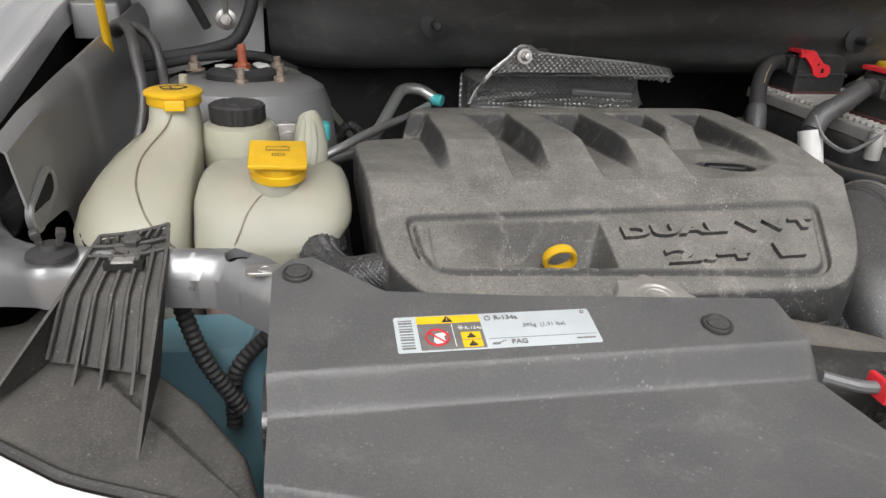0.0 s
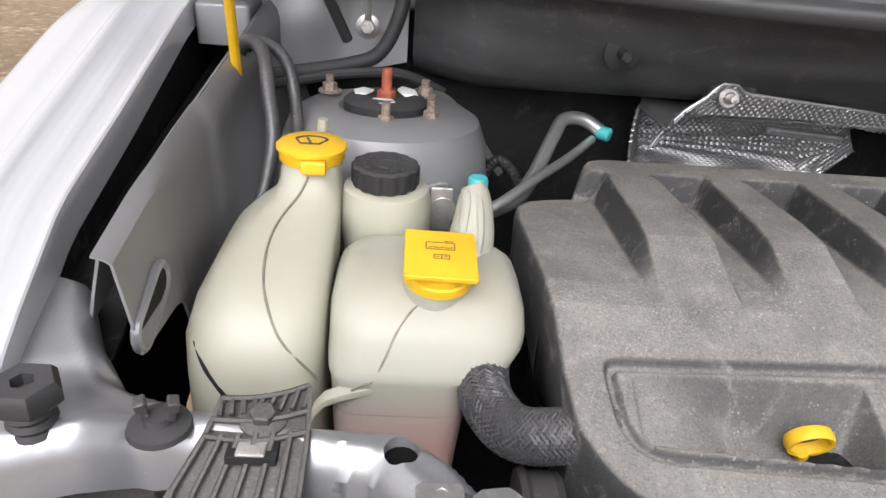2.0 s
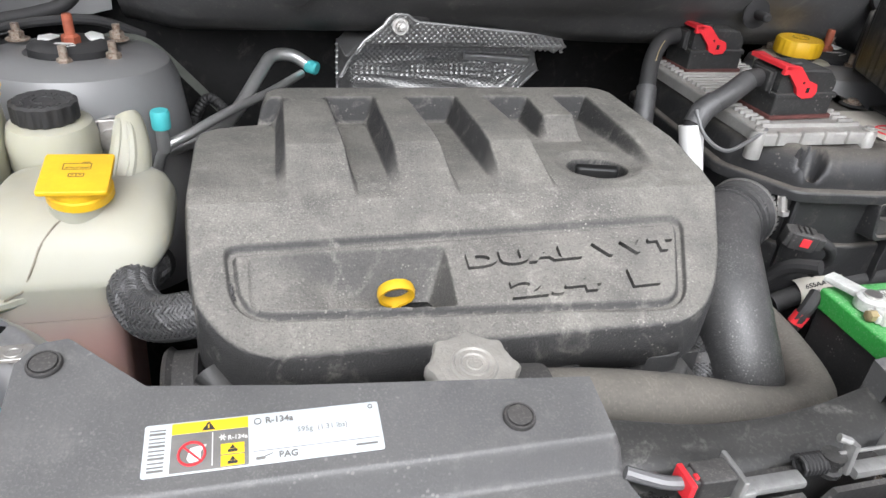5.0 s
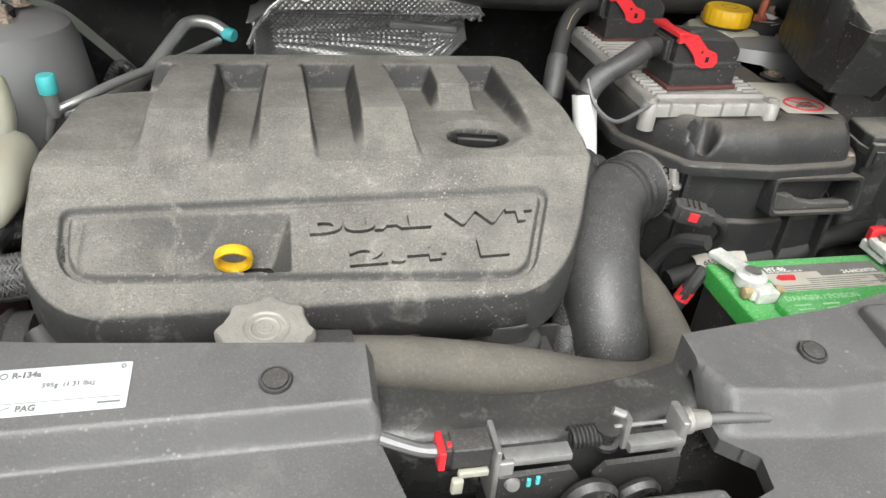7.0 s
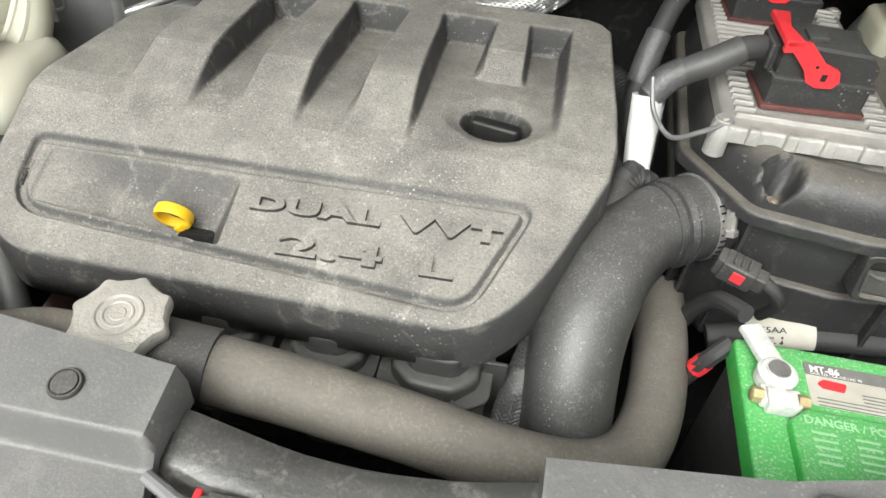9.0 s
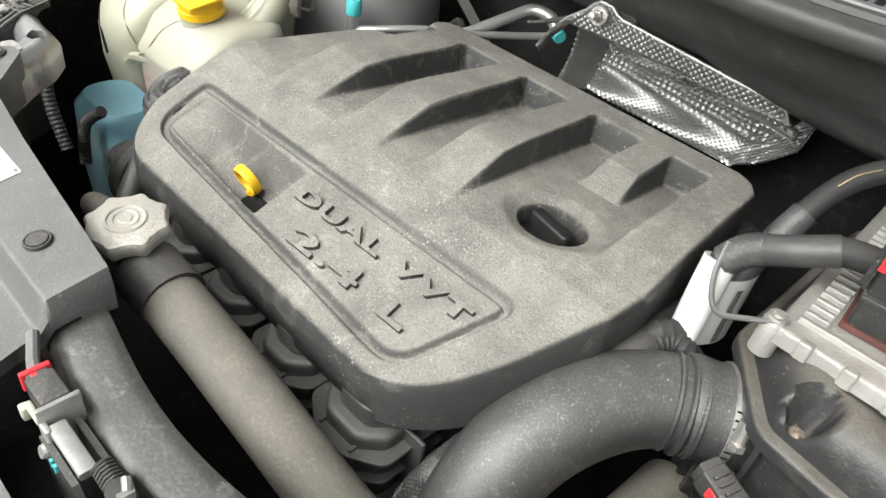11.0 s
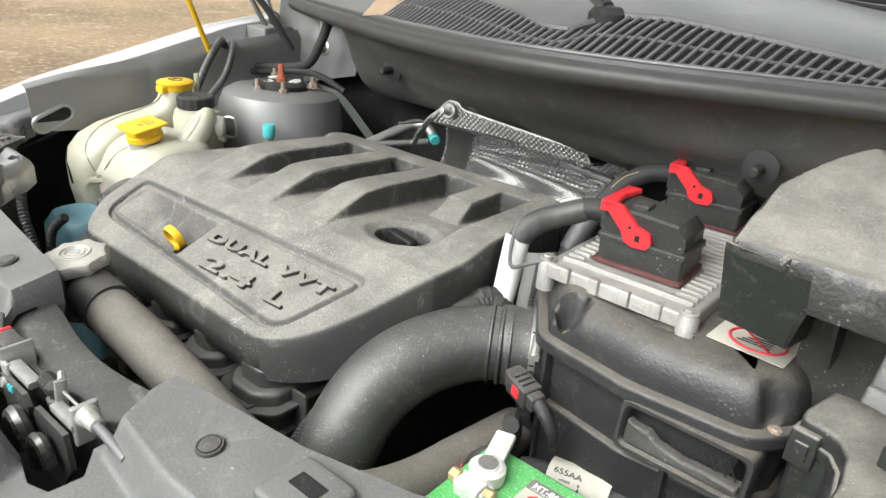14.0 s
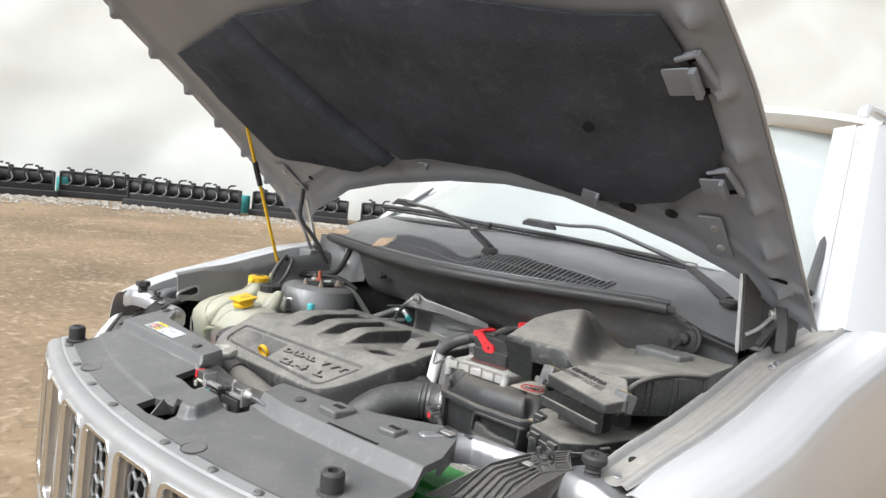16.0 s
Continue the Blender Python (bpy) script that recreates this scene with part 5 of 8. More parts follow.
def ecu_plug(y, z, x0=0.338):
    th = thing("wiring_connector", (x0 + 0.04, y, z), "black wiring connector with a red locking lever", "connector", "connectors on the control module")
    m = pose(x0 + 0.040, y, z, 0, 0, 3)
    part("socket", moved(join(box(-0.040, 0.040, -0.027, 0.027, 0, 0.024, 0.002, 0.003), box(-0.042, 0.042, -0.029, 0.029, 0.021, 0.026, 0.001, 0.003)), m), "plug", th)
    part("gasket", moved(box(-0.043, 0.043, -0.030, 0.030, -0.003, 0.001, 0.0005, 0.003), m), "gasket", th)
    sec = [(-0.040, 0.026), (0.039, 0.026), (0.039, 0.040), (0.029, 0.050), (-0.026, 0.053), (-0.040, 0.050)]
    rings = []
    for yy, k in ((-0.0245, 0.92), (-0.022, 1.0), (0.022, 1.0), (0.0245, 0.92)):
        rings.append([(x * (0.98 if k < 1 else 1), yy, 0.026 + (zz - 0.026) * k) for x, zz in rounded(sec, 0.004, 3)])
    shell = part("hood_shell", moved(skin(rings), m), "plug", th)
    part("cable_collar", moved(join(box(-0.047, -0.038, -0.016, 0.016, 0.026, 0.047, 0.002, 0.003), box(-0.044, -0.041, -0.018, 0.018, 0.024, 0.049, 0.001, 0.002)), m), "plug", shell)
    part("release_tab", moved(box(-0.020, -0.004, -0.012, 0.006, 0.052, 0.0555, 0.001, 0.002), m), "plug", shell)
    lev = [(-0.044, 0.047), (-0.035, 0.049), (-0.020, 0.034), (-0.016, 0.025), (-0.007, 0.021), (0.006, 0.022), (0.010, 0.028), (0.007, 0.037), (-0.005, 0.041), (-0.022, 0.057), (-0.040, 0.058)]
    lever = part("lever", moved(skin([[(x, yy, zz) for x, zz in rounded(lev, 0.003, 3)] for yy in (-0.0300, -0.0250)]), m), "red", th, "red plastic lever")
    part("lever_bridge", moved(slab([(-0.043, -0.0300), (-0.027, -0.0300), (-0.033, 0.0), (-0.027, 0.029), (-0.043, 0.029)], 0.0535, 0.058, 0.001, 0.002), m), "red", lever)
    part("pivot", moved(box(-0.006, -0.001, -0.0304, -0.028, 0.0275, 0.0335, 0.0003, 0.001), m), "dark", lever)
    part("dot", moved(lathe([(0.0015, 0), (0.0015, 0.0004), (0, 0.0004)], (-0.012, -0.0300, 0.039), (0, -1, 0), 10), m), "dark", lever)
    return th


ecu_plug(0.815, 1.153)
ecu_plug(0.982, 1.153, 0.330)


def harnesses():
    front = thing("wiring_harness", (0.26, 0.79, 1.1), "black wiring harness with a braided sleeve and grey tape", "wiring")
    line = [(0.336, 0.816, 1.188), (0.312, 0.806, 1.188), (0.286, 0.797, 1.175), (0.262, 0.797, 1.160), (0.2475, 0.790, 1.138), (0.2490, 0.780, 1.110), (0.2515, 0.767, 1.076), (0.258, 0.750, 1.04)]
    part("conduit", tube(line, 0.0105, 14, 8, ribs=0.0003, pitch=0.006), "rubber", front)
    part("braided_sleeve", tube(line[1:4], 0.0117, 16, 8, ribs=0.0003, pitch=0.003), "braid", front)
    part("tape_wrap", tube([(0.272, 0.797, 1.167), (0.259, 0.796, 1.157), (0.2485, 0.791, 1.142)], [0.0122, 0.0128, 0.0120], 14, 5, ribs=0.0005, pitch=0.004), "grey_tape", front, "wrinkled grey tape")
    back = thing("wiring_harness", (0.26, 0.93, 1.1), "black taped wiring harness with a worn yellow tracer", "wiring")
    line = [(0.328, 0.984, 1.190), (0.300, 0.972, 1.188), (0.276, 0.950, 1.170), (0.262, 0.925, 1.140), (0.252, 0.90, 1.10), (0.25, 0.86, 1.05)]
    part("conduit", tube(line, 0.0105, 14, 8, ribs=0.0003, pitch=0.006), "rubber", back)
    part("tape_wrap", tube([(0.262, 0.925, 1.140), (0.256, 0.910, 1.118), (0.2515, 0.897, 1.096)], [0.0122, 0.0130, 0.0124], 14, 5, ribs=0.0005, pitch=0.005), "grey_tape", back, "wrinkled grey tape")
    part("yellow_stripe", tube([(0.292, 0.957, 1.190), (0.280, 0.945, 1.182), (0.272, 0.935, 1.170)], 0.0006, 6, 4), "brass", back)
    th = thing("wire_tag", (0.25, 0.78, 1.08), "white paper tag wrapped round a wiring harness", "tag")
    part("sleeve", tube([(0.2465, 0.792, 1.142), (0.2485, 0.781, 1.112), (0.2515, 0.767, 1.076)], [0.0135, 0.0130, 0.0118], 18, 3), "label", th)
    m = frame_on((0.2600, 0.786, 1.096), (0.20, 0.95, -0.20), (-0.03, 0.25, 0.95))
    part("flap", moved(sheet(lambda u, v: (0.046 * u, -0.030 + 0.062 * v, 0.004 * math.sin(u * 3.0)), 8, 4, 0.0006), m), "label", th)
    part("barcode", moved(join(*[bar((0.012, -0.026 + 0.0016 * k, 0.0050), (0.021, -0.026 + 0.0016 * k, 0.0054), 0.0008, 0.0003) for k in range(32)]), m), "ink", th)


harnesses()


# ---- fuse box with battery access cover ----
def fuse_box():
    th = thing("fuse_box", (0.64, 0.78, 1.0), "dusty black plastic fuse box with a battery access cover", "fuse box")
    low = [(0.552, 0.722), (0.553, 0.708), (0.565, 0.706), (0.578, 0.700), (0.587, 0.684), (0.590, 0.655), (0.588, 0.630), (0.662, 0.604), (0.70, 0.650), (0.745, 0.80), (0.74, 0.94), (0.585, 0.96), (0.566, 0.78)]
    lower = part("lower_box", slab(low, 0.93, 1.126, 0.004, 0.006), "fuse", th)
    part("flange", slab(inset(low, -0.003), 1.104, 1.112, 0.002, 0.006), "fuse", lower)
    for x, y, a in ((0.560, 0.705, -8), (0.606, 0.623, -18), (0.648, 0.608, -18), (0.706, 0.665, 72), (0.726, 0.735, 74)):
        part("clip", moved(join(box(-0.010, 0.010, -0.006, 0.002, 1.092, 1.120, 0.002, 0.002), box(-0.005, 0.005, -0.008, -0.003, 1.098, 1.112, 0.001, 0.001)), pose(x, y, 0, 0, 0, a)), "fuse", lower)
    # main cover: a moulded height field with the tall hump over the relays
    plan = rounded([(0.478, 0.691), (0.545, 0.686), (0.620, 0.682), (0.700, 0.684), (0.722, 0.724), (0.765, 0.79), (0.785, 0.842), (0.785, 0.99), (0.64, 1.01), (0.532, 0.888), (0.484, 0.765)], 0.010, 4)
    nx, ny = 110, 110
    pts, fs, vs, remap = [], [], [], {}
    for i in range(nx + 1):
        for j in range(ny + 1):
            pts.append((0.468 + 0.325 * i / nx, 0.680 + 0.345 * j / ny))
    dist = [edge_distance(plan, *p) for p in pts]
    def height(x, y, d):
        t = max(0.0, min(1.0, (y - 0.70) / 0.165))
        crest = 1.246 + 0.043 * math.sin(t * 1.57) - 0.03 * step(0.88, 0.95, y)
        hump = 1 - step(0.600 - 0.078 * t, 0.640 - 0.046 * t, x)
        plate = 1.219 + 0.010 * step(0.60, 0.68, x)
        for g in (0.0, 0.016):
            plate += 0.003 * math.exp(-((y - 0.742 - g - 0.10 * (x - 0.6)) / 0.004) ** 2) * step(0.60, 0.62, x)
        z = plate + hump * max(0.0, crest - plate)
        r = 0.005
        return z - (r - math.sqrt(max(0.0, r * r - max(0.0, r - d) ** 2)))
    def at(k):
        if k not in remap:
            x, y = pts[k]
            d = dist[k]
            if d < 0.0016:
                e = 0.0004
                x, y = x - (d) * (edge_distance(plan, x + e, y) - d) / e, y - (d) * (edge_distance(plan, x, y + e) - d) / e
                d = 0.0
            remap[k] = len(vs)
            vs.append((x, y, height(x, y, d)))
        return remap[k]
    for i in range(nx):
        for j in range(ny):
            q = (i * (ny + 1) + j, (i + 1) * (ny + 1) + j, (i + 1) * (ny + 1) + j + 1, i * (ny + 1) + j + 1)
            if sum(dist[k] for k in q) > 0:
                fs.append(tuple(at(k) for k in q))
    count = collections.Counter()
    for q in fs:
        for a, b in zip(q, q[1:] + q[:1]):
            count[(min(a, b), max(a, b))] += 1
    under = {}
    for (a, b), n in list(count.items()):
        if n == 1:
            for k in (a, b):
                if k not in under:
                    x, y, z = vs[k]
                    under[k] = len(vs)
                    vs.append((x, y, z - 0.007 if y < 0.72 and x < 0.537 else min(z - 0.004, 1.212) if y < 0.71 and x < 0.71 else 1.176 if x < 0.55 else 1.165))
            fs.append((a, b, under[b], under[a]))
    part("cover", mesh_from(vs, fs, angle=45), "fuse", th)
    part("front_wall", skin([[Vector(a), Vector(b), Vector(b) + Vector((0.0, 0.004, 0)), Vector(a) + Vector((0.004, 0.004, 0))] for a, b in (((0.4782, 0.6905, 1.242), (0.5400, 0.6872, 1.238)), ((0.4782, 0.6915, 1.236), (0.5395, 0.6885, 1.222)), ((0.4784, 0.7040, 1.203), (0.5320, 0.7000, 1.195)), ((0.4786, 0.7150, 1.174), (0.5275, 0.7090, 1.171)))]), "fuse", th)
    part("side_wall", skin([[Vector(a), Vector(b), Vector(b) + Vector((0.003, 0, 0)), Vector(a) + Vector((0.003, 0, 0))] for a, b in (((0.4784, 0.6905, 1.242), (0.4790, 0.724, 1.242)), ((0.4786, 0.7150, 1.174), (0.4790, 0.724, 1.174)))]), "fuse", th)
    part("notch_wall", skin([[Vector(a), Vector(b), Vector(b) + Vector((0.003, 0, 0)), Vector(a) + Vector((0.003, 0, 0))] for a, b in (((0.5380, 0.6890, 1.221), (0.5380, 0.760, 1.221)), ((0.5265, 0.7110, 1.170), (0.5300, 0.760, 1.160)))]), "fuse", th)
    for x in (0.5540, 0.5900):
        part("inner_fin", skin([[(x, y0, z), (x + 0.003, y0, z), (x + 0.003, 0.762, z), (x, 0.762, z)] for y0, z in ((0.700, 1.216), (0.724, 1.160), (0.732, 1.156))]), "fuse", th)
    part("inner_wall", box(0.530, 0.70, 0.760, 0.765, 1.10, 1.216, 0.001, 0.002), "black", th)
    part("inner_wall", box(0.70, 0.78, 0.83, 0.84, 1.05, 1.215, 0.001, 0.002), "black", th)
    # access cover in front of it
    acc = [(0.603, 0.636), (0.732, 0.590), (0.752, 0.628), (0.716, 0.690), (0.628, 0.694)]
    access = part("access_cover", slab(acc, 1.196, 1.22, 0.004, 0.008, top=lambda x, y: 1.213 + 0.20 * (y - 0.62) + 0.02 * (x - 0.62)), "fuse", th, "sloped access cover with raised wording")
    part("lip", join(slab([(0.604, 0.622), (0.728, 0.578), (0.730, 0.584), (0.605, 0.628)], 1.168, 1.182, 0.002, 0.002), box(0.620, 0.70, 0.66, 0.69, 1.14, 1.178, 0.001, 0.002)), "fuse", access)
    m = frame_on((0.622, 0.668, 1.2240), (0.93, -0.31, -0.045), (0.3, 0.9, 0.20))
    part("raised_lettering", lettering("REMOVE FOR", 0.0125, m @ pose(0.006, 0.003, 0.0), 0.0012, bold=0.0002) , "black", access)
    part("raised_lettering", lettering("BATTERY ACCESS", 0.0125, m @ pose(-0.008, -0.012, -0.0016), 0.0012, bold=0.0002), "black", access)
    for x, y, z, a in ((0.602, 0.646, 1.196, -18), (0.738, 0.630, 1.196, -18)):
        clip = part("latch_clip", moved(join(box(-0.013, 0.013, -0.012, 0.014, 0.0, 0.028, 0.004, 0.004), box(-0.010, 0.010, -0.022, -0.011, -0.004, 0.006, 0.002, 0.003)), pose(x, y, z, -18, 0, a)), "panel", access)
        part("yellow_mark", moved(bar((0.0, -0.010, 0.0285), (0.002, 0.010, 0.0285), 0.0018, 0.0004), pose(x, y, z, -18, 0, a)), "yellow_label", clip)
    # arched wall towards the fender
    arch = [(0.712, 0.676, 1.170), (0.716, 0.690, 1.205), (0.728, 0.722, 1.224), (0.752, 0.775, 1.232), (0.785, 0.842, 1.229)]
    part("arch_rim", tube(arch, 0.0045, 8, 6), "fuse", th)
    part("rear_block", slab([(0.625, 0.90), (0.715, 0.895), (0.725, 0.94), (0.635, 0.95)], 1.20, 1.240, 0.006, 0.006), "panel", th)
    return th


fuse_box()


# ---- car body ----
def fender(side):
    s = side
    th = thing("fender", (XC + s * 0.8, 1.1, 0.8), "light silver painted front fender panel", "car fender", "front fenders")
    def edge(u):
        return 0.676 + (0.020 if s > 0 else 0.012) + 0.045 * u - 0.02 * max(0.0, 0.15 - u) / 0.15
    def height(y):
        return (0.010 if s > 0 else 0.0) + piecewise([(0.535, 1.118), (0.60, 1.142), (0.70, 1.166), (0.85, 1.193), (1.05, 1.234), (1.71, 1.30)], y)
    def along(rows, v):
        t = v * (len(rows) - 1)
        k = min(len(rows) - 2, int(t))
        return [rows[k][i] + (rows[k + 1][i] - rows[k][i]) * (t - k) for i in (0, 1)]
    # upright lip, dusty trough with a low bead, and a crest before the outer skin
    rows = [(-0.003, -0.030), (-0.002, -0.006), (-0.001, -0.001), (0.001, 0.0), (0.003, -0.002), (0.007, -0.012), (0.012, -0.0145), (0.020, -0.0145), (0.024, -0.0125), (0.029, -0.012), (0.033, -0.0135), (0.042, -0.0140), (0.048, -0.010), (0.053, -0.003), (0.057, -0.001), (0.061, -0.003), (0.064, -0.0085), (0.067, -0.0105)]
    def flange(u, v):
        y = 0.535 + 1.175 * u
        dx, dz = along(rows, v)
        if s < 0 and dx > 0:
            dz *= 0.3
        k = 0.85 + 0.15 * min(1.0, u * 4)
        return (XC + s * (edge(u) + dx * k), y, height(y) + dz * (1 - 0.6 * max(0.0, 0.03 - u) / 0.03))
    part("flange", sheet(flange, 44, 68, 0.0015), "gutter" if s > 0 else "paint", th, "dusty bolted inner flange" if s > 0 else "")
    outer = [(0.0665, -0.0105), (0.070, -0.0095), (0.074, -0.0075), (0.090, -0.009), (0.110, -0.015), (0.125, -0.023), (0.137, -0.034), (0.146, -0.048), (0.153, -0.068), (0.160, -0.10), (0.170, -0.15), (0.182, -0.22), (0.188, -0.30), (0.186, -0.38)]
    def skin_at(u, v):
        y = 0.535 + 1.175 * u
        dx, dz = along(outer, v)
        if s < 0:
            dz += 0.0073 * max(0.0, 1 - v * 6)
        k = 0.85 + 0.15 * min(1.0, u * 4)
        return (XC + s * (edge(u) + dx * k + 0.02 * u * min(1.0, v * 3)), y, height(y) + dz)
    part("outer_skin", sheet(skin_at, 44, 52, 0.0015), "paint", th)
    # Added dark sheet: hides the ground and holds the gap's shade in its colour.
    part("gap_shade_sheet", sheet(lambda u, v: (XC + s * (edge(u) + 0.012), 0.56 + 1.05 * u, height(0.56 + 1.05 * u) - 0.018 - 0.40 * v), 12, 4, 0.003), "dark", th, "dark sheet added for the shade inside the gap")
    if s > 0:
        part("hole", lathe([(0.0085, 0), (0.0085, 0.0008), (0, 0.0008)], (XC + edge(0.06) + 0.020, 0.605, height(0.605) - 0.0135), (0.1, -0.3, 1), 20), "dark", th)
        for y in (0.560, 1.045, 1.075):
            u = (y - 0.535) / 1.175
            part("bolt", bolt_head((XC + edge(u) + 0.026 + 0.016 * (y > 1.0), y, height(y) - 0.012), 0.0065, 0.005, (0, -0.2, 1)), "silver", th)
    return th


fender(-1)
fender(1)


def apron(side):
    s = side
    out = 0.045 * (s > 0)
    y0 = 0.630 if s < 0 else 0.86
    th = thing("inner_wing", (XC + s * 0.63, 0.9, 0.85), "grey painted inner wing sheet of the engine bay", "inner wing")
    def top(y):
        return piecewise([(0.605, 1.164), (0.63, 1.173), (0.69, 1.184), (0.775, 1.194), (0.97, 1.213), (1.28, 1.24)], y)
    def deep(y):
        return piecewise([(0.605, 0.062), (0.70, 0.088), (0.715, 0.10), (0.765, 0.30)], y)
    def fn(u, v):
        y = y0 + (1.285 - y0) * u
        swell = 0.030 * step(0.15, 0.5, v) * step(0.80, 0.95, y)
        crease = 0.004 * step(0.84, 0.845, y) * (1 - step(0.25, 0.4, v))
        return (XC + s * (0.632 + out + 0.010 * (1 - step(0, 0.05, v)) - 0.010 * v - swell - crease), y, top(y) - deep(y) * v)
    part("sheet", sheet(fn, 80, 30, 0.002), "apron", th)
    def slope(u, v):
        y = y0 + 0.015 + (1.28 - y0) * u
        return (XC + s * (0.642 + out + 0.016 * v), y, top(y) - 0.001 - 0.060 * v ** 1.2)
    part("outer_flange", sheet(slope, 30, 6, 0.002), "apron", th)
    if s > 0:
        return th
    m = frame_on((XC + s * (0.6235 + out), 0.661, 1.121), (0, 0.054, 0.020), (0, -0.020, 0.054))
    def oval(half, r, d):
        return [m @ Vector((r * math.cos(a) + half * (1 if math.cos(a) > 0 else -1), r * math.sin(a), d)) for a in (2 * math.pi * k / 28 for k in range(28))]
    ring = oval(0.019, 0.0125, 0)
    part("slot_flange", tube(ring + [ring[0]], 0.0035, 8, 1, smooth=False), "silver", th)
    # Slot and hole are near-black plates; the unlit inside is in their colour.
    part("slot", skin([oval(0.019, 0.0112, -0.0015), oval(0.019, 0.0112, 0.0015)]), "dark", th)
    part("hole", lathe([(0.007, -0.001), (0.007, 0.001), (0, 0.001)], (XC + s * (0.6275 + out), 0.749, 1.095), (-s, 0, 0), 20), "dark", th)
    # This dark sheet is painted shade for the gap between wing and fender.
    part("gutter", sheet(lambda u, v: (XC + s * (0.650 + out + 0.06 * v), 0.56 + 0.75 * u, piecewise([(0.56, 1.06), (0.70, 1.10), (1.31, 1.17)], 0.56 + 0.75 * u)), 10, 2, 0.003), "dark", th)
    return th


apron(-1)
apron(1)


def strut_tower(x):
    th = thing("strut_tower", (x, 1.0, 0.9), "grey painted suspension strut tower with a rusty stud", "strut tower")
    part("dome", lathe([(0.135, -0.25), (0.115, -0.08), (0.108, -0.03), (0.100, -0.010), (0.085, -0.001), (0.05, 0.0), (0.046, -0.004), (0, -0.004)], (x, 0.998, 1.158), (0, 0.06, 1), 48), "apron", th)
    part("mount_plate", lathe([(0.045, -0.004), (0.045, 0.006), (0.040, 0.010), (0.030, 0.013), (0.014, 0.009), (0, 0.009)], (x, 0.998, 1.158), (0, 0.06, 1), 36), "rubber", th)
    for a0 in (0.6, 2.9, 4.6):
        m = pose(x, 0.998, 1.1695, 3.4, 0, math.degrees(a0))
        part("paint_patch", moved(slab([(0.016, -0.010), (0.030, -0.016), (0.036, 0.0), (0.029, 0.015), (0.019, 0.009)], 0.0, 0.0022, 0.0008, 0.003), m), "white", th, "flaking white paint")
    part("stud", join(lathe([(0.0055, 0), (0.0055, 0.03), (0.0045, 0.032), (0, 0.032)], (x, 0.998, 1.166), n=14), lathe([(0.010, 0), (0.010, 0.009), (0.008, 0.011)], (x, 0.998, 1.165), n=6)), "copper", th)
    for dx, dy in ((-0.063, 0.034), (0.041, 0.038), (0.002, -0.052), (0.047, -0.032)):
        part("nut", join(bolt_head((x + dx, 0.998 + dy, 1.158 + 0.06 * dy), 0.008, 0.010), lathe([(0.0045, 0), (0.0045, 0.02), (0, 0.0205)], (x + dx, 0.998 + dy, 1.158), n=12)), "rusty", th)
    return th


strut_tower(-0.413)
strut_tower(0.578)


def firewall():
    th = thing("firewall", (XC, 1.12, 0.9), "black moulded firewall insulation panel", "firewall")
    def fn(u, v):
        x = -0.385 + 1.145 * u
        y = cowl_front(x)
        z = cowl_seal_z(x) - 0.008 - 0.135 * v
        ny = piecewise([(0, 0.018), (0.15, 0.05), (0.5, 0.085), (0.8, 0.125), (0.93, 0.16), (1.0, 0.20)], v)
        side = 0.05 * step(-0.30, -0.385, x)
        return (x, y + ny * (1.35 - 0.9 * min(1, abs(x - XC) / 0.5)) + side + 0.008 * noise.noise((x * 7, v * 4, 0)), z)
    part("pad", sheet(fn, 60, 24, 0.006), "firewall", th)
    g = Vector((0.672, 1.020, 1.250))
    grommet = part("grommet", lathe([(0.034, 0), (0.033, 0.006), (0.027, 0.008), (0.024, 0.004), (0.014, 0.006), (0.011, 0.016), (0.006, 0.018)], g, (0, -1, 0.15), 32), "rubber", th)
    part("grommet_cable", tube([g + Vector((0, -0.012, 0)), g + Vector((-0.004, -0.035, -0.012)), g + Vector((-0.025, -0.06, -0.045)), g + Vector((-0.06, -0.07, -0.055))], 0.004, 8), "rubber", grommet)
    for x, y in ((-0.166, 0.995), (0.418, 0.934)):
        part("stud", join(lathe([(0.019, 0), (0.019, 0.003), (0.012, 0.005)], (x, y + 0.03, 1.225), (0, -1, 0), 20), lathe([(0.006, 0), (0.006, 0.026), (0.004, 0.028), (0, 0.028)], (x, y + 0.03, 1.225), (0, -1, 0), 14)), "rubber", th)
    return th


firewall()

# Near-black sheets: shade under and behind the engine is put into their colour.
tagged(part("bay_floor_shade", sheet(lambda u, v: (XC - 0.72 + 1.44 * u, 0.46 + 0.85 * v, 0.72), 4, 4, 0.02), "dark"), "near-black sheet standing for the shade under the engine bay", "engine bay", kind="structure")
# Added sheet hiding the ground below the openings; its black stands for shade.
tagged(part("under_shade_sheet", sheet(lambda u, v: (XC - 0.50 + u, front_edge(XC - 0.50 + u) + 0.006 + (0.47 - front_edge(XC - 0.50 + u)) * v, 0.70), 30, 4, 0.01), "dark"), "near-black sheet added to hide the ground under the radiator", "engine bay", kind="structure")
tagged(part("bulkhead_shade", sheet(lambda u, v: (XC - 0.75 + 1.5 * u, 1.22, 1.22 - 0.5 * v), 4, 4, 0.02), "dark"), "near-black sheet standing for the shade behind the engine", "engine bay", kind="structure")


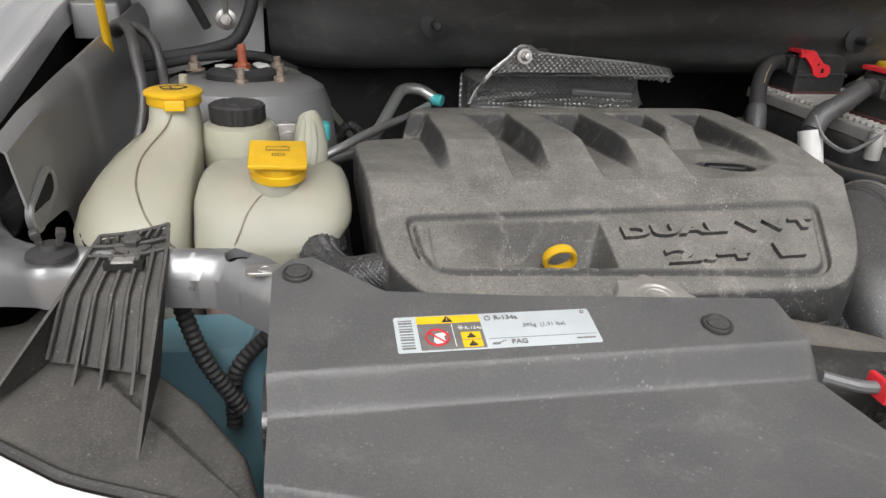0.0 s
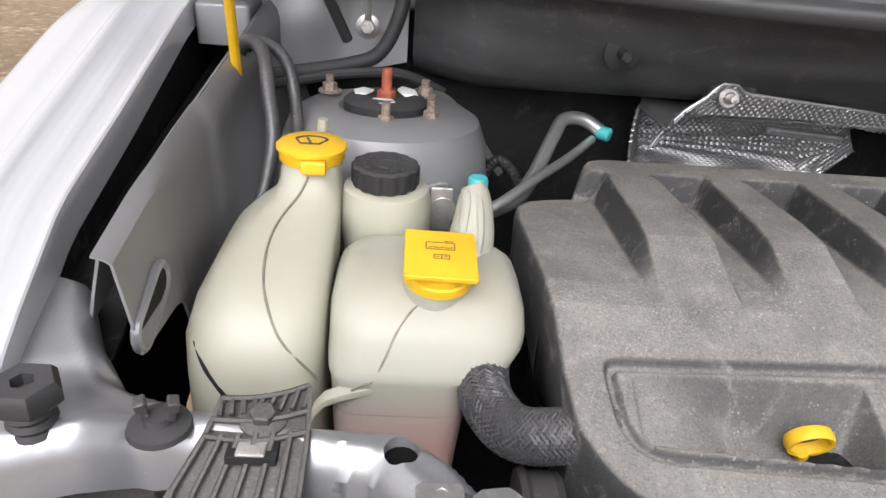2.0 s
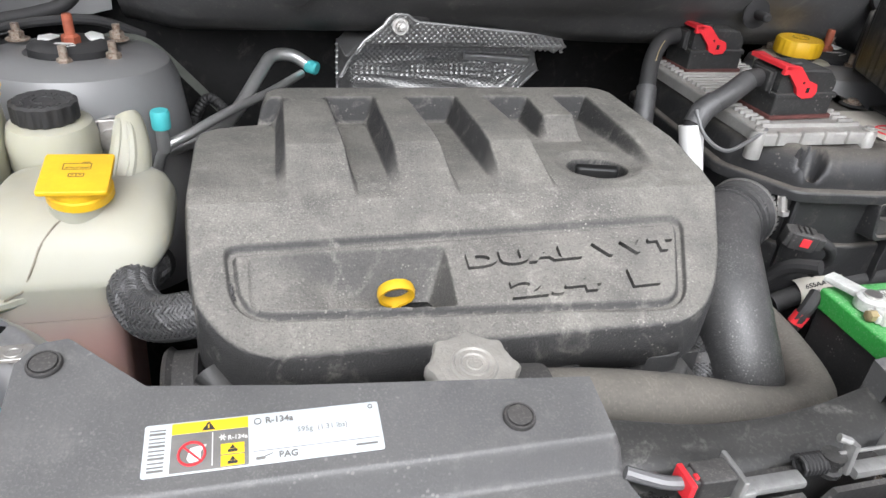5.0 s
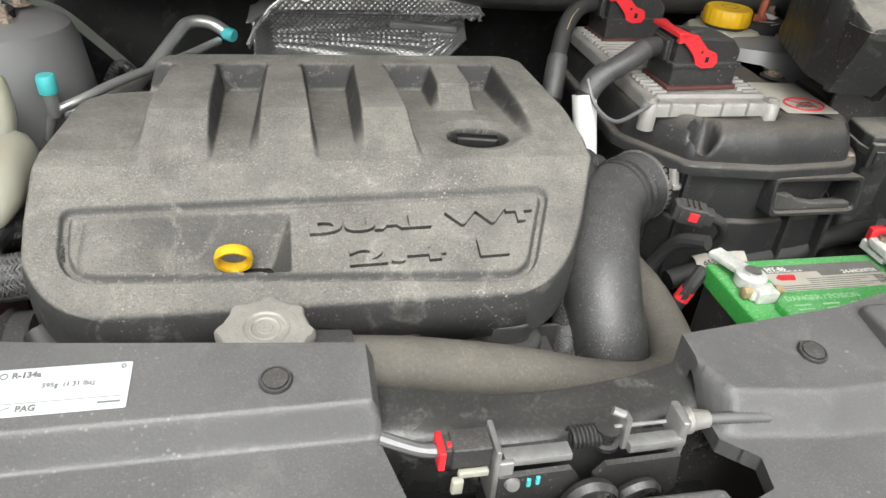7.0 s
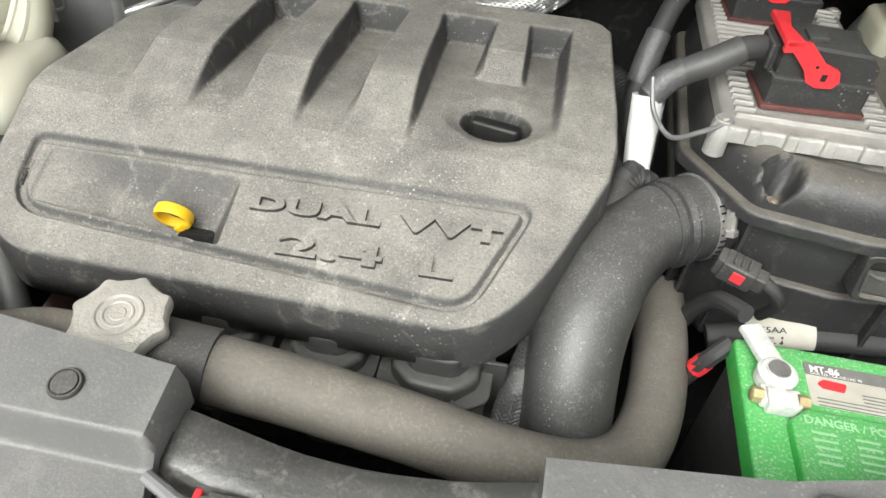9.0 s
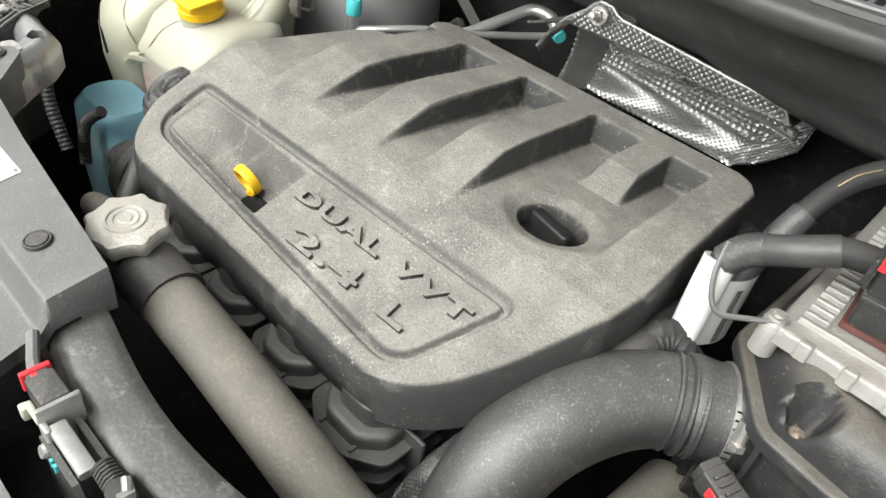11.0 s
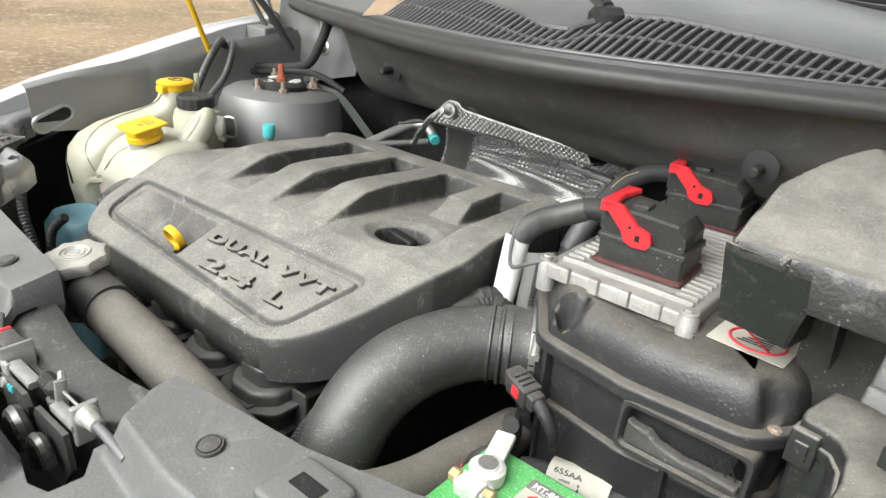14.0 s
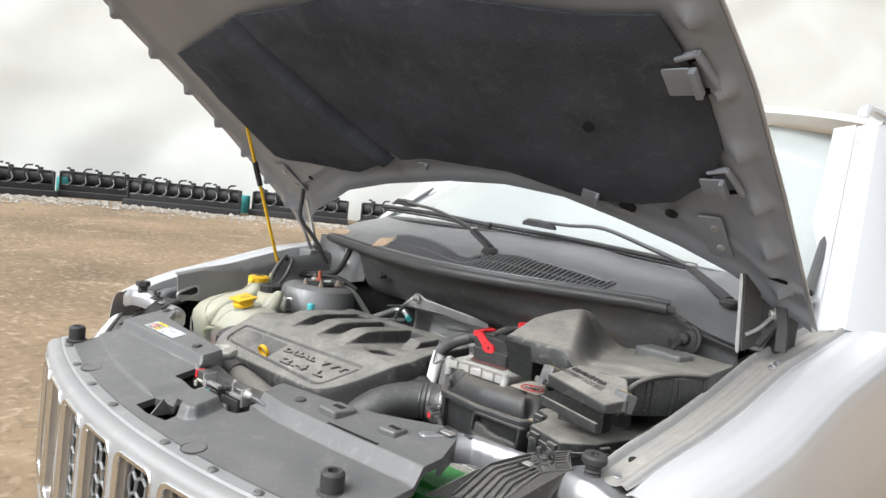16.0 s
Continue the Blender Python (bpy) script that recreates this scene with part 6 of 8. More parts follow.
def engine_block():
    th = thing("engine", (-0.03, 0.76, 0.75), "dark engine block and intake manifold under the cover", "engine")
    # Plain box in the shade colour fills the unseen depth under the cover.
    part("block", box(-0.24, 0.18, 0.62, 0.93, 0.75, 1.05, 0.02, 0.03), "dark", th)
    for x0, x1 in ((-0.175, -0.118), (-0.095, -0.034), (-0.008, 0.054), (0.075, 0.146)):
        xm, wide = (x0 + x1) / 2, x1 - x0
        def plan(o, front):
            return rounded([(x0 - o, 0.64), (x0 - o, front + 0.018), (x0 + wide * 0.25, front), (x1 - wide * 0.25, front), (x1 + o, front + 0.018), (x1 + o, 0.64)], [0, 0.014, 0.016, 0.016, 0.014, 0], 4)
        run = part("runner", join(slab(plan(0.0, 0.540), 0.90, 1.010, 0.006), slab(plan(-0.006, 0.552), 1.006, 1.030, 0.004)), "runner", th)
        for z, o in ((0.992, 0.010), (0.962, 0.007), (0.930, 0.010)):
            part("flange", slab(plan(o, 0.540 - o), z, z + 0.0035, 0.001), "runner", run)
        for dx in (-0.25, 0.25):
            part("fin", box(xm + dx * wide - 0.0016, xm + dx * wide + 0.0016, 0.535, 0.60, 0.935, 0.998, 0.0008, 0.001), "runner", run)
        part("side_web", box(x1 - 0.001, x1 + 0.020, 0.575, 0.5785, 0.94, 1.008, 0.0008, 0.001), "runner", run)
    part("lower_flange", box(-0.20, 0.17, 0.54, 0.60, 0.925, 0.935, 0.002, 0.004), "runner", th)
    return th


engine_block()


def heat_shield():
    th = thing("heat_shield", (0.04, 1.09, 1.08), "embossed shiny metal heat shield", "heat shield")
    def emboss(a, b):
        return 0.0015 * math.sin(a * 790) * math.sin(b * 790)
    def edge_z(x):
        return piecewise([(-0.115, 1.120), (-0.105, 1.140), (-0.085, 1.166), (-0.062, 1.184), (-0.050, 1.199), (-0.032, 1.199), (-0.02, 1.190), (0.08, 1.181), (0.170, 1.173), (0.182, 1.170), (0.188, 1.164), (0.190, 1.158)], x)
    def front(u, v):
        x = -0.115 + 0.305 * u
        zt = edge_z(x)
        zl = min(1.163, zt - 0.006 - 0.015 * step(0.0, 0.08, x)) + 0.011 * step(0.176, 0.190, x)
        z = zt + (zl - zt) * v
        return (x, 1.020 + 0.016 * u + 0.006 * v + emboss(x, z) * min(1, v * 8), z)
    part("flange", sheet(front, 230, 30, 0.003), "foil", th)
    part("flange_edge", tube([(x, 1.020 + 0.016 * (x + 0.115) / 0.305, edge_z(x)) for x in (-0.115 + 0.305 * k / 40 for k in range(41))], 0.0022, 8, 1, smooth=False), "foil", th)
    def wall(u, v):
        x = -0.112 + 0.305 * u
        curl = 0.05 * (1 - step(-0.112, -0.080, x)) ** 2
        low = piecewise([(-0.112, 1.050), (0.13, 1.045), (0.165, 1.068), (0.193, 1.098)], x)
        top = 1.160
        t = max(0.0, (v - 0.25) / 0.75)
        z = top - 0.012 * min(1.0, v / 0.25) + (low - top + 0.012) * t
        y = 1.036 + 0.112 * step(0, 0.25, v) + 0.012 * math.sin(t * 2.2) - 0.035 * t * t - curl
        return (x, y + emboss(x, z + y), z)
    part("wall", sheet(wall, 230, 110, 0.003), "foil", th)
    m = frame_on((0.082, 1.150, 1.112), (0.105, -0.014, -0.003), (0, 0.1, 1))
    part("pressed_ridge", moved(box(0, 0.100, -0.0055, 0.0055, -0.002, 0.007, 0.004, 0.004), m), "ridge", th, "bright pressed stiffening ridge")
    for k in range(3):
        part("stamped_number", moved(join(*[box(-0.066 + 0.013 * k, -0.062 + 0.013 * k, -0.030 + 0.0045 * j, -0.027 + 0.0045 * j, -0.001, 0.0016, 0.0003, 0.0005) for j in range(7)]), m), "ridge", th)
    part("bolt", join(bolt_head((-0.041, 1.017, 1.186), 0.007, 0.006, (0, -1, 0.2)), lathe([(0.0045, 0), (0.0045, 0.016), (0, 0.0165)], (-0.041, 1.015, 1.186), (0, -1, 0.2), 12)), "zinc", th)
    part("support_tab", slab([(-0.062, 1.03), (0.0, 1.03), (0.006, 1.06), (-0.05, 1.07)], 1.165, 1.206, 0.006, 0.012), "black", th)
    return th


heat_shield()


# ---- hood ----
def hood_point(x, s, lift=0.0):
    """A place on the raised hood: x across, s metres up from the rear edge line."""
    d = Vector((0, -0.815, 0.579))
    nrm = Vector((0, 0.579, 0.815))
    return Vector((x, 1.20, 1.298)) + d * s + nrm * lift


def hood():
    th = thing("hood", (XC, 1.19, 1.30), "raised silver hood with a black felt lining", "car hood")
    def rear(x):
        return piecewise([(-0.80, -0.03), (-0.70, 0.04), (-0.574, 0.12), (-0.45, 0.18), (-0.308, 0.256), (-0.11, 0.312), (0.125, 0.355), (0.29, 0.366), (0.426, 0.345), (0.534, 0.29), (0.635, 0.23), (0.72, 0.16), (0.80, 0.06), (0.857, -0.03)], x)
    def left(s):
        return piecewise([(-0.03, -0.800), (0.19, -0.752), (0.45, -0.702), (0.66, -0.680), (0.95, -0.670), (1.10, -0.60)], s)
    def right(s):
        return piecewise([(-0.03, 0.857), (0.40, 0.853), (0.65, 0.846), (0.80, 0.829), (0.95, 0.80), (1.10, 0.73)], s)
    def place(u, v, lift, trim=0.0):
        x = XC
        s = v
        for _ in range(4):
            a, b = left(s) + trim, right(s) - trim
            x = a + (b - a) * u
            s0 = rear(x) + trim
            s1 = 1.08 - 0.13 * abs(2 * u - 1) ** 3 - trim
            s = s0 + (s1 - s0) * v
        return x, s, lift
    def outer(u, v):
        x, s, _ = place(u, v, 0)
        return hood_point(x, s, 0.030 - 0.024 * abs(2 * u - 1) ** 6 + 0.02 * math.sin(v * math.pi) * (1 - abs(2 * u - 1) ** 4))
    part("skin", sheet(outer, 60, 34, 0.002), "paint", th)
    def inner(u, v):
        x, s, _ = place(u, v, 0, 0.006)
        e = abs(2 * u - 1)
        bead = 0.012 * (1 - step(0.0, 0.045, abs(e - 0.93))) + 0.012 * (1 - step(0.02, 0.07, v)) + 0.006 * (1 - step(0.0, 0.03, abs(v - 0.13)))
        dimple = 0.026 * math.exp(-((s * 7.7 - round(s * 7.7)) / 0.14) ** 2) * math.exp(-((e - 0.955) / 0.016) ** 2)
        return hood_point(x, s, 0.004 - bead * 0.8 - dimple)
    part("frame", sheet(inner, 170, 90, 0.002), "hood_inner", th)
    def lining(u, v):
        x = -0.520 + 1.302 * u
        s0 = piecewise([(-0.52, 0.50), (-0.512, 0.395), (-0.49, 0.385), (-0.35, 0.366), (-0.18, 0.360), (0.0, 0.425), (0.11, 0.442), (0.22, 0.425), (0.317, 0.415), (0.508, 0.364), (0.60, 0.362), (0.671, 0.382), (0.748, 0.451), (0.783, 0.53)], x)
        s1 = piecewise([(-0.52, 0.774), (-0.40, 0.80), (-0.16, 0.859), (0.18, 0.876), (0.45, 0.84), (0.65, 0.795), (0.749, 0.787), (0.770, 0.71), (0.783, 0.62)], x)
        s = s0 + (s1 - s0) * v
        puff = 0.009 * math.sin(min(1, u * 9, (1 - u) * 9) * math.pi / 2) * math.sin(min(1, v * 6, (1 - v) * 6) * math.pi / 2)
        c = x + 0.10 + 0.42 * (s - 0.65)
        crease = 0.020 * math.exp(-(c / 0.014) ** 2) - 0.014 * math.exp(-((c + 0.045) / 0.028) ** 2) + 0.010 * noise.noise((x * 5, s * 5, 0)) + 0.002 * noise.noise((x * 22, s * 22, 4))
        return hood_point(x, s, -0.009 - puff + crease)
    part("lining", sheet(lining, 150, 60, 0.004), "pad", th, "black felt sound lining")
    tag = frame_on(hood_point(0.548, 0.338, -0.012), (1, 0.02, 0), (0, -0.815, 0.579)) @ pose(0, 0, 0, 0, 0, -24)
    part("label_strip", moved(box(-0.028, 0.028, -0.007, 0.007, -0.001, 0.0, 0.0003, 0.001), tag), "apron", th, "worn pale label strip")
    for x, s, w, l, a, bracket in ((0.759, 0.679, 0.052, 0.050, 6, 1), (0.755, 0.446, 0.042, 0.040, 6, 1), (0.505, 0.385, 0.034, 0.034, -24, 0), (0.098, 0.430, 0.03, 0.012, 0, 0)):
        m = frame_on(hood_point(x, s, -0.019), (1, 0.06, -0.04), (0, -0.815, 0.579)) @ pose(0, 0, 0, 0, 0, a)
        clip = part("clip", moved(join(box(-w / 2, w * 0.32, -l / 2, l / 2, -0.0015, 0.0015, 0.0005, 0.004), box(w * 0.30, w / 2, -l / 2, l / 2, -0.0015, 0.011, 0.0008, 0.002)), m), "hood_inner", th, "grey metal retaining clip")
        if bracket:
            frame_m = frame_on(hood_point(x + w * 0.50, s + 0.004, -0.009), (1, 0, 0), (0, -0.815, 0.579)) @ pose(0, 0, 0, 0, 0, 14)
            part("bracket", moved(join(box(0.008, 0.016, -l * 0.80, l * 0.80, -0.002, 0.008, 0.002, 0.002), box(-0.022, 0.012, l * 0.70, l * 0.84, -0.002, 0.008, 0.002, 0.002)), frame_m), "hood_inner", clip)
            for end in (-0.62, 0.60):
                part("slot", moved(box(-0.018, 0.008, l * end - 0.005, l * end + 0.005, -0.001, 0.001, 0.0003, 0.002), frame_m), "void", clip)
    # Holes and slots here are black pieces laid on, coloured for their unlit depth.
    for x, s, r in ((0.566, 0.346, 0.017), (0.651, 0.340, 0.012), (0.574, 0.580, 0.010), (-0.44, 0.30, 0.008)):
        part("hole", lathe([(r, 0.0), (r, 0.0025), (0, 0.0025)], hood_point(x, s, -0.006 if s < 0.5 else -0.022), (0, -0.579, -0.815), 22), "dark", th)
    slot_m = frame_on(hood_point(0.812, 0.168, -0.007), (1, 0, 0), (0, -0.815, 0.579)) @ pose(0, 0, 0, 0, 0, -22)
    part("drain_slot", moved(box(-0.017, 0.017, -0.004, 0.004, -0.002, 0.001, 0.0005, 0.0038), slot_m), "void", th)
    plate = frame_on(hood_point(0.718, 0.280, -0.006), (1, 0, 0), (0, -0.815, 0.579))
    part("hinge_plate", moved(box(-0.022, 0.022, -0.06, 0.06, -0.004, 0.0, 0.001, 0.006), plate), "hood_inner", th)
    for k in (-0.03, 0.03):
        part("bolt", bolt_head(plate @ Vector((0.005, k, -0.004)), 0.008, 0.008, (0, -0.579, -0.815)), "zinc", th)
    plate = frame_on(hood_point(-0.56, 0.28, -0.004), (1, 0, 0), (0, -0.815, 0.579))
    part("hinge_plate", moved(box(-0.03, 0.03, -0.06, 0.06, -0.004, 0.0, 0.001, 0.006), plate), "hood_inner", th)
    for k in (-0.03, 0.03):
        part("bolt", bolt_head(plate @ Vector((0.005, k, -0.004)), 0.008, 0.008, (0, -0.579, -0.815)), "zinc", th)
    return th


hood()


def hood_prop():
    th = thing("hood_prop", (-0.556, 0.955, 1.18), "yellow steel hood prop rod with a black grip", "prop rod")
    a, b = Vector((-0.556, 0.955, 1.185)), Vector((-0.530, 0.785, 1.590))
    part("rod", tube([a, a.lerp(b, 0.5), b, b + Vector((0.0, 0.0, 0.015)), b + Vector((-0.012, -0.005, 0.022)), b + Vector((-0.03, -0.008, 0.02))], 0.0048, 10, 6), "yellow", th)
    part("grip", tube([a.lerp(b, 0.60), a.lerp(b, 0.76)], 0.008, 12, 4), "rubber", th)


hood_prop()


# ---- cowl, wipers, windshield ----
def cowl_place(x, d, lift=0.0):
    """A place on the cowl, d metres behind its seal."""
    rise = piecewise([(0, 0.0), (0.03, 0.013), (0.07, 0.034), (0.10, 0.045), (0.16, 0.056), (0.32, 0.082), (0.5, 0.10)], d)
    fall = piecewise([(0.37, 1.0), (0.60, 0.62), (0.70, 0.90), (0.82, 0.90)], x)
    return Vector((x, cowl_front(x) + d, cowl_seal_z(x) + rise * fall + lift))


def cowl():
    th = thing("windshield_cowl", (XC, 1.0, 1.3), "grey plastic windshield cowl panel with louvred vents", "cowl")
    def back(x):
        return 1.19 + 0.22 * (abs(x - XC) / 0.65) ** 2 - cowl_front(x)
    part("panel", sheet(lambda u, v: cowl_place(-0.58 + 1.38 * u, back(-0.58 + 1.38 * u) * v), 80, 24, 0.003), "cowl", th)
    seal = [(x, cowl_front(x) - 0.004, cowl_seal_z(x) - 0.002) for x in (-0.56 + 1.203 * k / 30 for k in range(31))]
    part("seal", tube(seal, 0.012, 12, 3), "seal", th)
    part("worn_tip", tube([Vector(seal[-1]) + Vector((0.0, 0.002, 0.0)), Vector(seal[-1]) + Vector((0.014, 0.006, -0.004))], [0.0105, 0.007], 10, 2), "bracket", th, "frayed pale end of the seal")
    part("seal_lip", tube([(x, y + 0.016, z + 0.010) for x, y, z in seal], 0.006, 8, 3), "seal", th)
    def reach(x):
        return piecewise([(-0.15, 0.062), (-0.10, 0.080), (0.0, 0.078), (0.10, 0.060), (0.165, 0.036), (0.20, 0.036), (0.225, 0.075), (0.28, 0.082), (0.36, 0.062), (0.505, 0.036)], x)
    # Near-black strip just above the panel stands for the shade under the louvres.
    part("vent_shade_strip", sheet(lambda u, v: cowl_place(-0.15 + 0.655 * u, 0.022 + (reach(-0.15 + 0.655 * u)) * v, 0.0015), 60, 6, 0.001), "dark", th)
    for k in range(61):
        x = -0.15 + 0.655 * k / 60
        r = reach(x)
        line = [cowl_place(x + 0.012 * t, 0.020 + (r + 0.004) * t, 0.003) for t in (0, 0.25, 0.5, 0.75, 1.0)]
        part("louvre", tube(line, 0.0024, 6, 1, smooth=False), "cowl", th)
    for lim in (0.0, 1.0):
        line = [cowl_place(x, 0.020 + (reach(x) + 0.004) * lim, 0.003) for x in (-0.155 + 0.665 * k / 40 for k in range(41))]
        part("vent_edge", tube(line, 0.0045, 8, 1, smooth=False), "cowl", th)
    line = [cowl_place(x, 0.020 + reach(x) * 0.5, 0.002) for x in (-0.155 + 0.665 * k / 40 for k in range(41))]
    part("vent_edge", tube(line, 0.0022, 6, 1, smooth=False), "cowl", th)
    return th


cowl()


def tape_piece(o, w, l, turn, tilt):
    m = frame_on(o, (1, 0.05, -0.04), (0, 1, 0.45)) @ pose(0, 0, 0, tilt, 0, turn)
    return slab([(-w / 2, -l / 2), (w * 0.45, -l * 0.45), (w / 2, l * 0.1), (w * 0.38, l / 2), (-w * 0.42, l * 0.42)], 0, 0.0012, 0.0003, m=m)


solo("masking_tape", tape_piece(cowl_place(-0.145, 0.045, 0.005), 0.075, 0.05, 20, 2), "tape", "torn piece of tan masking tape on the cowl", "tape")
solo("masking_tape", tape_piece(cowl_place(-0.50, 0.02, 0.012), 0.06, 0.03, 10, 6), "tape", "torn piece of tan masking tape on the seal", "tape")


def wiper(pivot, knee, bend, head, blade_a, blade_b):
    """A pivot cap, a thick pressed arm to the knee, a flat strip over the bend to the head, and the blade under it."""
    th = thing("wiper", pivot, "black windshield wiper arm with its blade", "wiper", "wipers on the windshield")
    pivot, knee, bend, head, blade_a, blade_b = (Vector(p) for p in (pivot, knee, bend, head, blade_a, blade_b))
    along = (blade_b - blade_a).normalized()
    part("pivot_cap", lathe([(0.021, 0), (0.021, 0.010), (0.015, 0.017), (0, 0.019)], pivot - Vector((0, 0, 0.006)), n=20), "rubber", th)
    arm = part("arm_root", skin([[p + Vector((0, 0, 0.006)) + (knee - pivot).normalized().cross(Vector((0, 0, 1))).normalized() * a * w + Vector((0, 0, h * k)) for a, k in ((-1, 0), (-0.8, 0.8), (-0.4, 1), (0.4, 1), (0.8, 0.8), (1, 0))] for p, w, h in ((pivot, 0.015, 0.010), (pivot.lerp(knee, 0.25), 0.014, 0.012), (pivot.lerp(knee, 0.9), 0.012, 0.012), (knee, 0.010, 0.010))]), "rubber", th)
    part("spring_clip", bar(pivot.lerp(knee, 0.88) + Vector((0, 0, 0.019)), pivot.lerp(knee, 0.98) + Vector((0, 0, 0.018)), 0.022, 0.003, 0.001), "zinc", arm)
    part("arm_strip", tube([knee + Vector((0, 0, 0.012)), knee.lerp(bend, 0.5) + Vector((0, 0, 0.008)), bend, bend.lerp(head, 0.5), head + Vector((0, 0, 0.004))], [0.0060, 0.0052, 0.0046, 0.0042, 0.004], 8, 4), "seal", th)
    part("blade_holder", skin([[head + along * a + Vector((0, dy * k, -0.010 + dz * k)) for dy, dz in ((-0.012, 0), (-0.010, 0.014), (0, 0.019), (0.010, 0.014), (0.012, 0))] for a, k in ((-0.045, 0.5), (-0.034, 0.9), (0.0, 1.0), (0.034, 0.9), (0.045, 0.5))]), "rubber", th)
    part("blade", tube([blade_a, blade_a.lerp(blade_b, 0.5) + Vector((0, 0, 0.004)), blade_b], 0.0065, 8, 6), "rubber", th)
    part("rubber_edge", tube([blade_a - Vector((0, 0, 0.010)), blade_a.lerp(blade_b, 0.5) - Vector((0, 0, 0.006)), blade_b - Vector((0, 0, 0.010))], 0.003, 6, 6), "rubber", th)
    return th


wiper((0.218, 0.966, 1.350), (0.160, 0.965, 1.384), (-0.05, 1.055, 1.424), (-0.23, 1.135, 1.428), (-0.38, 1.200, 1.402), (0.06, 1.165, 1.398))
wiper((0.705, 1.14, 1.318), (0.595, 1.185, 1.366), (0.396, 1.150, 1.434), (0.22, 1.152, 1.424), (0.04, 1.175, 1.400), (0.60, 1.215, 1.378))


def windshield():
    th = thing("windshield", (XC, 1.3, 1.36), "clear raked windshield glass in a dark frame", "windshield")
    def fn(u, v):
        t = 2 * u - 1
        x = XC + t * (0.70 - 0.10 * v)
        return (x, 1.21 + 0.25 * t * t + (0.86 - 0.12 * t * t) * v, 1.375 - 0.035 * t * t + 0.44 * v)
    part("pane", sheet(fn, 30, 10, 0.004), "window", th)
    edge = [Vector(fn(k / 30, 0.0)) + Vector((0, -0.004, 0.002)) for k in range(31)]
    part("lower_trim", tube(edge, 0.010, 8, 1, smooth=False), "seal", th)
    for u in (0, 1):
        part("side_trim", tube([Vector(fn(u, k / 8)) for k in range(9)], 0.012, 8, 1, smooth=False), "seal", th)
    return th


windshield()


def cabin():
    th = thing("car_cabin", (XC, 2.3, 0.9), "light silver car roof and windshield pillars", "car body")
    for s in (-1, 1):
        base, top = Vector((XC + s * 0.735, 1.47, 1.30)), Vector((XC + s * 0.62, 2.10, 1.80))
        part("pillar", skin([[p + Vector((s * dx, dy, dz)) for dx, dy, dz in ((-0.005, -0.015, 0.004), (0.050, 0.0, 0.018), (0.115, 0.07, 0.005), (0.13, 0.13, -0.02), (-0.02, 0.09, -0.02))] for p in (base - (top - base) * 0.08, base, base.lerp(top, 0.5), top)]), "paint", th)
        part("pillar_trim", skin([[p + Vector((s * dx, dy, dz)) for dx, dy, dz in ((-0.062, -0.026, -0.004), (-0.004, -0.018, 0.010), (-0.004, 0.03, -0.01), (-0.062, 0.03, -0.016))] for p in (base - (top - base) * 0.1, base, base.lerp(top, 0.5), top)]), "pillar_grey", th, "grey pillar trim strip")
        part("roof_rail", tube([(XC + s * 0.60, 2.22, 1.845), (XC + s * 0.60, 2.28, 1.885), (XC + s * 0.60, 2.6, 1.90), (XC + s * 0.60, 3.1, 1.89)], 0.018, 10), "paint", th)
        part("door", sheet(lambda u, v, s=s: (XC + s * (0.80 + 0.07 * math.sin(v * 2.6)), 1.62 + 1.0 * u, 1.22 - 0.75 * v), 10, 10, 0.01), "paint", th)
        part("side_window", sheet(lambda u, v, s=s: (XC + s * (0.78 - 0.14 * v), 1.66 + 0.35 * v + (0.9 - 0.35 * v) * u, 1.235 + 0.52 * v), 6, 6, 0.006), "glass", th)
    part("roof", sheet(lambda u, v: (XC + (u - 0.5) * 1.36, 2.10 + 1.25 * v + 0.06 * (1 - (2 * u - 1) ** 2) * -1, 1.825 + 0.035 * (1 - (2 * u - 1) ** 4) + 0.02 * math.sin(v * 3.1)), 20, 10, 0.02), "paint", th)
    part("dashboard", box(XC - 0.66, XC + 0.66, 1.50, 1.95, 0.95, 1.20, 0.04, 0.08), "cowl", th)
    return th


cabin()


def door_mirror():
    th = thing("door_mirror", (0.98, 1.72, 1.30), "black and silver door mirror", "mirror")
    part("shell", slab([(0.90, 1.66), (1.06, 1.68), (1.07, 1.75), (0.90, 1.74)], 1.27, 1.42, 0.03, 0.02), "paint", th)
    part("foot", bar((0.86, 1.69, 1.285), (0.95, 1.70, 1.30), 0.05, 0.03, 0.006), "black", th)


door_mirror()


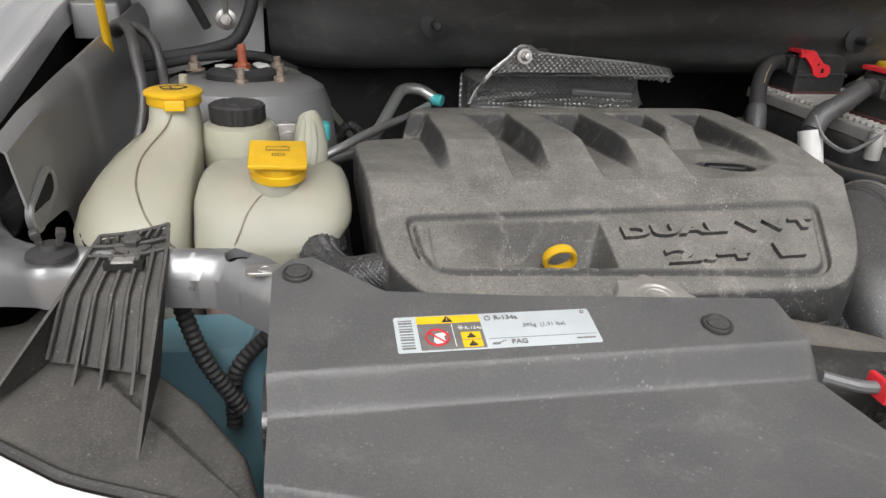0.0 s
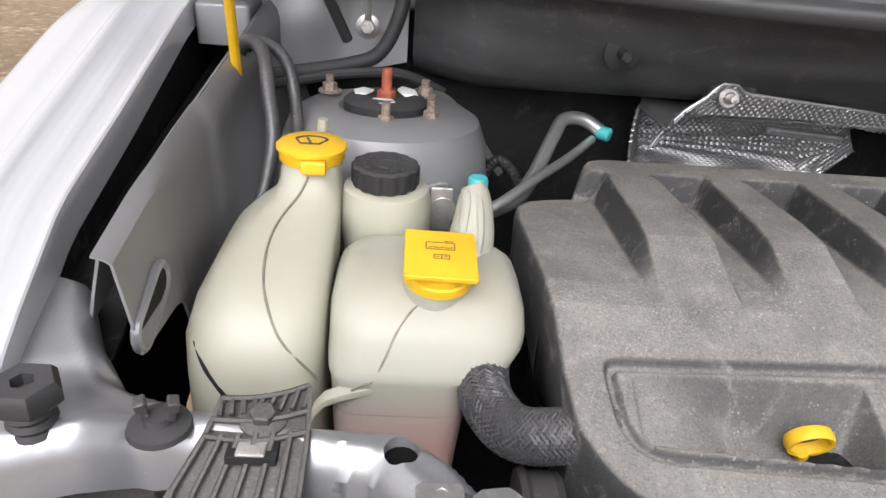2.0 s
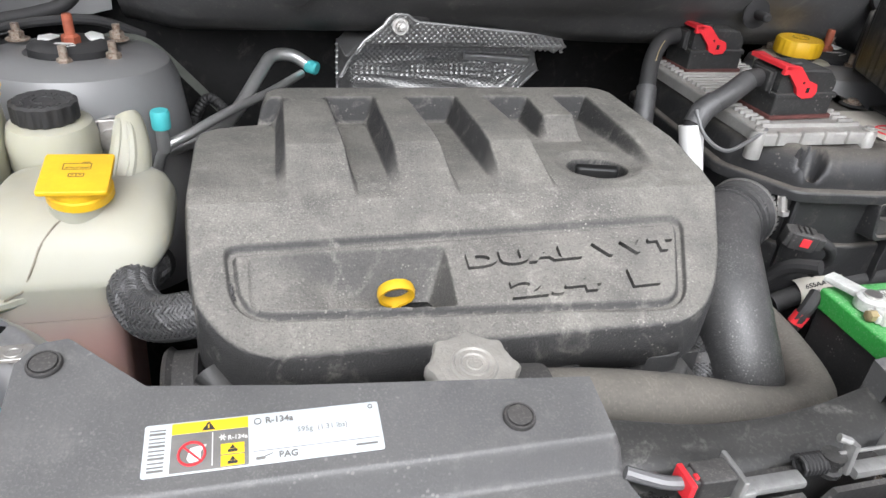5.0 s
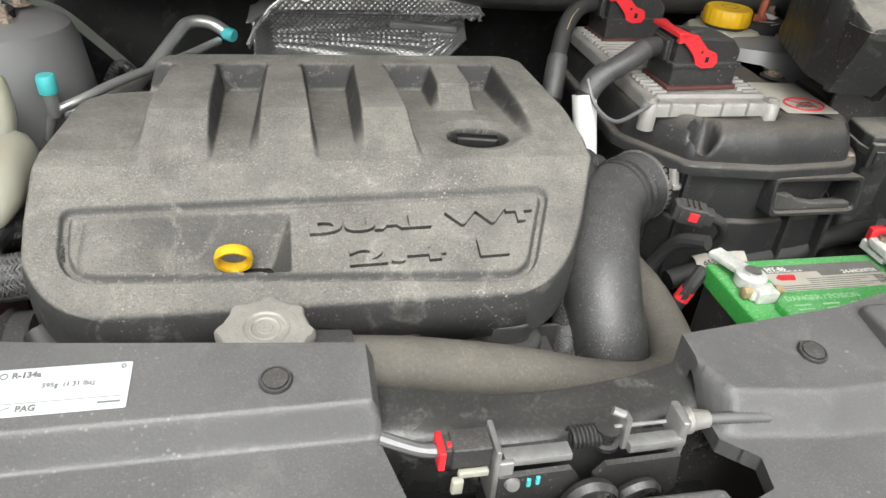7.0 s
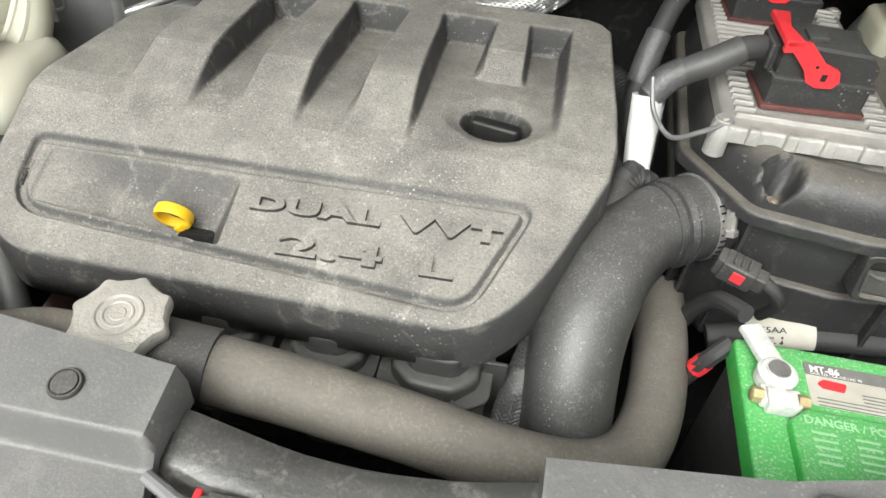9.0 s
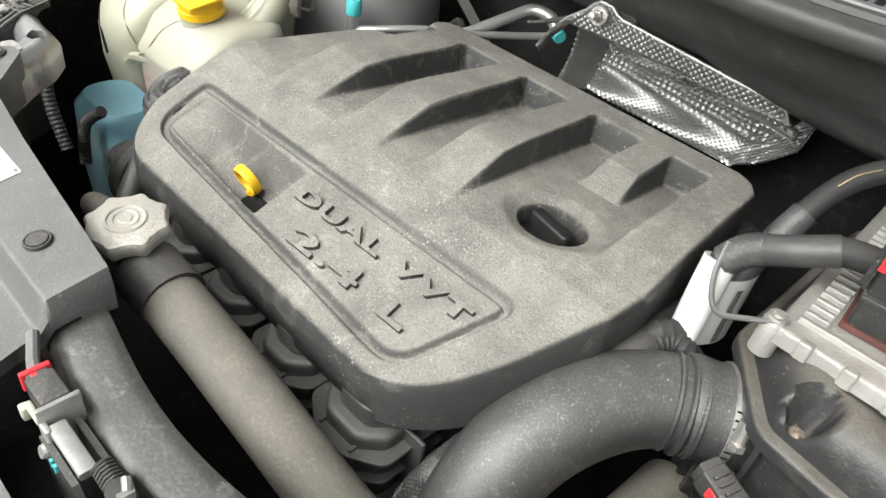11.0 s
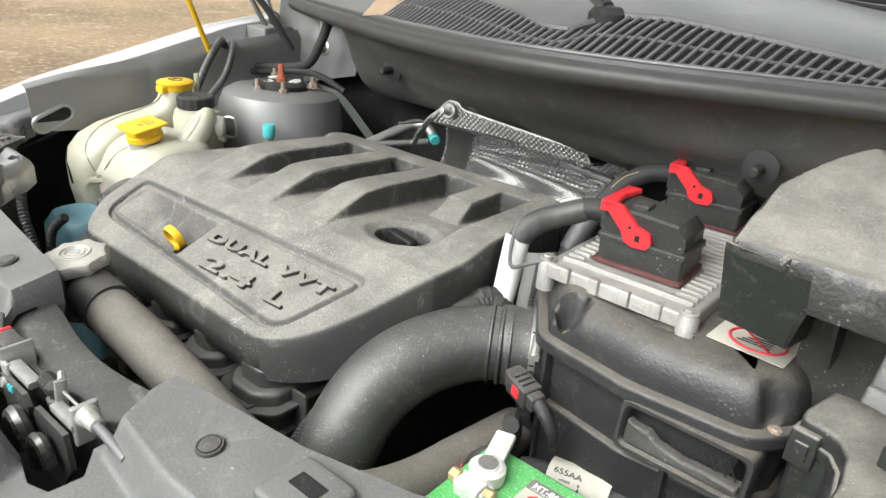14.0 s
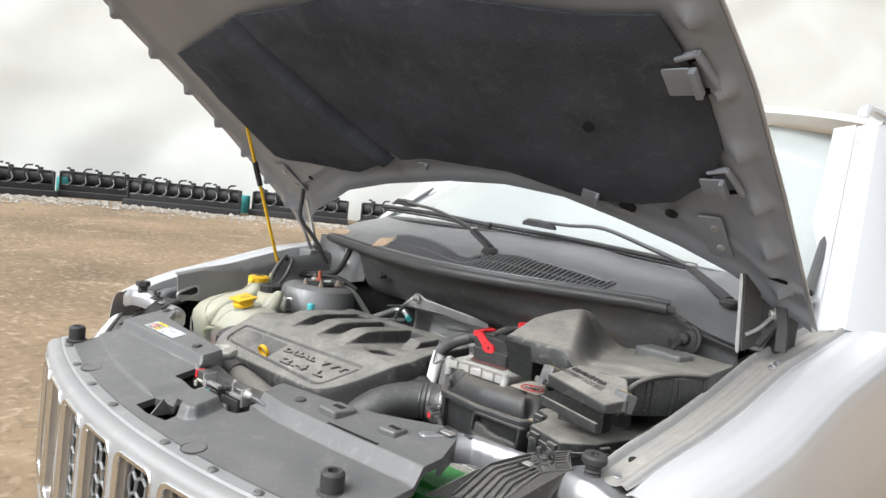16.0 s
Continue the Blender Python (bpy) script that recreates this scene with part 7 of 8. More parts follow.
# ---- front crossmember, brackets, headlamps ----
def side_beam(s, ox, oy, name):
    """The pressed steel side piece of the front crossmember; built for the far side and turned over for the other."""
    th = thing("front_crossmember", (XC + s * 0.5, 0.55, 1.07), "silver pressed steel front crossmember end with holes", "crossmember")
    def w(x, y):
        return (XC + s * (XC - x) + ox, y + oy)
    plan = [(-0.655, 0.70), (-0.595, 0.682), (-0.566, 0.625), (-0.541, 0.592), (-0.499, 0.576), (-0.433, 0.566), (-0.379, 0.563), (-0.352, 0.541), (-0.336, 0.518), (-0.305, 0.485), (-0.340, 0.470), (-0.366, 0.498), (-0.397, 0.531), (-0.481, 0.543), (-0.520, 0.546), (-0.540, 0.534), (-0.58, 0.520), (-0.635, 0.525), (-0.665, 0.575)]
    pl = [w(*p) for p in plan]
    sx, sy = w(-0.566, 0.543) if s < 0 else w(-0.583, 0.560)
    hx, hy = w(-0.382, 0.5415)
    qx, qy = w(-0.349, 0.509)
    round_hole = [(hx + 0.0095 * math.cos(a), hy + 0.0095 * math.sin(a)) for a in (2 * math.pi * k / 24 for k in range(24))]
    square_hole = [(qx - 0.005, qy - 0.005), (qx + 0.005, qy - 0.005), (qx + 0.005, qy + 0.005), (qx - 0.005, qy + 0.005)]
    rim = rounded(pl, 0.012, 4)
    def press(x, y):
        d = math.hypot(x - sx, y - sy)
        z = 1.1145 - 0.0035 * (s > 0) + 0.010 * step(0.56, 0.66, y - oy)
        z += 0.009 * (1 - step(0.020, 0.048, d)) - 0.003 * math.exp(-((d - 0.052) / 0.007) ** 2)
        e = edge_distance(rim, x, y)
        return z + 0.005 * step(0.0, 0.016, e) + 0.0022 * math.exp(-((e - 0.0125) / 0.0032) ** 2)
    part("pressing", moulded(rim, press, 0.0035, (round_hole, square_hole), 0.022, 0.010), "silver", th)
    # Black discs set below the holes are painted shade for their inside.
    part("hole_shade_disc", lathe([(0.0125, 0), (0.0125, 0.001), (0, 0.001)], (hx, hy, press(hx, hy) - 0.007), n=20), "void", th)
    part("hole_shade_disc", lathe([(0.0085, 0), (0.0085, 0.001), (0, 0.001)], (qx, qy, press(qx, qy) - 0.007), n=20), "void", th)
    X, Y = w(-0.362, 0.512)
    part("slotted_nut", join(box(X - 0.013, X + 0.011, Y - 0.007, Y + 0.007, 1.1200, 1.1225, 0.0006, 0.005), lathe([(0.005, 0), (0.005, 0.003), (0.003, 0.003), (0.003, 0.001)], (X, Y, 1.1200), n=16)), "zinc", th)
    # plastic hood-rod clip
    X, Y = w(-0.508, 0.552)
    clip = thing("rod_clip", (X, Y, 1.122), "black plastic rod clip on a rubber foot", "clip")
    part("foot", lathe([(0.017, 0), (0.016, 0.003), (0.008, 0.005), (0.0065, 0.009)], (X, Y, 1.1195), n=22), "rubber", clip)
    for d in (-1, 1):
        part("prong", moved(join(box(-0.0022, 0.0022, -0.004, 0.004, 0, 0.009, 0.001, 0.001), box(-0.003, 0.003, -0.0045, 0.0045, 0.006, 0.011, 0.001, 0.001)), pose(X + d * 0.0062, Y, 1.1275, 0, d * 14, 20)), "black", clip)
    # bump stop
    X, Y = w(-0.566, 0.543) if s < 0 else w(-0.583, 0.560)
    stop = thing("hood_bump_stop", (X, Y, 1.09), "black rubber hood bump stop on a threaded stem", "bump stop", "hood bump stops")
    part("stem", tube([(X, Y, 1.110), (X, Y, 1.146)], 0.0105, 16, 8, ribs=0.0018, pitch=0.006), "rubber", stop)
    part("head", lathe([(0.015, 0), (0.018, 0.003), (0.018, 0.010), (0.015, 0.014), (0.006, 0.014), (0.005, 0.008), (0, 0.008)], (X, Y, 1.141), n=6 if s < 0 else 20), "rubber", stop)
    # fan-shaped lamp bracket
    bx, by = (w(-0.456, 0.550)[0] + 0.055, w(-0.456, 0.550)[1] - 0.010) if s > 0 else (0, 0)
    plain = w
    def w(x, y):
        X, Y = plain(x, y)
        if s < 0:
            return (X, Y)
        p, q = X - plain(-0.456, 0.550)[0], Y - plain(-0.456, 0.550)[1]
        q = q * 1.9 if q > -0.07 else -0.133 + (q + 0.07) * 0.35
        p *= 1.15
        c, d = math.cos(radians(-40)), math.sin(radians(-40))
        return (bx + c * p - d * q, by + d * p + c * q)
    br = thing("headlamp_bracket", (XC + s * 0.53 + ox, 0.52 + oy, 1.06), "dusty black ribbed plastic headlamp bracket", "bracket")
    def fan(u, v):
        l = [(-0.480, 0.570, 1.122), (-0.484, 0.545, 1.117), (-0.496, 0.527, 1.099), (-0.508, 0.512, 1.058)]
        r = [(-0.434, 0.578, 1.127), (-0.431, 0.548, 1.120), (-0.432, 0.515, 1.101), (-0.436, 0.490, 1.056)]
        t = v * 3
        k = min(2, int(t))
        a = Vector(l[k]).lerp(Vector(l[k + 1]), t - k)
        c = Vector(r[k]).lerp(Vector(r[k + 1]), t - k)
        p = a.lerp(c, u)
        q = w(p.x, p.y)
        return (q[0], q[1], p.z)
    part("web", sheet(fan, 12, 18, 0.003 * s), "bracket", br)
    for k in range(7):
        u = k / 6
        line = [Vector(fan(u, 0.30 + 0.70 * t / 10)) + Vector((0, -0.0015, 0.003)) for t in range(11)]
        part("rib", tube(line, 0.0017, 6, 1, smooth=False), "bracket", br)
    for k in range(9):
        a, c = Vector(fan(k / 8, 0.02)) + Vector((0, 0, 0.003)), Vector(fan(min(1.0, max(0.0, k / 8 + (0.06 if k < 4 else -0.06))), 0.16)) + Vector((0, 0, 0.003))
        part("lattice_rib", tube([a, c], 0.0015, 6, 1, smooth=False), "bracket", br)
    for vv in (0.0, 0.18, 0.32):
        part("rib", tube([Vector(fan(t / 8, vv + 0.04 * math.sin(t / 8 * math.pi))) + Vector((0, 0, 0.003)) for t in range(9)], 0.0017, 6, 1, smooth=False), "bracket", br)
    for side, end, low in ((0, (-0.535, 0.470, 1.052), (-0.505, 0.535, 1.052)), (1, (-0.432, 0.412, 1.052), (-0.436, 0.50, 1.052))):
        up = [Vector(fan(side, t)) + Vector((0, 0, 0.004)) for t in (0, 0.33, 0.66)]
        e = Vector((*w(end[0], end[1]), end[2]))
        lo = Vector((*w(low[0], low[1]), low[2]))
        poly = up + [e, lo]
        off = Vector((0.0012 * s, 0.0006, 0))
        part("fin", skin([[p - off for p in poly], [p + off for p in poly]]), "bracket", br)
    for k, u in enumerate((0.25, 0.5, 0.8)):
        a, c = Vector(fan(u, 0.62)), Vector(fan(u, 1.0))
        poly = [a, c, c + Vector((0, -0.016, -0.010)), a + Vector((0, -0.004, -0.002))]
        off = Vector((0.001 * s, 0, 0))
        part("gusset", skin([[p - off for p in poly], [p + off for p in poly]]), "bracket", br)
    X, Y = w(-0.456, 0.550)
    part("bolt", bolt_head((X, Y + 0.009, 1.1215), 0.0072, 0.007, (0, -0.1, 1), 1.8), "bracket", br)
    X, Y = w(-0.458, 0.541)
    part("metal_insert", box(X - 0.008, X + 0.007, Y - 0.007, Y + 0.006, 1.116, 1.1205, 0.001, 0.001), "alu", br)
    part("insert_recess", box(X - 0.013, X + 0.013, Y - 0.0075, Y + 0.0065, 1.114, 1.1192, 0.0005, 0.001), "dark", br)
    w = plain
    # headlamp
    hl = thing("headlamp", (XC + s * 0.55 + ox, 0.48 + oy, 0.95), "headlamp with a dusty black housing and pale lens", "headlamp")
    body = [(-0.605, 0.558), (-0.545, 0.570), (-0.535, 0.600), (-0.505, 0.545), (-0.452, 0.520), (-0.405, 0.470), (-0.372, 0.420), (-0.358, 0.372), (-0.40, 0.376), (-0.47, 0.412), (-0.555, 0.468), (-0.625, 0.520)]
    part("housing", slab(rounded([w(*p) for p in body], 0.008, 3), 0.93, 1.052, 0.006, top=lambda x, y: 1.046 + 0.10 * (y - oy - 0.45)), "bracket", hl)
    def lens(u, v):
        a = [(-0.64, 0.522), (-0.555, 0.462), (-0.47, 0.405), (-0.36, 0.362)]
        t = u * 3
        k = min(2, int(t))
        p = Vector((*a[k], 0)).lerp(Vector((*a[k + 1], 0)), t - k)
        q = w(p.x, p.y - 0.075 * math.sin(v * math.pi / 2) - 0.01 * v)
        return (q[0], q[1], 1.044 + 0.10 * (p.y - 0.45) - 0.20 * (1 - math.cos(v * math.pi / 2)) - 0.004 * math.sin(v * 3.1))
    part("lens", sheet(lens, 20, 14, 0.004), "lens", hl, "pale clear plastic lens")
    rim = [Vector(lens(k / 20, 0.0)) + Vector((0, 0.006, 0.003)) for k in range(21)]
    part("lens_edge", tube(rim, 0.0035, 8, 1, smooth=False), "black", hl)
    return th


M["lens"] = surface("headlamp_lens", (0.68, 0.69, 0.69), 0.15, vary=0.06, scale=8, bump=0.0, coat=0.6)
side_beam(-1, 0.0, 0.0, "far")
side_beam(1, 0.02, -0.02, "near")


GRILLE = [(0.050, 1.062), (0.028, 1.0655), (0.008, 1.0650), (0.0045, 1.0620), (0.001, 1.0628), (-0.012, 1.0612), (-0.018, 1.0580), (-0.022, 1.052), (-0.025, 1.03), (-0.027, 1.0), (-0.032, 0.90), (-0.027, 0.75), (0.0, 0.60)]


def grille_at(x, z, out=0.0):
    """A place on the bowed front of the grille, out metres in front of it."""
    turn = Vector((0.58 * (x - 0.19), -1, 0)).normalized()
    return Vector((x, front_edge(x) + piecewise([(0.60, 0.0), (0.75, -0.027), (0.90, -0.032), (1.0, -0.027), (1.03, -0.025), (1.052, -0.022)], z), z)) + turn * out


def grille():
    th = thing("grille", (XC, 0.2, 0.6), "silver grille shell with chrome-ringed vertical slots", "grille")
    middles = [0.0885 + 0.131 * k for k in range(-3, 4)]
    def opening(c, d):
        return rounded([(c - 0.057 + d, 0.805 + d), (c + 0.057 - d, 0.805 + d), (c + 0.057 - d, 1.046 - d), (c - 0.057 + d, 1.046 - d)], max(0.006, 0.024 - d), 6)
    cuts = [opening(c, 0.004) for c in middles]
    profile = []
    for (ya, za), (yb, zb) in zip(GRILLE, GRILLE[1:]):
        n = max(2, int(abs(za - zb) / 0.004))
        profile += [(ya + (yb - ya) * k / n, za + (zb - za) * k / n) for k in range(n)]
    nx, vs, fs = 280, [], []
    for i in range(nx + 1):
        x = XC - 0.50 + i / nx
        vs += [(x, front_edge(x) + dy, z) for dy, z in profile]
    w = len(profile)
    for i in range(nx):
        x = XC - 0.50 + (i + 0.5) / nx
        for j in range(w - 1):
            z = (profile[j][1] + profile[j + 1][1]) / 2
            if z > 1.05 or not any(edge_distance(cut, x, z) > 0 for cut in cuts if abs(x - cut[0][0]) < 0.13):
                fs.append((i * w + j, i * w + j + 1, (i + 1) * w + j + 1, (i + 1) * w + j))
    part("shell", mesh_from(vs, fs), "shell", th)
    for x in (-0.343, -0.207, -0.08, 0.038, 0.228, 0.35, 0.444):
        part("push_pin", lathe([(0.008, 0), (0.008, 0.002), (0.0068, 0.0034), (0.0052, 0.0034), (0.0048, 0.0022), (0.0042, 0.0036), (0, 0.0046)], (x, front_edge(x) + 0.0165, 1.0648), (0, -0.05, 1), 24), "panel", th)
    def loft(c, steps):
        return skin([[grille_at(x, z, out) for x, z in opening(c, d)] for d, out in steps], caps=False)
    for c in middles:
        ring = part("slot_ring", loft(c, ((0.0, -0.001), (0.0005, 0.003), (0.002, 0.0045), (0.007, 0.0035), (0.0095, 0.0015), (0.0105, -0.003))), "chrome", th, "chrome slot ring")
        part("slot_wall", loft(c, ((0.0105, -0.002), (0.0112, -0.010), (0.012, -0.011), (0.015, -0.0115), (0.0155, -0.013), (0.016, -0.022))), "dull_chrome", ring, "metal slot wall tinted brown for the ground it reflects")
        # Added black plate behind the mesh: the slot's unlit depth is its colour.
        part("slot_shade_plate", skin([[grille_at(x, z, out) for x, z in opening(c, 0.018)] for out in (-0.034, -0.028)]), "void", ring)
        cells = []
        for r in range(8):
            for q in range(3):
                cx, cz = c - 0.030 + 0.030 * q + (0.015 if r % 2 else 0), 0.833 + 0.027 * r
                hexa = [(cx + 0.0165 * math.cos(a), cz + 0.0175 * math.sin(a)) for a in (math.pi / 6 + math.pi / 3 * k for k in range(7))]
                if abs(cx - c) < 0.034:
                    cells.append(tube([grille_at(min(c + 0.037, max(c - 0.037, x)), z, -0.017) for x, z in hexa], 0.0030, 5, 1, smooth=False))
        part("mesh", join(*cells), "mesh", ring)
    return th


grille()


def front_bumper():
    def fn(u, v):
        x = XC + (u - 0.5) * 2 * 0.86
        a = abs(x - XC)
        f = 0.16 + 0.45 * a ** 2 + 0.55 * a ** 4
        top = 0.72 + 0.12 * step(0.45, 0.60, a)
        return (x, f - 0.05 * math.sin(v * 3.1), top - (top - 0.35) * v)
    return sheet(fn, 60, 16, 0.004)


solo("front_bumper", front_bumper(), "paint", "silver painted front bumper cover", "bumper")


def rubber_buffer(x, y):
    return lathe([(0.021, 0), (0.021, 0.004), (0.0165, 0.006), (0.0165, 0.030), (0.013, 0.034), (0.008, 0.034), (0.007, 0.022), (0, 0.022)], (x, y, 1.068), n=24)


for bx, by in ((-0.365, 0.305), (0.505, 0.290)):
    solo("rubber_buffer", rubber_buffer(bx, by), "rubber", "round black rubber hood buffer", "buffer", "rubber hood buffers")


def hood_latch():
    th = thing("hood_latch", (0.10, 0.38, 1.02), "greasy steel hood latch with a spring and cable", "latch")
    part("back_plate", skin([[(x, y, z) for x, z in ((0.042, 1.02), (0.044, 1.078), (0.160, 1.080), (0.168, 1.070), (0.166, 1.04), (0.14, 1.02))] for y in (0.384, 0.388)]), "black", th)
    part("left_ear", join(box(0.0430, 0.0465, 0.366, 0.392, 1.05, 1.098, 0.001, 0.002), box(0.0445, 0.0550, 0.366, 0.370, 1.05, 1.088, 0.001, 0.002)), "latch_steel", th)
    part("bridge", bar((0.050, 0.374, 1.084), (0.091, 0.374, 1.084), 0.011, 0.006, 0.002), "latch_steel", th)
    part("front_plate", skin([[(x, y, z) for x, z in ((0.046, 1.02), (0.046, 1.078), (0.090, 1.079), (0.096, 1.070), (0.094, 1.02))] for y in (0.364, 0.368)]), "black", th)
    part("front_plate", skin([[(x, y, z) for x, z in ((0.108, 1.02), (0.106, 1.070), (0.112, 1.079), (0.160, 1.080), (0.164, 1.05), (0.14, 1.02))] for y in (0.364, 0.368)]), "black", th)
    part("hook", tube([(0.084, 0.356, 1.030), (0.088, 0.354, 1.060), (0.098, 0.354, 1.072), (0.110, 0.354, 1.068), (0.116, 0.356, 1.050)], 0.0065, 8), "beam", th)
    part("pawl", tube([(0.115, 0.358, 1.030), (0.122, 0.356, 1.058), (0.138, 0.356, 1.066), (0.148, 0.357, 1.050)], 0.0055, 8), "beam", th)
    coil = [(0.0935 + 0.0185 * k / 63, 0.381 + 0.0062 * math.cos(k * 0.7), 1.087 + 0.0062 * math.sin(k * 0.7)) for k in range(64)]
    part("spring", tube(coil, 0.0012, 6, 1, smooth=False), "rubber", th, "greasy coil spring")
    part("pivot", join(lathe([(0.0085, 0), (0.0085, 0.003), (0.006, 0.004), (0.006, 0.010), (0.0075, 0.011), (0.0075, 0.014), (0, 0.0145)], (0.1165, 0.380, 1.080), n=20)), "beam", th)
    part("release_tab", join(bar((0.127, 0.378, 1.080), (0.1265, 0.380, 1.103), 0.004, 0.009, 0.001, up=(0, 1, 0)), tube([(0.126, 0.381, 1.102), (0.119, 0.384, 1.104)], 0.0028, 8, 2)), "latch_steel", th, "bright release lever tab")
    part("cable_core", tube([(0.120, 0.380, 1.094), (0.154, 0.380, 1.094)], 0.0013, 8, 2), "latch_steel", th)
    part("right_bracket", join(bar((0.128, 0.374, 1.084), (0.164, 0.374, 1.085), 0.010, 0.007, 0.002), box(0.1600, 0.1655, 0.370, 0.390, 1.07, 1.101, 0.001, 0.003)), "latch_steel", th)
    part("cable_sleeve", lathe([(0.0085, 0), (0.0085, 0.004), (0.0070, 0.006), (0.0055, 0.017), (0.0035, 0.018)], (0.1655, 0.380, 1.093), (1, -0.02, -0.02), 20), "alu", th)
    part("cable", tube([(0.182, 0.3797, 1.0925), (0.20, 0.379, 1.092), (0.225, 0.378, 1.090)], 0.0034, 10, 10, ribs=0.0005, pitch=0.003), "cowl", th)
    part("rivet", lathe([(0.005, 0), (0.004, 0.003), (0, 0.003)], (0.054, 0.364, 1.073), (0, -1, 0.3), 14), "latch_steel", th)
    for dx in (0.0, 0.0055):
        part("paint_mark", moved(box(-0.0012, 0.0012, -0.001, 0.001, 0, 0.006, 0.0003, 0.0005), pose(0.0640 + dx, 0.3632, 1.070 + 0.2 * dx)), "teal", th, "blue paint mark")
    return th


hood_latch()


def latch_plug():
    th = thing("latch_connector", (0.026, 0.379, 1.09), "black plug with a red lock and pale clip", "connector")
    m = pose(0.026, 0.379, 1.090, 0, 2, 1)
    part("plug_body", moved(join(box(-0.008, 0.016, -0.0085, 0.0085, -0.007, 0.008, 0.0015, 0.002), box(-0.012, 0.004, -0.0065, 0.0065, -0.006, 0.006, 0.001, 0.002)), m), "black", th)
    part("red_lock", moved(box(-0.0155, -0.0115, -0.009, 0.009, -0.007, 0.007, 0.001, 0.001), m), "red", th)
    part("red_lock", moved(box(-0.0100, -0.0060, -0.004, 0.0, 0.0055, 0.0075, 0.0005, 0.0005), m), "red", th)
    clip = part("pale_clip", moved(box(-0.004, 0.014, -0.013, -0.009, -0.010, -0.006, 0.001, 0.001), m), "tank", th, "pale yellow fir-tree clip")
    part("clip_stem", moved(box(-0.008, -0.001, -0.016, -0.011, -0.020, -0.010, 0.001, 0.002), m), "tank", clip)
    part("wire", tube([(0.012, 0.379, 1.090), (0.002, 0.381, 1.090), (-0.008, 0.385, 1.091), (-0.020, 0.390, 1.093)], 0.0042, 10), "cowl", th)
    return th


latch_plug()


# ---- pipes, cables and small engine-bay things ----
def ac_pipes():
    th = thing("refrigerant_pipe", (-0.25, 1.0, 1.05), "bent aluminium refrigerant pipe with a teal valve cap", "pipe", "refrigerant pipes")
    part("pipe", tube([(-0.148, 1.112, 1.108), (-0.170, 1.118, 1.119), (-0.196, 1.110, 1.120), (-0.212, 1.082, 1.108), (-0.245, 1.01, 1.080), (-0.275, 0.955, 1.074), (-0.33, 0.93, 1.06), (-0.37, 0.92, 1.03)], 0.0085, 14), "zinc2", th)
    part("valve_cap", lathe([(0.0085, 0), (0.009, 0.002), (0.009, 0.014), (0.0075, 0.016), (0, 0.016)], (-0.150, 1.112, 1.107), (0.75, -0.5, -0.1), 18), "teal", th, "teal plastic valve cap")
    th = thing("refrigerant_pipe", (-0.3, 0.9, 1.05), "thin aluminium refrigerant pipe with a teal valve cap", "pipe", "refrigerant pipes")
    part("pipe", tube([(-0.158, 1.106, 1.098), (-0.20, 1.04, 1.096), (-0.25, 0.965, 1.098), (-0.290, 0.915, 1.092), (-0.318, 0.900, 1.080), (-0.33, 0.90, 1.05)], 0.0055, 12), "zinc2", th)
    part("valve_stem", tube([(-0.318, 0.898, 1.078), (-0.318, 0.898, 1.108)], 0.007, 12, 3), "zinc2", th)
    part("valve_cap", lathe([(0.0095, 0), (0.010, 0.002), (0.010, 0.017), (0.0085, 0.020), (0, 0.020)], (-0.318, 0.898, 1.105), n=18), "teal", th, "teal plastic valve cap")


M["zinc2"] = surface("pipe_aluminium", (0.52, 0.52, 0.51), 0.35, metal=0.7, vary=0.12, scale=20, bump=0.05)
ac_pipes()


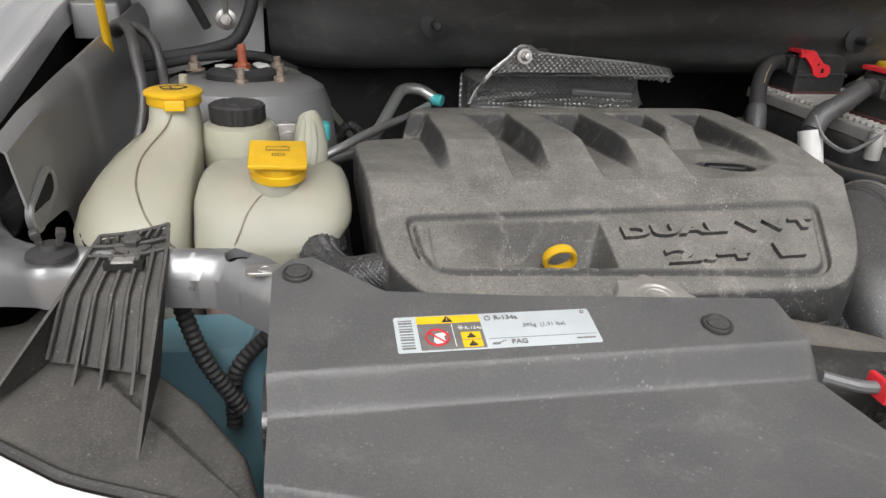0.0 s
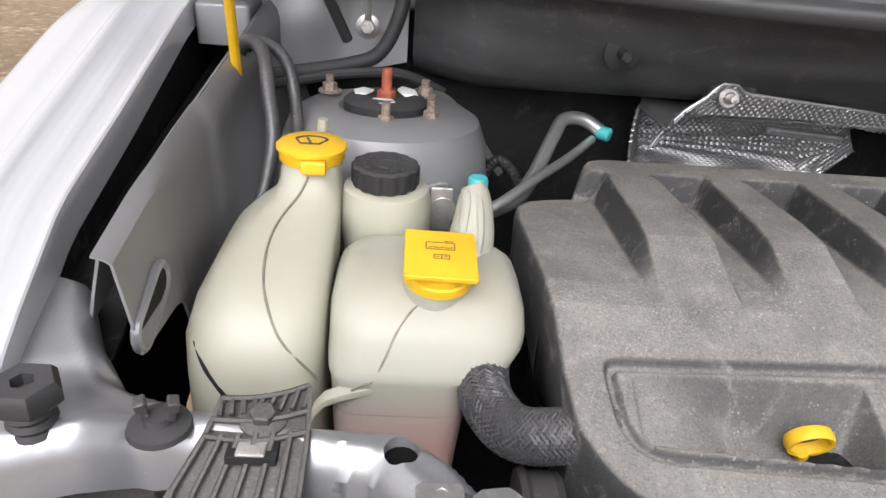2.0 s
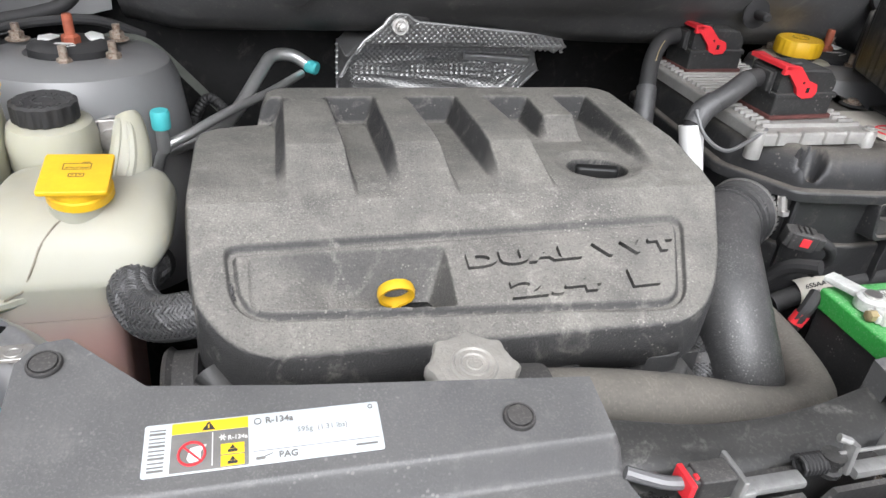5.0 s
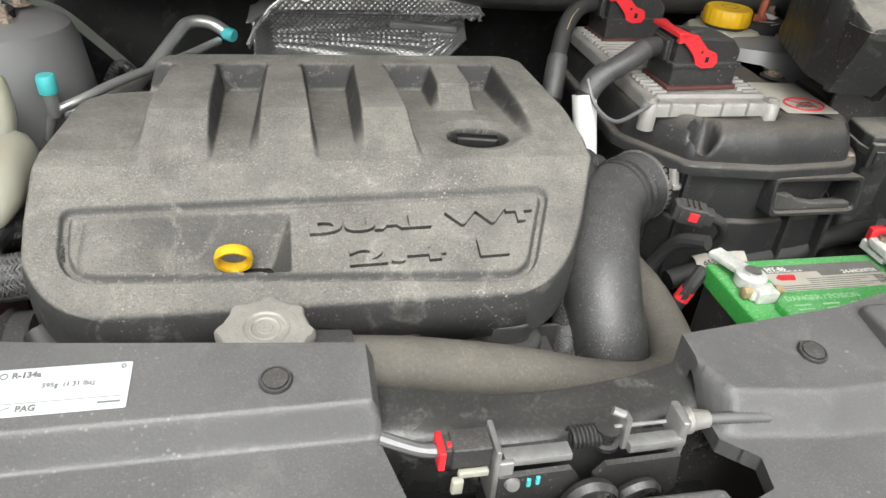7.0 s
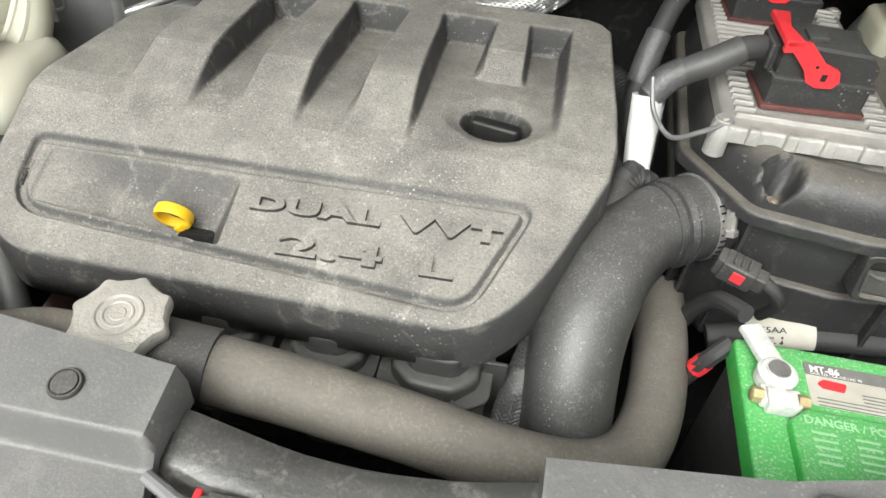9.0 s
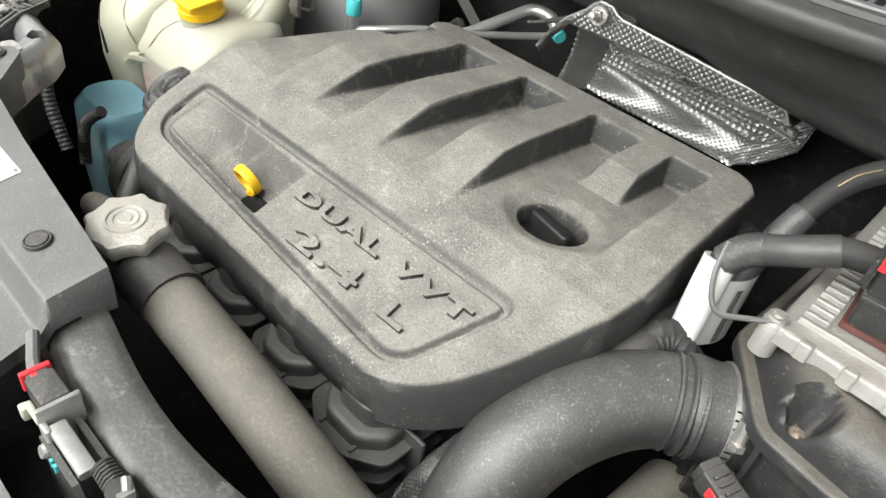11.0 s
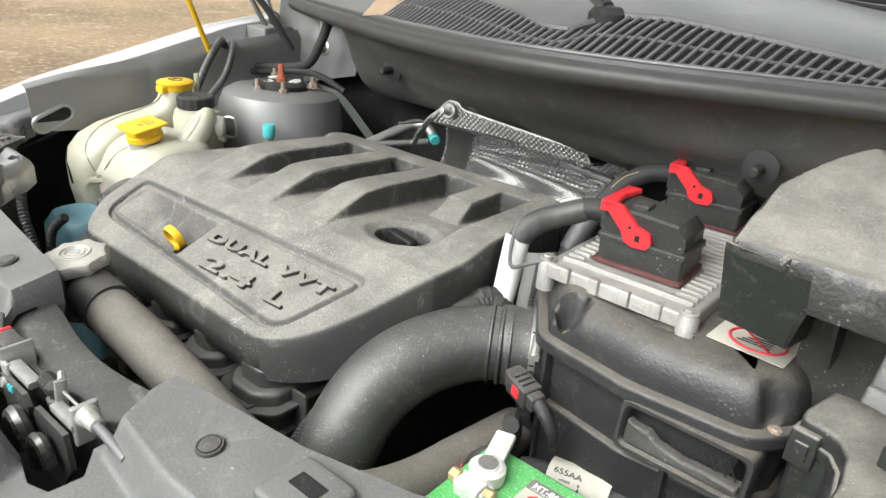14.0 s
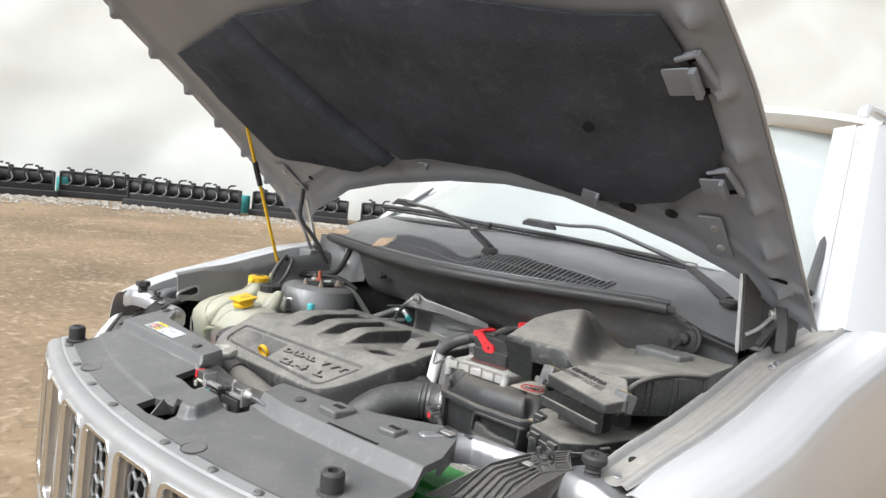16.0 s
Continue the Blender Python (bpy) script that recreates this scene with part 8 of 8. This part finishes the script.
def left_corner():
    # painted cowl side behind the strut tower
    def side(u, v):
        x = -0.60 + 0.205 * u
        bow = 0.018 * math.exp(-((u - 0.45) / 0.16) ** 2 - ((v - 0.45) / 0.3) ** 2)
        return (x, 1.115 + 0.05 * math.sin(u * 2.5) + 0.03 * (1 - v) + 0.10 * max(0.0, u - 0.85) - bow, 1.285 - (0.17 - 0.05 * u) * v)
    th = thing("bulkhead_corner", (-0.48, 1.13, 1.15), "grey painted cowl side panel with a grounding stud", "inner wing")
    part("pressing", sheet(side, 16, 12, 0.002), "apron", th)
    part("ground_stud", join(bolt_head((-0.442, 1.122, 1.213), 0.009, 0.010, (0, -1, 0.1)), lathe([(0.004, 0), (0.004, 0.018), (0, 0.018)], (-0.442, 1.122, 1.213), (0, -1, 0.1), 12)), "zinc", th)
    part("earth_lug", tube([(-0.442, 1.118, 1.222), (-0.442, 1.116, 1.25), (-0.44, 1.12, 1.28)], 0.004, 8), "zinc", th)
    solo("wiring_harness", tube([(-0.40, 1.10, 1.275), (-0.405, 1.085, 1.235), (-0.425, 1.075, 1.195), (-0.46, 1.072, 1.180), (-0.52, 1.06, 1.170), (-0.58, 1.03, 1.165)], 0.0085, 12), "rubber", "black wiring harness behind the strut tower", "wiring")
    solo("wiring_harness", tube([(-0.35, 1.09, 1.15), (-0.40, 1.075, 1.172), (-0.46, 1.065, 1.172), (-0.52, 1.05, 1.163), (-0.57, 1.02, 1.16)], 0.006, 10), "rubber", "thin black wiring harness behind the strut tower", "wiring")
    solo("washer_hose", tube([(-0.565, 0.99, 1.16), (-0.562, 0.985, 1.20), (-0.548, 0.97, 1.222), (-0.530, 0.95, 1.218), (-0.520, 0.92, 1.19), (-0.512, 0.89, 1.15), (-0.52, 0.86, 1.10), (-0.535, 0.84, 1.06)], 0.0068, 12), "hose", "looped grey rubber washer hose", "hose", "looped washer hoses")
    solo("washer_hose", tube([(-0.575, 1.00, 1.17), (-0.560, 1.00, 1.205), (-0.535, 0.985, 1.218), (-0.510, 0.965, 1.205), (-0.498, 0.94, 1.17), (-0.492, 0.905, 1.14), (-0.49, 0.875, 1.12)], 0.006, 12), "hose", "looped grey rubber washer hose", "hose", "looped washer hoses")
    solo("plastic_strap", skin([[p + Vector((0.004, 0.007, 0)), p - Vector((0.004, 0.007, 0)), p - Vector((0.004, 0.007, 0.002)), p + Vector((0.004, 0.007, -0.002))] for p in spline([(-0.385, 1.040, 1.166), (-0.346, 1.068, 1.150), (-0.305, 1.092, 1.098), (-0.266, 1.116, 1.041)], 6)]), "strap", "grey-green plastic strap over the strut tower", "strap")
    solo("hood_cable", tube([(-0.555, 1.02, 1.46), (-0.545, 1.01, 1.40), (-0.53, 1.0, 1.34), (-0.49, 1.03, 1.28), (-0.46, 1.06, 1.21)], 0.006, 8), "rubber", "black washer hose running up to the hood", "hose")
    for s, x in ((-1, -0.60),):
        hinge = thing("hinge_assembly", (x, 1.12, 1.2), "grey steel hood hinge arm", "hinge", "hood hinges")
        part("arm", bar((x, 1.13, 1.235), (x - s * 0.03, 1.045, 1.395), 0.006, 0.014, 0.002, up=(1, 0, 0)), "zinc2", hinge)
        part("link", bar((x - s * 0.02, 1.09, 1.24), (x - s * 0.045, 1.00, 1.36), 0.005, 0.014, 0.002, up=(1, 0, 0)), "apron", hinge)
        part("foot", box(x - 0.03, x + 0.03, 1.08, 1.19, 1.19, 1.235, 0.004, 0.006), "apron", hinge)
        part("pivot_bolt", bolt_head((x - s * 0.008, 1.12, 1.25), 0.009, 0.008, (-s, 0, 0)), "zinc", hinge)


def far_hinge():
    """Bent steel arm, side plate and link rod standing in a black pocket."""
    hinge = thing("hinge_assembly", (0.79, 1.06, 1.25), "dusty steel hood hinge arm with its link rod", "hinge", "hood hinges")
    foot, head = Vector((0.768, 1.030, 1.246)), Vector((0.746, 1.060, 1.392))
    part("arm", skin([[p + Vector((dx, dy, 0)) for dx, dy in ((-w, 0), (w, -0.002), (w, 0.004), (-w, 0.005))] for p, w in ((foot, 0.003), (foot.lerp(head, 0.1), 0.004), (foot.lerp(head, 0.5), 0.003), (foot.lerp(head, 0.9), 0.0035), (head, 0.002))]), "zinc2", hinge)
    part("side_plate", skin([[a, b, b + Vector((0.003, 0, 0)), a + Vector((0.003, 0, 0))] for a, b in ((foot + Vector((0.004, 0.006, 0.004)), Vector((0.790, 1.085, 1.262))), (foot.lerp(head, 0.5) + Vector((0.003, 0.006, 0)), Vector((0.778, 1.10, 1.325))), (head + Vector((0.003, 0.004, 0)), Vector((0.764, 1.10, 1.392))))]), "bracket", hinge, "dusty dark hinge side plate")
    part("link", tube([(0.772, 1.048, 1.279), (0.786, 1.075, 1.291), (0.800, 1.105, 1.314), (0.808, 1.122, 1.325)], 0.0042, 10), "zinc2", hinge)
    part("pivot_bolt", bolt_head((0.803, 1.110, 1.320), 0.008, 0.010, (-0.8, -0.6, 0)), "zinc", hinge)
    part("stay", skin([[p + Vector((dx, dy, 0)) for dx, dy in ((-0.009, -0.004), (0.009, -0.002), (0.009, 0.010), (-0.009, 0.010))] for p in (Vector((0.832, 1.072, 1.258)), Vector((0.826, 1.085, 1.300)), Vector((0.812, 1.110, 1.335)))]), "rubber", hinge)
    part("stay", skin([[p + Vector((dx, 0, dz)) for dx, dz in ((-0.006, -0.003), (0.006, -0.003), (0.006, 0.003), (-0.006, 0.003))] for p in (Vector((0.790, 1.07, 1.260)), Vector((0.806, 1.10, 1.296)), Vector((0.810, 1.115, 1.325)))]), "rubber", hinge)
    pocket = thing("hinge_pocket", (0.79, 1.17, 1.24), "black plastic hinge pocket at the cowl end", "cowl pocket")
    rim = rounded([(0.748, 1.135), (0.808, 1.135), (0.822, 1.23), (0.752, 1.23)], 0.012, 5)
    part("wall", skin([[(x, y, z) for x, y in inset(rim, d)] for d, z in ((0.0, 1.12), (0.0, 1.338), (0.001, 1.342), (0.004, 1.342), (0.005, 1.338), (0.006, 1.22))], caps=False), "rubber", pocket)
    # Black floor: the shade inside the pocket is put into its colour.
    part("well", slab(inset(rim, 0.004), 1.205, 1.225, 0.001), "void", pocket)


far_hinge()
M["strap"] = surface("grey_green_strap", (0.16, 0.17, 0.15), 0.5, vary=0.15, scale=20)
left_corner()


def brake_reservoir():
    th = thing("brake_fluid_reservoir", (0.513, 0.97, 1.10), "brake fluid reservoir with a ribbed yellow cap", "fluid reservoir")
    part("bottle", slab([(0.475, 0.945), (0.555, 0.945), (0.555, 1.02), (0.475, 1.02)], 1.08, 1.165, 0.008, 0.015), "tank", th)
    part("neck", lathe([(0.026, 0.0), (0.026, 0.012), (0.022, 0.014)], (0.513, 0.978, 1.160), n=28), "black", th)
    cap = part("cap", lathe([(0.0300, 0), (0.0308, 0.003), (0.0308, 0.017), (0.0285, 0.0205), (0.024, 0.0205)], (0.513, 0.978, 1.170), n=96, wobble=lambda a: 1 + 0.022 * (math.cos(24 * a) > 0)), "yellow", th, "yellow ribbed screw cap")
    part("cap_top", lathe([(0.0245, 0.0200), (0.012, 0.0200), (0.0105, 0.0212), (0.0085, 0.0212), (0.0075, 0.0200), (0.0045, 0.0200), (0.0035, 0.0210), (0, 0.0210)], (0.513, 0.978, 1.170), n=40), "yellow", cap)
    for k in range(26):
        a = 2 * math.pi * k / 26
        r = 0.0215 if k % 5 else 0.0205
        part("print_bar", moved(box(-0.0014, 0.0014, -0.0017, 0.0017, 0, 0.0003, 0.0001, 0.0004), pose(0.513 + r * math.cos(a), 0.978 + r * math.sin(a), 1.1901, 0, 0, math.degrees(a) + 90)), "ink", cap)
    for r in (0.0145, 0.0100):
        part("print_ring", lathe([(r, 0.0), (r + 0.0006, 0.0003), (r + 0.0012, 0.0)], (0.513, 0.978, 1.1902 if r > 0.012 else 1.1912), n=32, caps=False), "ink", cap)
    return th


brake_reservoir()


def warning_sticker():
    th = thing("warning_sticker", (0.5, 0.76, 1.143), "white no-step warning sticker with a red ring", "sticker")
    m = frame_on((0.499, 0.789, 1.1385), (1, -0.06, 0.0), (0.17, 0.98, 0.0))
    part("sheet", moved(box(-0.031, 0.031, -0.046, 0.046, 0, 0.0006, 0.0001, 0.002), m), "cream", th)
    ring = [(0.002 + 0.022 * math.cos(a), -0.022 + 0.018 * math.sin(a), 0.001) for a in (2 * math.pi * k / 32 for k in range(33))]
    part("ring", moved(join(tube(ring, 0.0012, 6, 1, smooth=False), bar((-0.013, -0.009, 0.001), (0.017, -0.035, 0.001), 0.0022, 0.0008)), m), "red_ink", th)
    part("print", moved(join(*[bar((-0.012 + 0.003 * k, -0.030 + 0.004 * k, 0.0009), (0.014, -0.028 + 0.004 * k, 0.0009), 0.0018, 0.0004) for k in range(4)]), m), "ink", th)
    return th


warning_sticker()


def intake_sensor():
    th = thing("air_temperature_sensor", (0.347, 0.677, 1.05), "black sensor plug with a red lock on the intake", "sensor")
    m = frame_on((0.343, 0.681, 1.056), (0.93, -0.34, -0.12), (0.34, 0.93, 0.1))
    part("plug_body", moved(join(box(-0.017, 0.012, -0.010, 0.010, -0.010, 0.009, 0.002, 0.003), box(-0.022, -0.014, -0.0085, 0.0085, -0.0085, 0.0085, 0.001, 0.003), box(0.010, 0.021, -0.0075, 0.0075, -0.0075, 0.0065, 0.002, 0.003)), m), "black", th)
    part("latch_rib", moved(join(*[box(-0.010 + 0.006 * k, -0.0075 + 0.006 * k, -0.0065, 0.0065, 0.008, 0.0115, 0.0006, 0.0008) for k in range(3)]), m), "black", th)
    part("red_lock", moved(box(-0.006, 0.004, -0.0112, -0.0095, -0.005, 0.005, 0.0005, 0.001), m), "red", th)
    part("wire", tube([m @ Vector((0.019, 0, 0)), m @ Vector((0.032, 0.000, -0.006)), m @ Vector((0.040, 0.004, -0.022)), m @ Vector((0.036, 0.012, -0.05))], [0.006, 0.005, 0.0045], 10, ribs=0.0004, pitch=0.003), "rubber", th)
    return th


intake_sensor()


def battery_cables():
    solo("battery_cable", tube([(0.350, 0.652, 1.036), (0.335, 0.68, 1.02), (0.325, 0.70, 0.98), (0.31, 0.70, 0.92)], 0.008, 10), "rubber", "black cable on the battery clamp", "cable")
    solo("battery_cable", tube([(0.345, 0.640, 1.012), (0.332, 0.632, 1.0), (0.322, 0.632, 0.975), (0.312, 0.64, 0.93)], 0.0075, 10), "rubber", "black cable beside the battery", "cable")
    solo("cable_sleeve", tube([(0.329, 0.632, 0.993), (0.324, 0.632, 0.981)], 0.0085, 10), "red", "short red sleeve on a battery cable", "cable")
    solo("battery_cable", tube([(0.345, 0.692, 0.960), (0.375, 0.694, 0.968), (0.42, 0.697, 0.974), (0.468, 0.700, 0.978), (0.503, 0.703, 0.980), (0.543, 0.712, 0.99), (0.566, 0.690, 1.015), (0.572, 0.665, 1.035)], 0.0115, 12, 8, ribs=0.0006, pitch=0.006), "rubber", "taped black battery cable", "cable")
    th = thing("wire_tag", (0.41, 0.70, 0.985), "cream paper tag folded round a battery cable", "tag")
    m = frame_on((0.404, 0.692, 0.981), (0.064, 0.004, 0.008), (0.0, 0.020, 0.019)) @ Matrix.Diagonal((0.95, 0.78, 1, 1))
    part("fold", moved(sheet(lambda u, v: (-0.032 + 0.064 * u, 0.019 * math.sin((v - 0.5) * 2.6), 0.010 * math.cos((v - 0.5) * 2.6) - 0.006 + 0.001 * math.sin(u * 9)), 12, 12, 0.0005), m), "cream", th)
    part("print", lettering("655AA", 0.0105, m @ pose(-0.025, 0.000, 0.0060) @ Matrix.Diagonal((1, 0.9, 1, 1)), 0.0003), "ink", th)
    part("print_bar", moved(bar((-0.018, -0.006, 0.0042), (-0.006, -0.006, 0.0042), 0.003, 0.0003), m), "dark_label", th)
    solo("ground_wire", tube([(0.312, 0.752, 1.152), (0.290, 0.748, 1.140), (0.268, 0.752, 1.128), (0.252, 0.772, 1.138), (0.246, 0.790, 1.160)], 0.0022, 8), "cowl", "thin grey grounding wire", "wire")


battery_cables()


def dark_lines():
    th = thing("braided_hose", (0.19, 0.62, 0.9), "thin hose in a woven black sleeve beside the intake hose", "hose")
    line = [(0.240, 0.745, 1.052), (0.218, 0.69, 1.036), (0.196, 0.635, 1.016), (0.182, 0.59, 0.990), (0.174, 0.562, 0.955), (0.172, 0.548, 0.90)]
    part("sleeve", tube(line, 0.0130, 16, 8), "rubber", th)
    tagged(part("woven_cover", braid(line, 0.0134, 16, 0.055), "braid", th, "woven black sleeve"), kind="stuff")
    part("tie_band", tube([(0.1815, 0.589, 0.989), (0.1795, 0.582, 0.983)], 0.0150, 18, 2), "black", th)
    for pts, r, w in (([(0.05, 0.98, 1.03), (0.15, 0.99, 1.05), (0.235, 0.95, 1.07), (0.25, 0.88, 1.05), (0.235, 0.80, 1.03)], 0.012, "rubber"),
                      ([(0.24, 0.90, 1.04), (0.232, 0.80, 1.06), (0.238, 0.74, 1.075), (0.225, 0.70, 1.06), (0.205, 0.66, 1.03), (0.19, 0.62, 0.98)], 0.013, "black"),
                      ([(0.200, 0.610, 1.040), (0.213, 0.643, 1.058), (0.229, 0.690, 1.064), (0.237, 0.728, 1.072), (0.247, 0.751, 1.079), (0.262, 0.757, 1.074), (0.272, 0.768, 1.058)], 0.0105, "rubber"),
                      ([(0.232, 0.738, 1.066), (0.240, 0.748, 1.084), (0.250, 0.764, 1.080), (0.252, 0.775, 1.062)], 0.0095, "rubber"),
                      ([(-0.26, 0.96, 1.0), (-0.25, 1.03, 1.05), (-0.28, 1.06, 1.08), (-0.31, 1.05, 1.03)], 0.006, "rubber"),
                      ([(-0.23, 1.05, 1.02), (-0.15, 1.03, 1.04), (-0.05, 1.04, 1.03)], 0.009, "black"),
                      ([(-0.265, 0.585, 1.03), (-0.235, 0.545, 1.0), (-0.22, 0.52, 0.95)], 0.012, "runner"),
                      ([(-0.34, 0.60, 0.99), (-0.315, 0.575, 1.0), (-0.28, 0.57, 0.99), (-0.25, 0.56, 0.95)], 0.010, "rubber"),
                      ([(-0.365, 0.585, 1.03), (-0.395, 0.575, 1.0), (-0.40, 0.57, 0.95)], 0.006, "rubber"),
                      ([(-0.43, 0.56, 1.075), (-0.415, 0.55, 1.03), (-0.39, 0.55, 0.98)], 0.006, "rubber")):
        solo("wiring_harness" if w == "rubber" else "coolant_pipe", tube(pts, r, 12, 8, ribs=0.0011 if w == "rubber" else 0, pitch=0.005 if w == "rubber" else 0), w, "dark hose low in the engine bay" if w != "rubber" else "corrugated black wiring conduit in the engine bay", "hose" if w != "rubber" else "wiring")
    th = thing("drive_pulley", (-0.30, 0.60, 0.98), "dark ribbed drive belt pulley", "pulley")
    part("wheel", lathe([(0.02, 0), (0.045, 0.002), (0.048, 0.006), (0.044, 0.010), (0.044, 0.026), (0.048, 0.030), (0.02, 0.034)], (-0.30, 0.60, 0.985), (1, 0, 0.05), 32), "black", th)


dark_lines()

# ---- tarpaulin building and machine row ----
def fabric(u, v):
    a, b = Vector((-30.0, -9.0, 0)), Vector((7.0, 46.8, 0))
    p = a.lerp(b, u)
    n = Vector((0.78, -0.63, 0))
    fold = 0.20 * noise.noise((u * 14 + v * 2, v * 3.0, 3)) + 0.06 * noise.noise((u * 34 - v * 5, v * 7, 7)) + 0.025 * noise.noise((u * 90 + v * 9, v * 16, 5))
    return tuple(p + n * fold + Vector((0, 0, -0.2 + 12 * v)))


tagged(part("fabric_building", sheet(fabric, 240, 60, 0.05), "tarp"), "white tarpaulin wall of a long fabric building", "building")


def machine(a, b, group="machine row"):
    """A low black attachment with a rail and a row of clamps, from a to b on the ground."""
    a, b = Vector(a), Vector(b)
    l = (b - a).length
    th = thing("machine_attachment", a.lerp(b, 0.5), "low black steel machine attachment with a row of clamps", "machinery", group)
    m = frame_on(a, b - a, Vector((0, 0, 1)).cross(b - a))
    part("skid", moved(box(-0.05, l * 0.97, -0.60, -0.28, 0.0, 0.15, 0.01, 0.02), m), "machine", th)
    part("blade", moved(box(0, l * 0.95, -0.22, 0.15, 0.05, 0.30, 0.02, 0.02), m), "machine", th)
    part("back_plate", moved(box(0, l * 0.95, 0.12, 0.18, 0.05, 0.63, 0.01, 0.01), m), "machine", th)
    part("drum", tube([m @ Vector((0.02, -0.02, 0.43)), m @ Vector((l * 0.94, -0.02, 0.43))], 0.14, 12, 3), "machine", th)
    part("end_plate", moved(box(-0.03, 0.02, -0.25, 0.22, 0.02, 0.62, 0.01, 0.04), m), "machine", th)
    part("end_plate", moved(box(l * 0.94, l * 0.96, -0.25, 0.22, 0.02, 0.62, 0.01, 0.04), m), "machine", th)
    n = max(6, int(l / 0.34))
    for k in range(n):
        x = l * (0.08 + 0.86 * k / n)
        clamp = part("clamp", moved(join(box(x, x + 0.10, -0.22, 0.16, 0.40, 0.64, 0.01, 0.01), box(x - 0.05, x + 0.05, -0.14, 0.10, 0.26, 0.36, 0.01, 0.02)), m), "machine", th)
        if k % 2:
            part("lever", tube([m @ Vector((x, 0.0, 0.62)), m @ Vector((x + 0.06, -0.04, 0.72)), m @ Vector((x + 0.20, -0.06, 0.74))], 0.022, 6, 3), "machine", clamp)
        else:
            part("knob", moved(join(box(x + 0.0, x + 0.12, -0.07, 0.07, 0.62, 0.70, 0.02, 0.02), box(x - 0.06, x + 0.02, -0.04, 0.04, 0.69, 0.74, 0.01, 0.01)), m), "machine", clamp)
        part("hook", tube([m @ Vector((x + 0.04, -0.26, 0.54)), m @ Vector((x + 0.08, -0.38, 0.40)), m @ Vector((x - 0.02, -0.38, 0.30)), m @ Vector((x - 0.14, -0.36, 0.29))], 0.014, 6), "machine_grey", th)
    return th


ROW = [((-18.6, 3.6), (-17.75, 6.75)), ((-18.25, 6.95), (-17.35, 9.05)), ((-16.6, 8.0), (-14.9, 10.3)), ((-15.4, 10.9), (-13.6, 12.9)), ((-13.6, 13.3), (-11.6, 15.1)), ((-11.4, 15.4), (-9.4, 17.2)), ((-19.6, 0.2), (-18.8, 3.3))]
for (ax, ay), (bx, by) in ROW:
    machine((ax, ay, 0), (bx, by, 0))
for x, y in ((-18.2, 7.0), (-15.6, 10.7)):
    solo("teal_drum", lathe([(0.16, 0.0), (0.17, 0.02), (0.165, 0.25), (0.17, 0.27), (0.165, 0.46), (0.15, 0.48), (0, 0.48)], (x, y, 0.0), n=18), "teal_dull", "small teal plastic drum among the machines", "drum")


def gravel_verge():
    """Pale stones strewn along the foot of the machine row."""
    rng = random.Random(5)
    vs, fs = [], []
    line = [Vector((-19.0, -1.0)), Vector((-17.6, 4.0)), Vector((-16.6, 7.4)), Vector((-14.3, 10.3)), Vector((-11.5, 13.6)), Vector((-9.0, 16.2))]
    for k in range(3200):
        t = rng.random() * (len(line) - 1)
        i = int(t)
        p = line[i].lerp(line[i + 1], t - i) + Vector((0.83, -0.56)) * (abs(rng.gauss(0, 0.9)) - 0.15)
        r = 0.02 + 0.05 * rng.random() ** 2
        z = 0.0
        b = len(vs)
        a0 = rng.random() * 6
        vs.extend([(p.x + r * math.cos(a0 + q * 1.57) * rng.uniform(0.7, 1.3), p.y + r * math.sin(a0 + q * 1.57) * rng.uniform(0.7, 1.3), z + r * 0.2) for q in range(4)])
        vs.append((p.x, p.y, z + r * rng.uniform(0.6, 1.0)))
        vs.append((p.x, p.y, z - r * 0.4))
        for q in range(4):
            fs.append((b + q, b + (q + 1) % 4, b + 4))
            fs.append((b + (q + 1) % 4, b + q, b + 5))
    tagged(part("gravel", mesh_from(vs, fs, smooth=False), "stone"), "pale grey gravel along the machine row", "gravel", kind="stuff")


M["stone"] = surface("pale_gravel", (0.34, 0.315, 0.28), 0.9, vary=0.35, scale=3, bump=0.3)
gravel_verge()
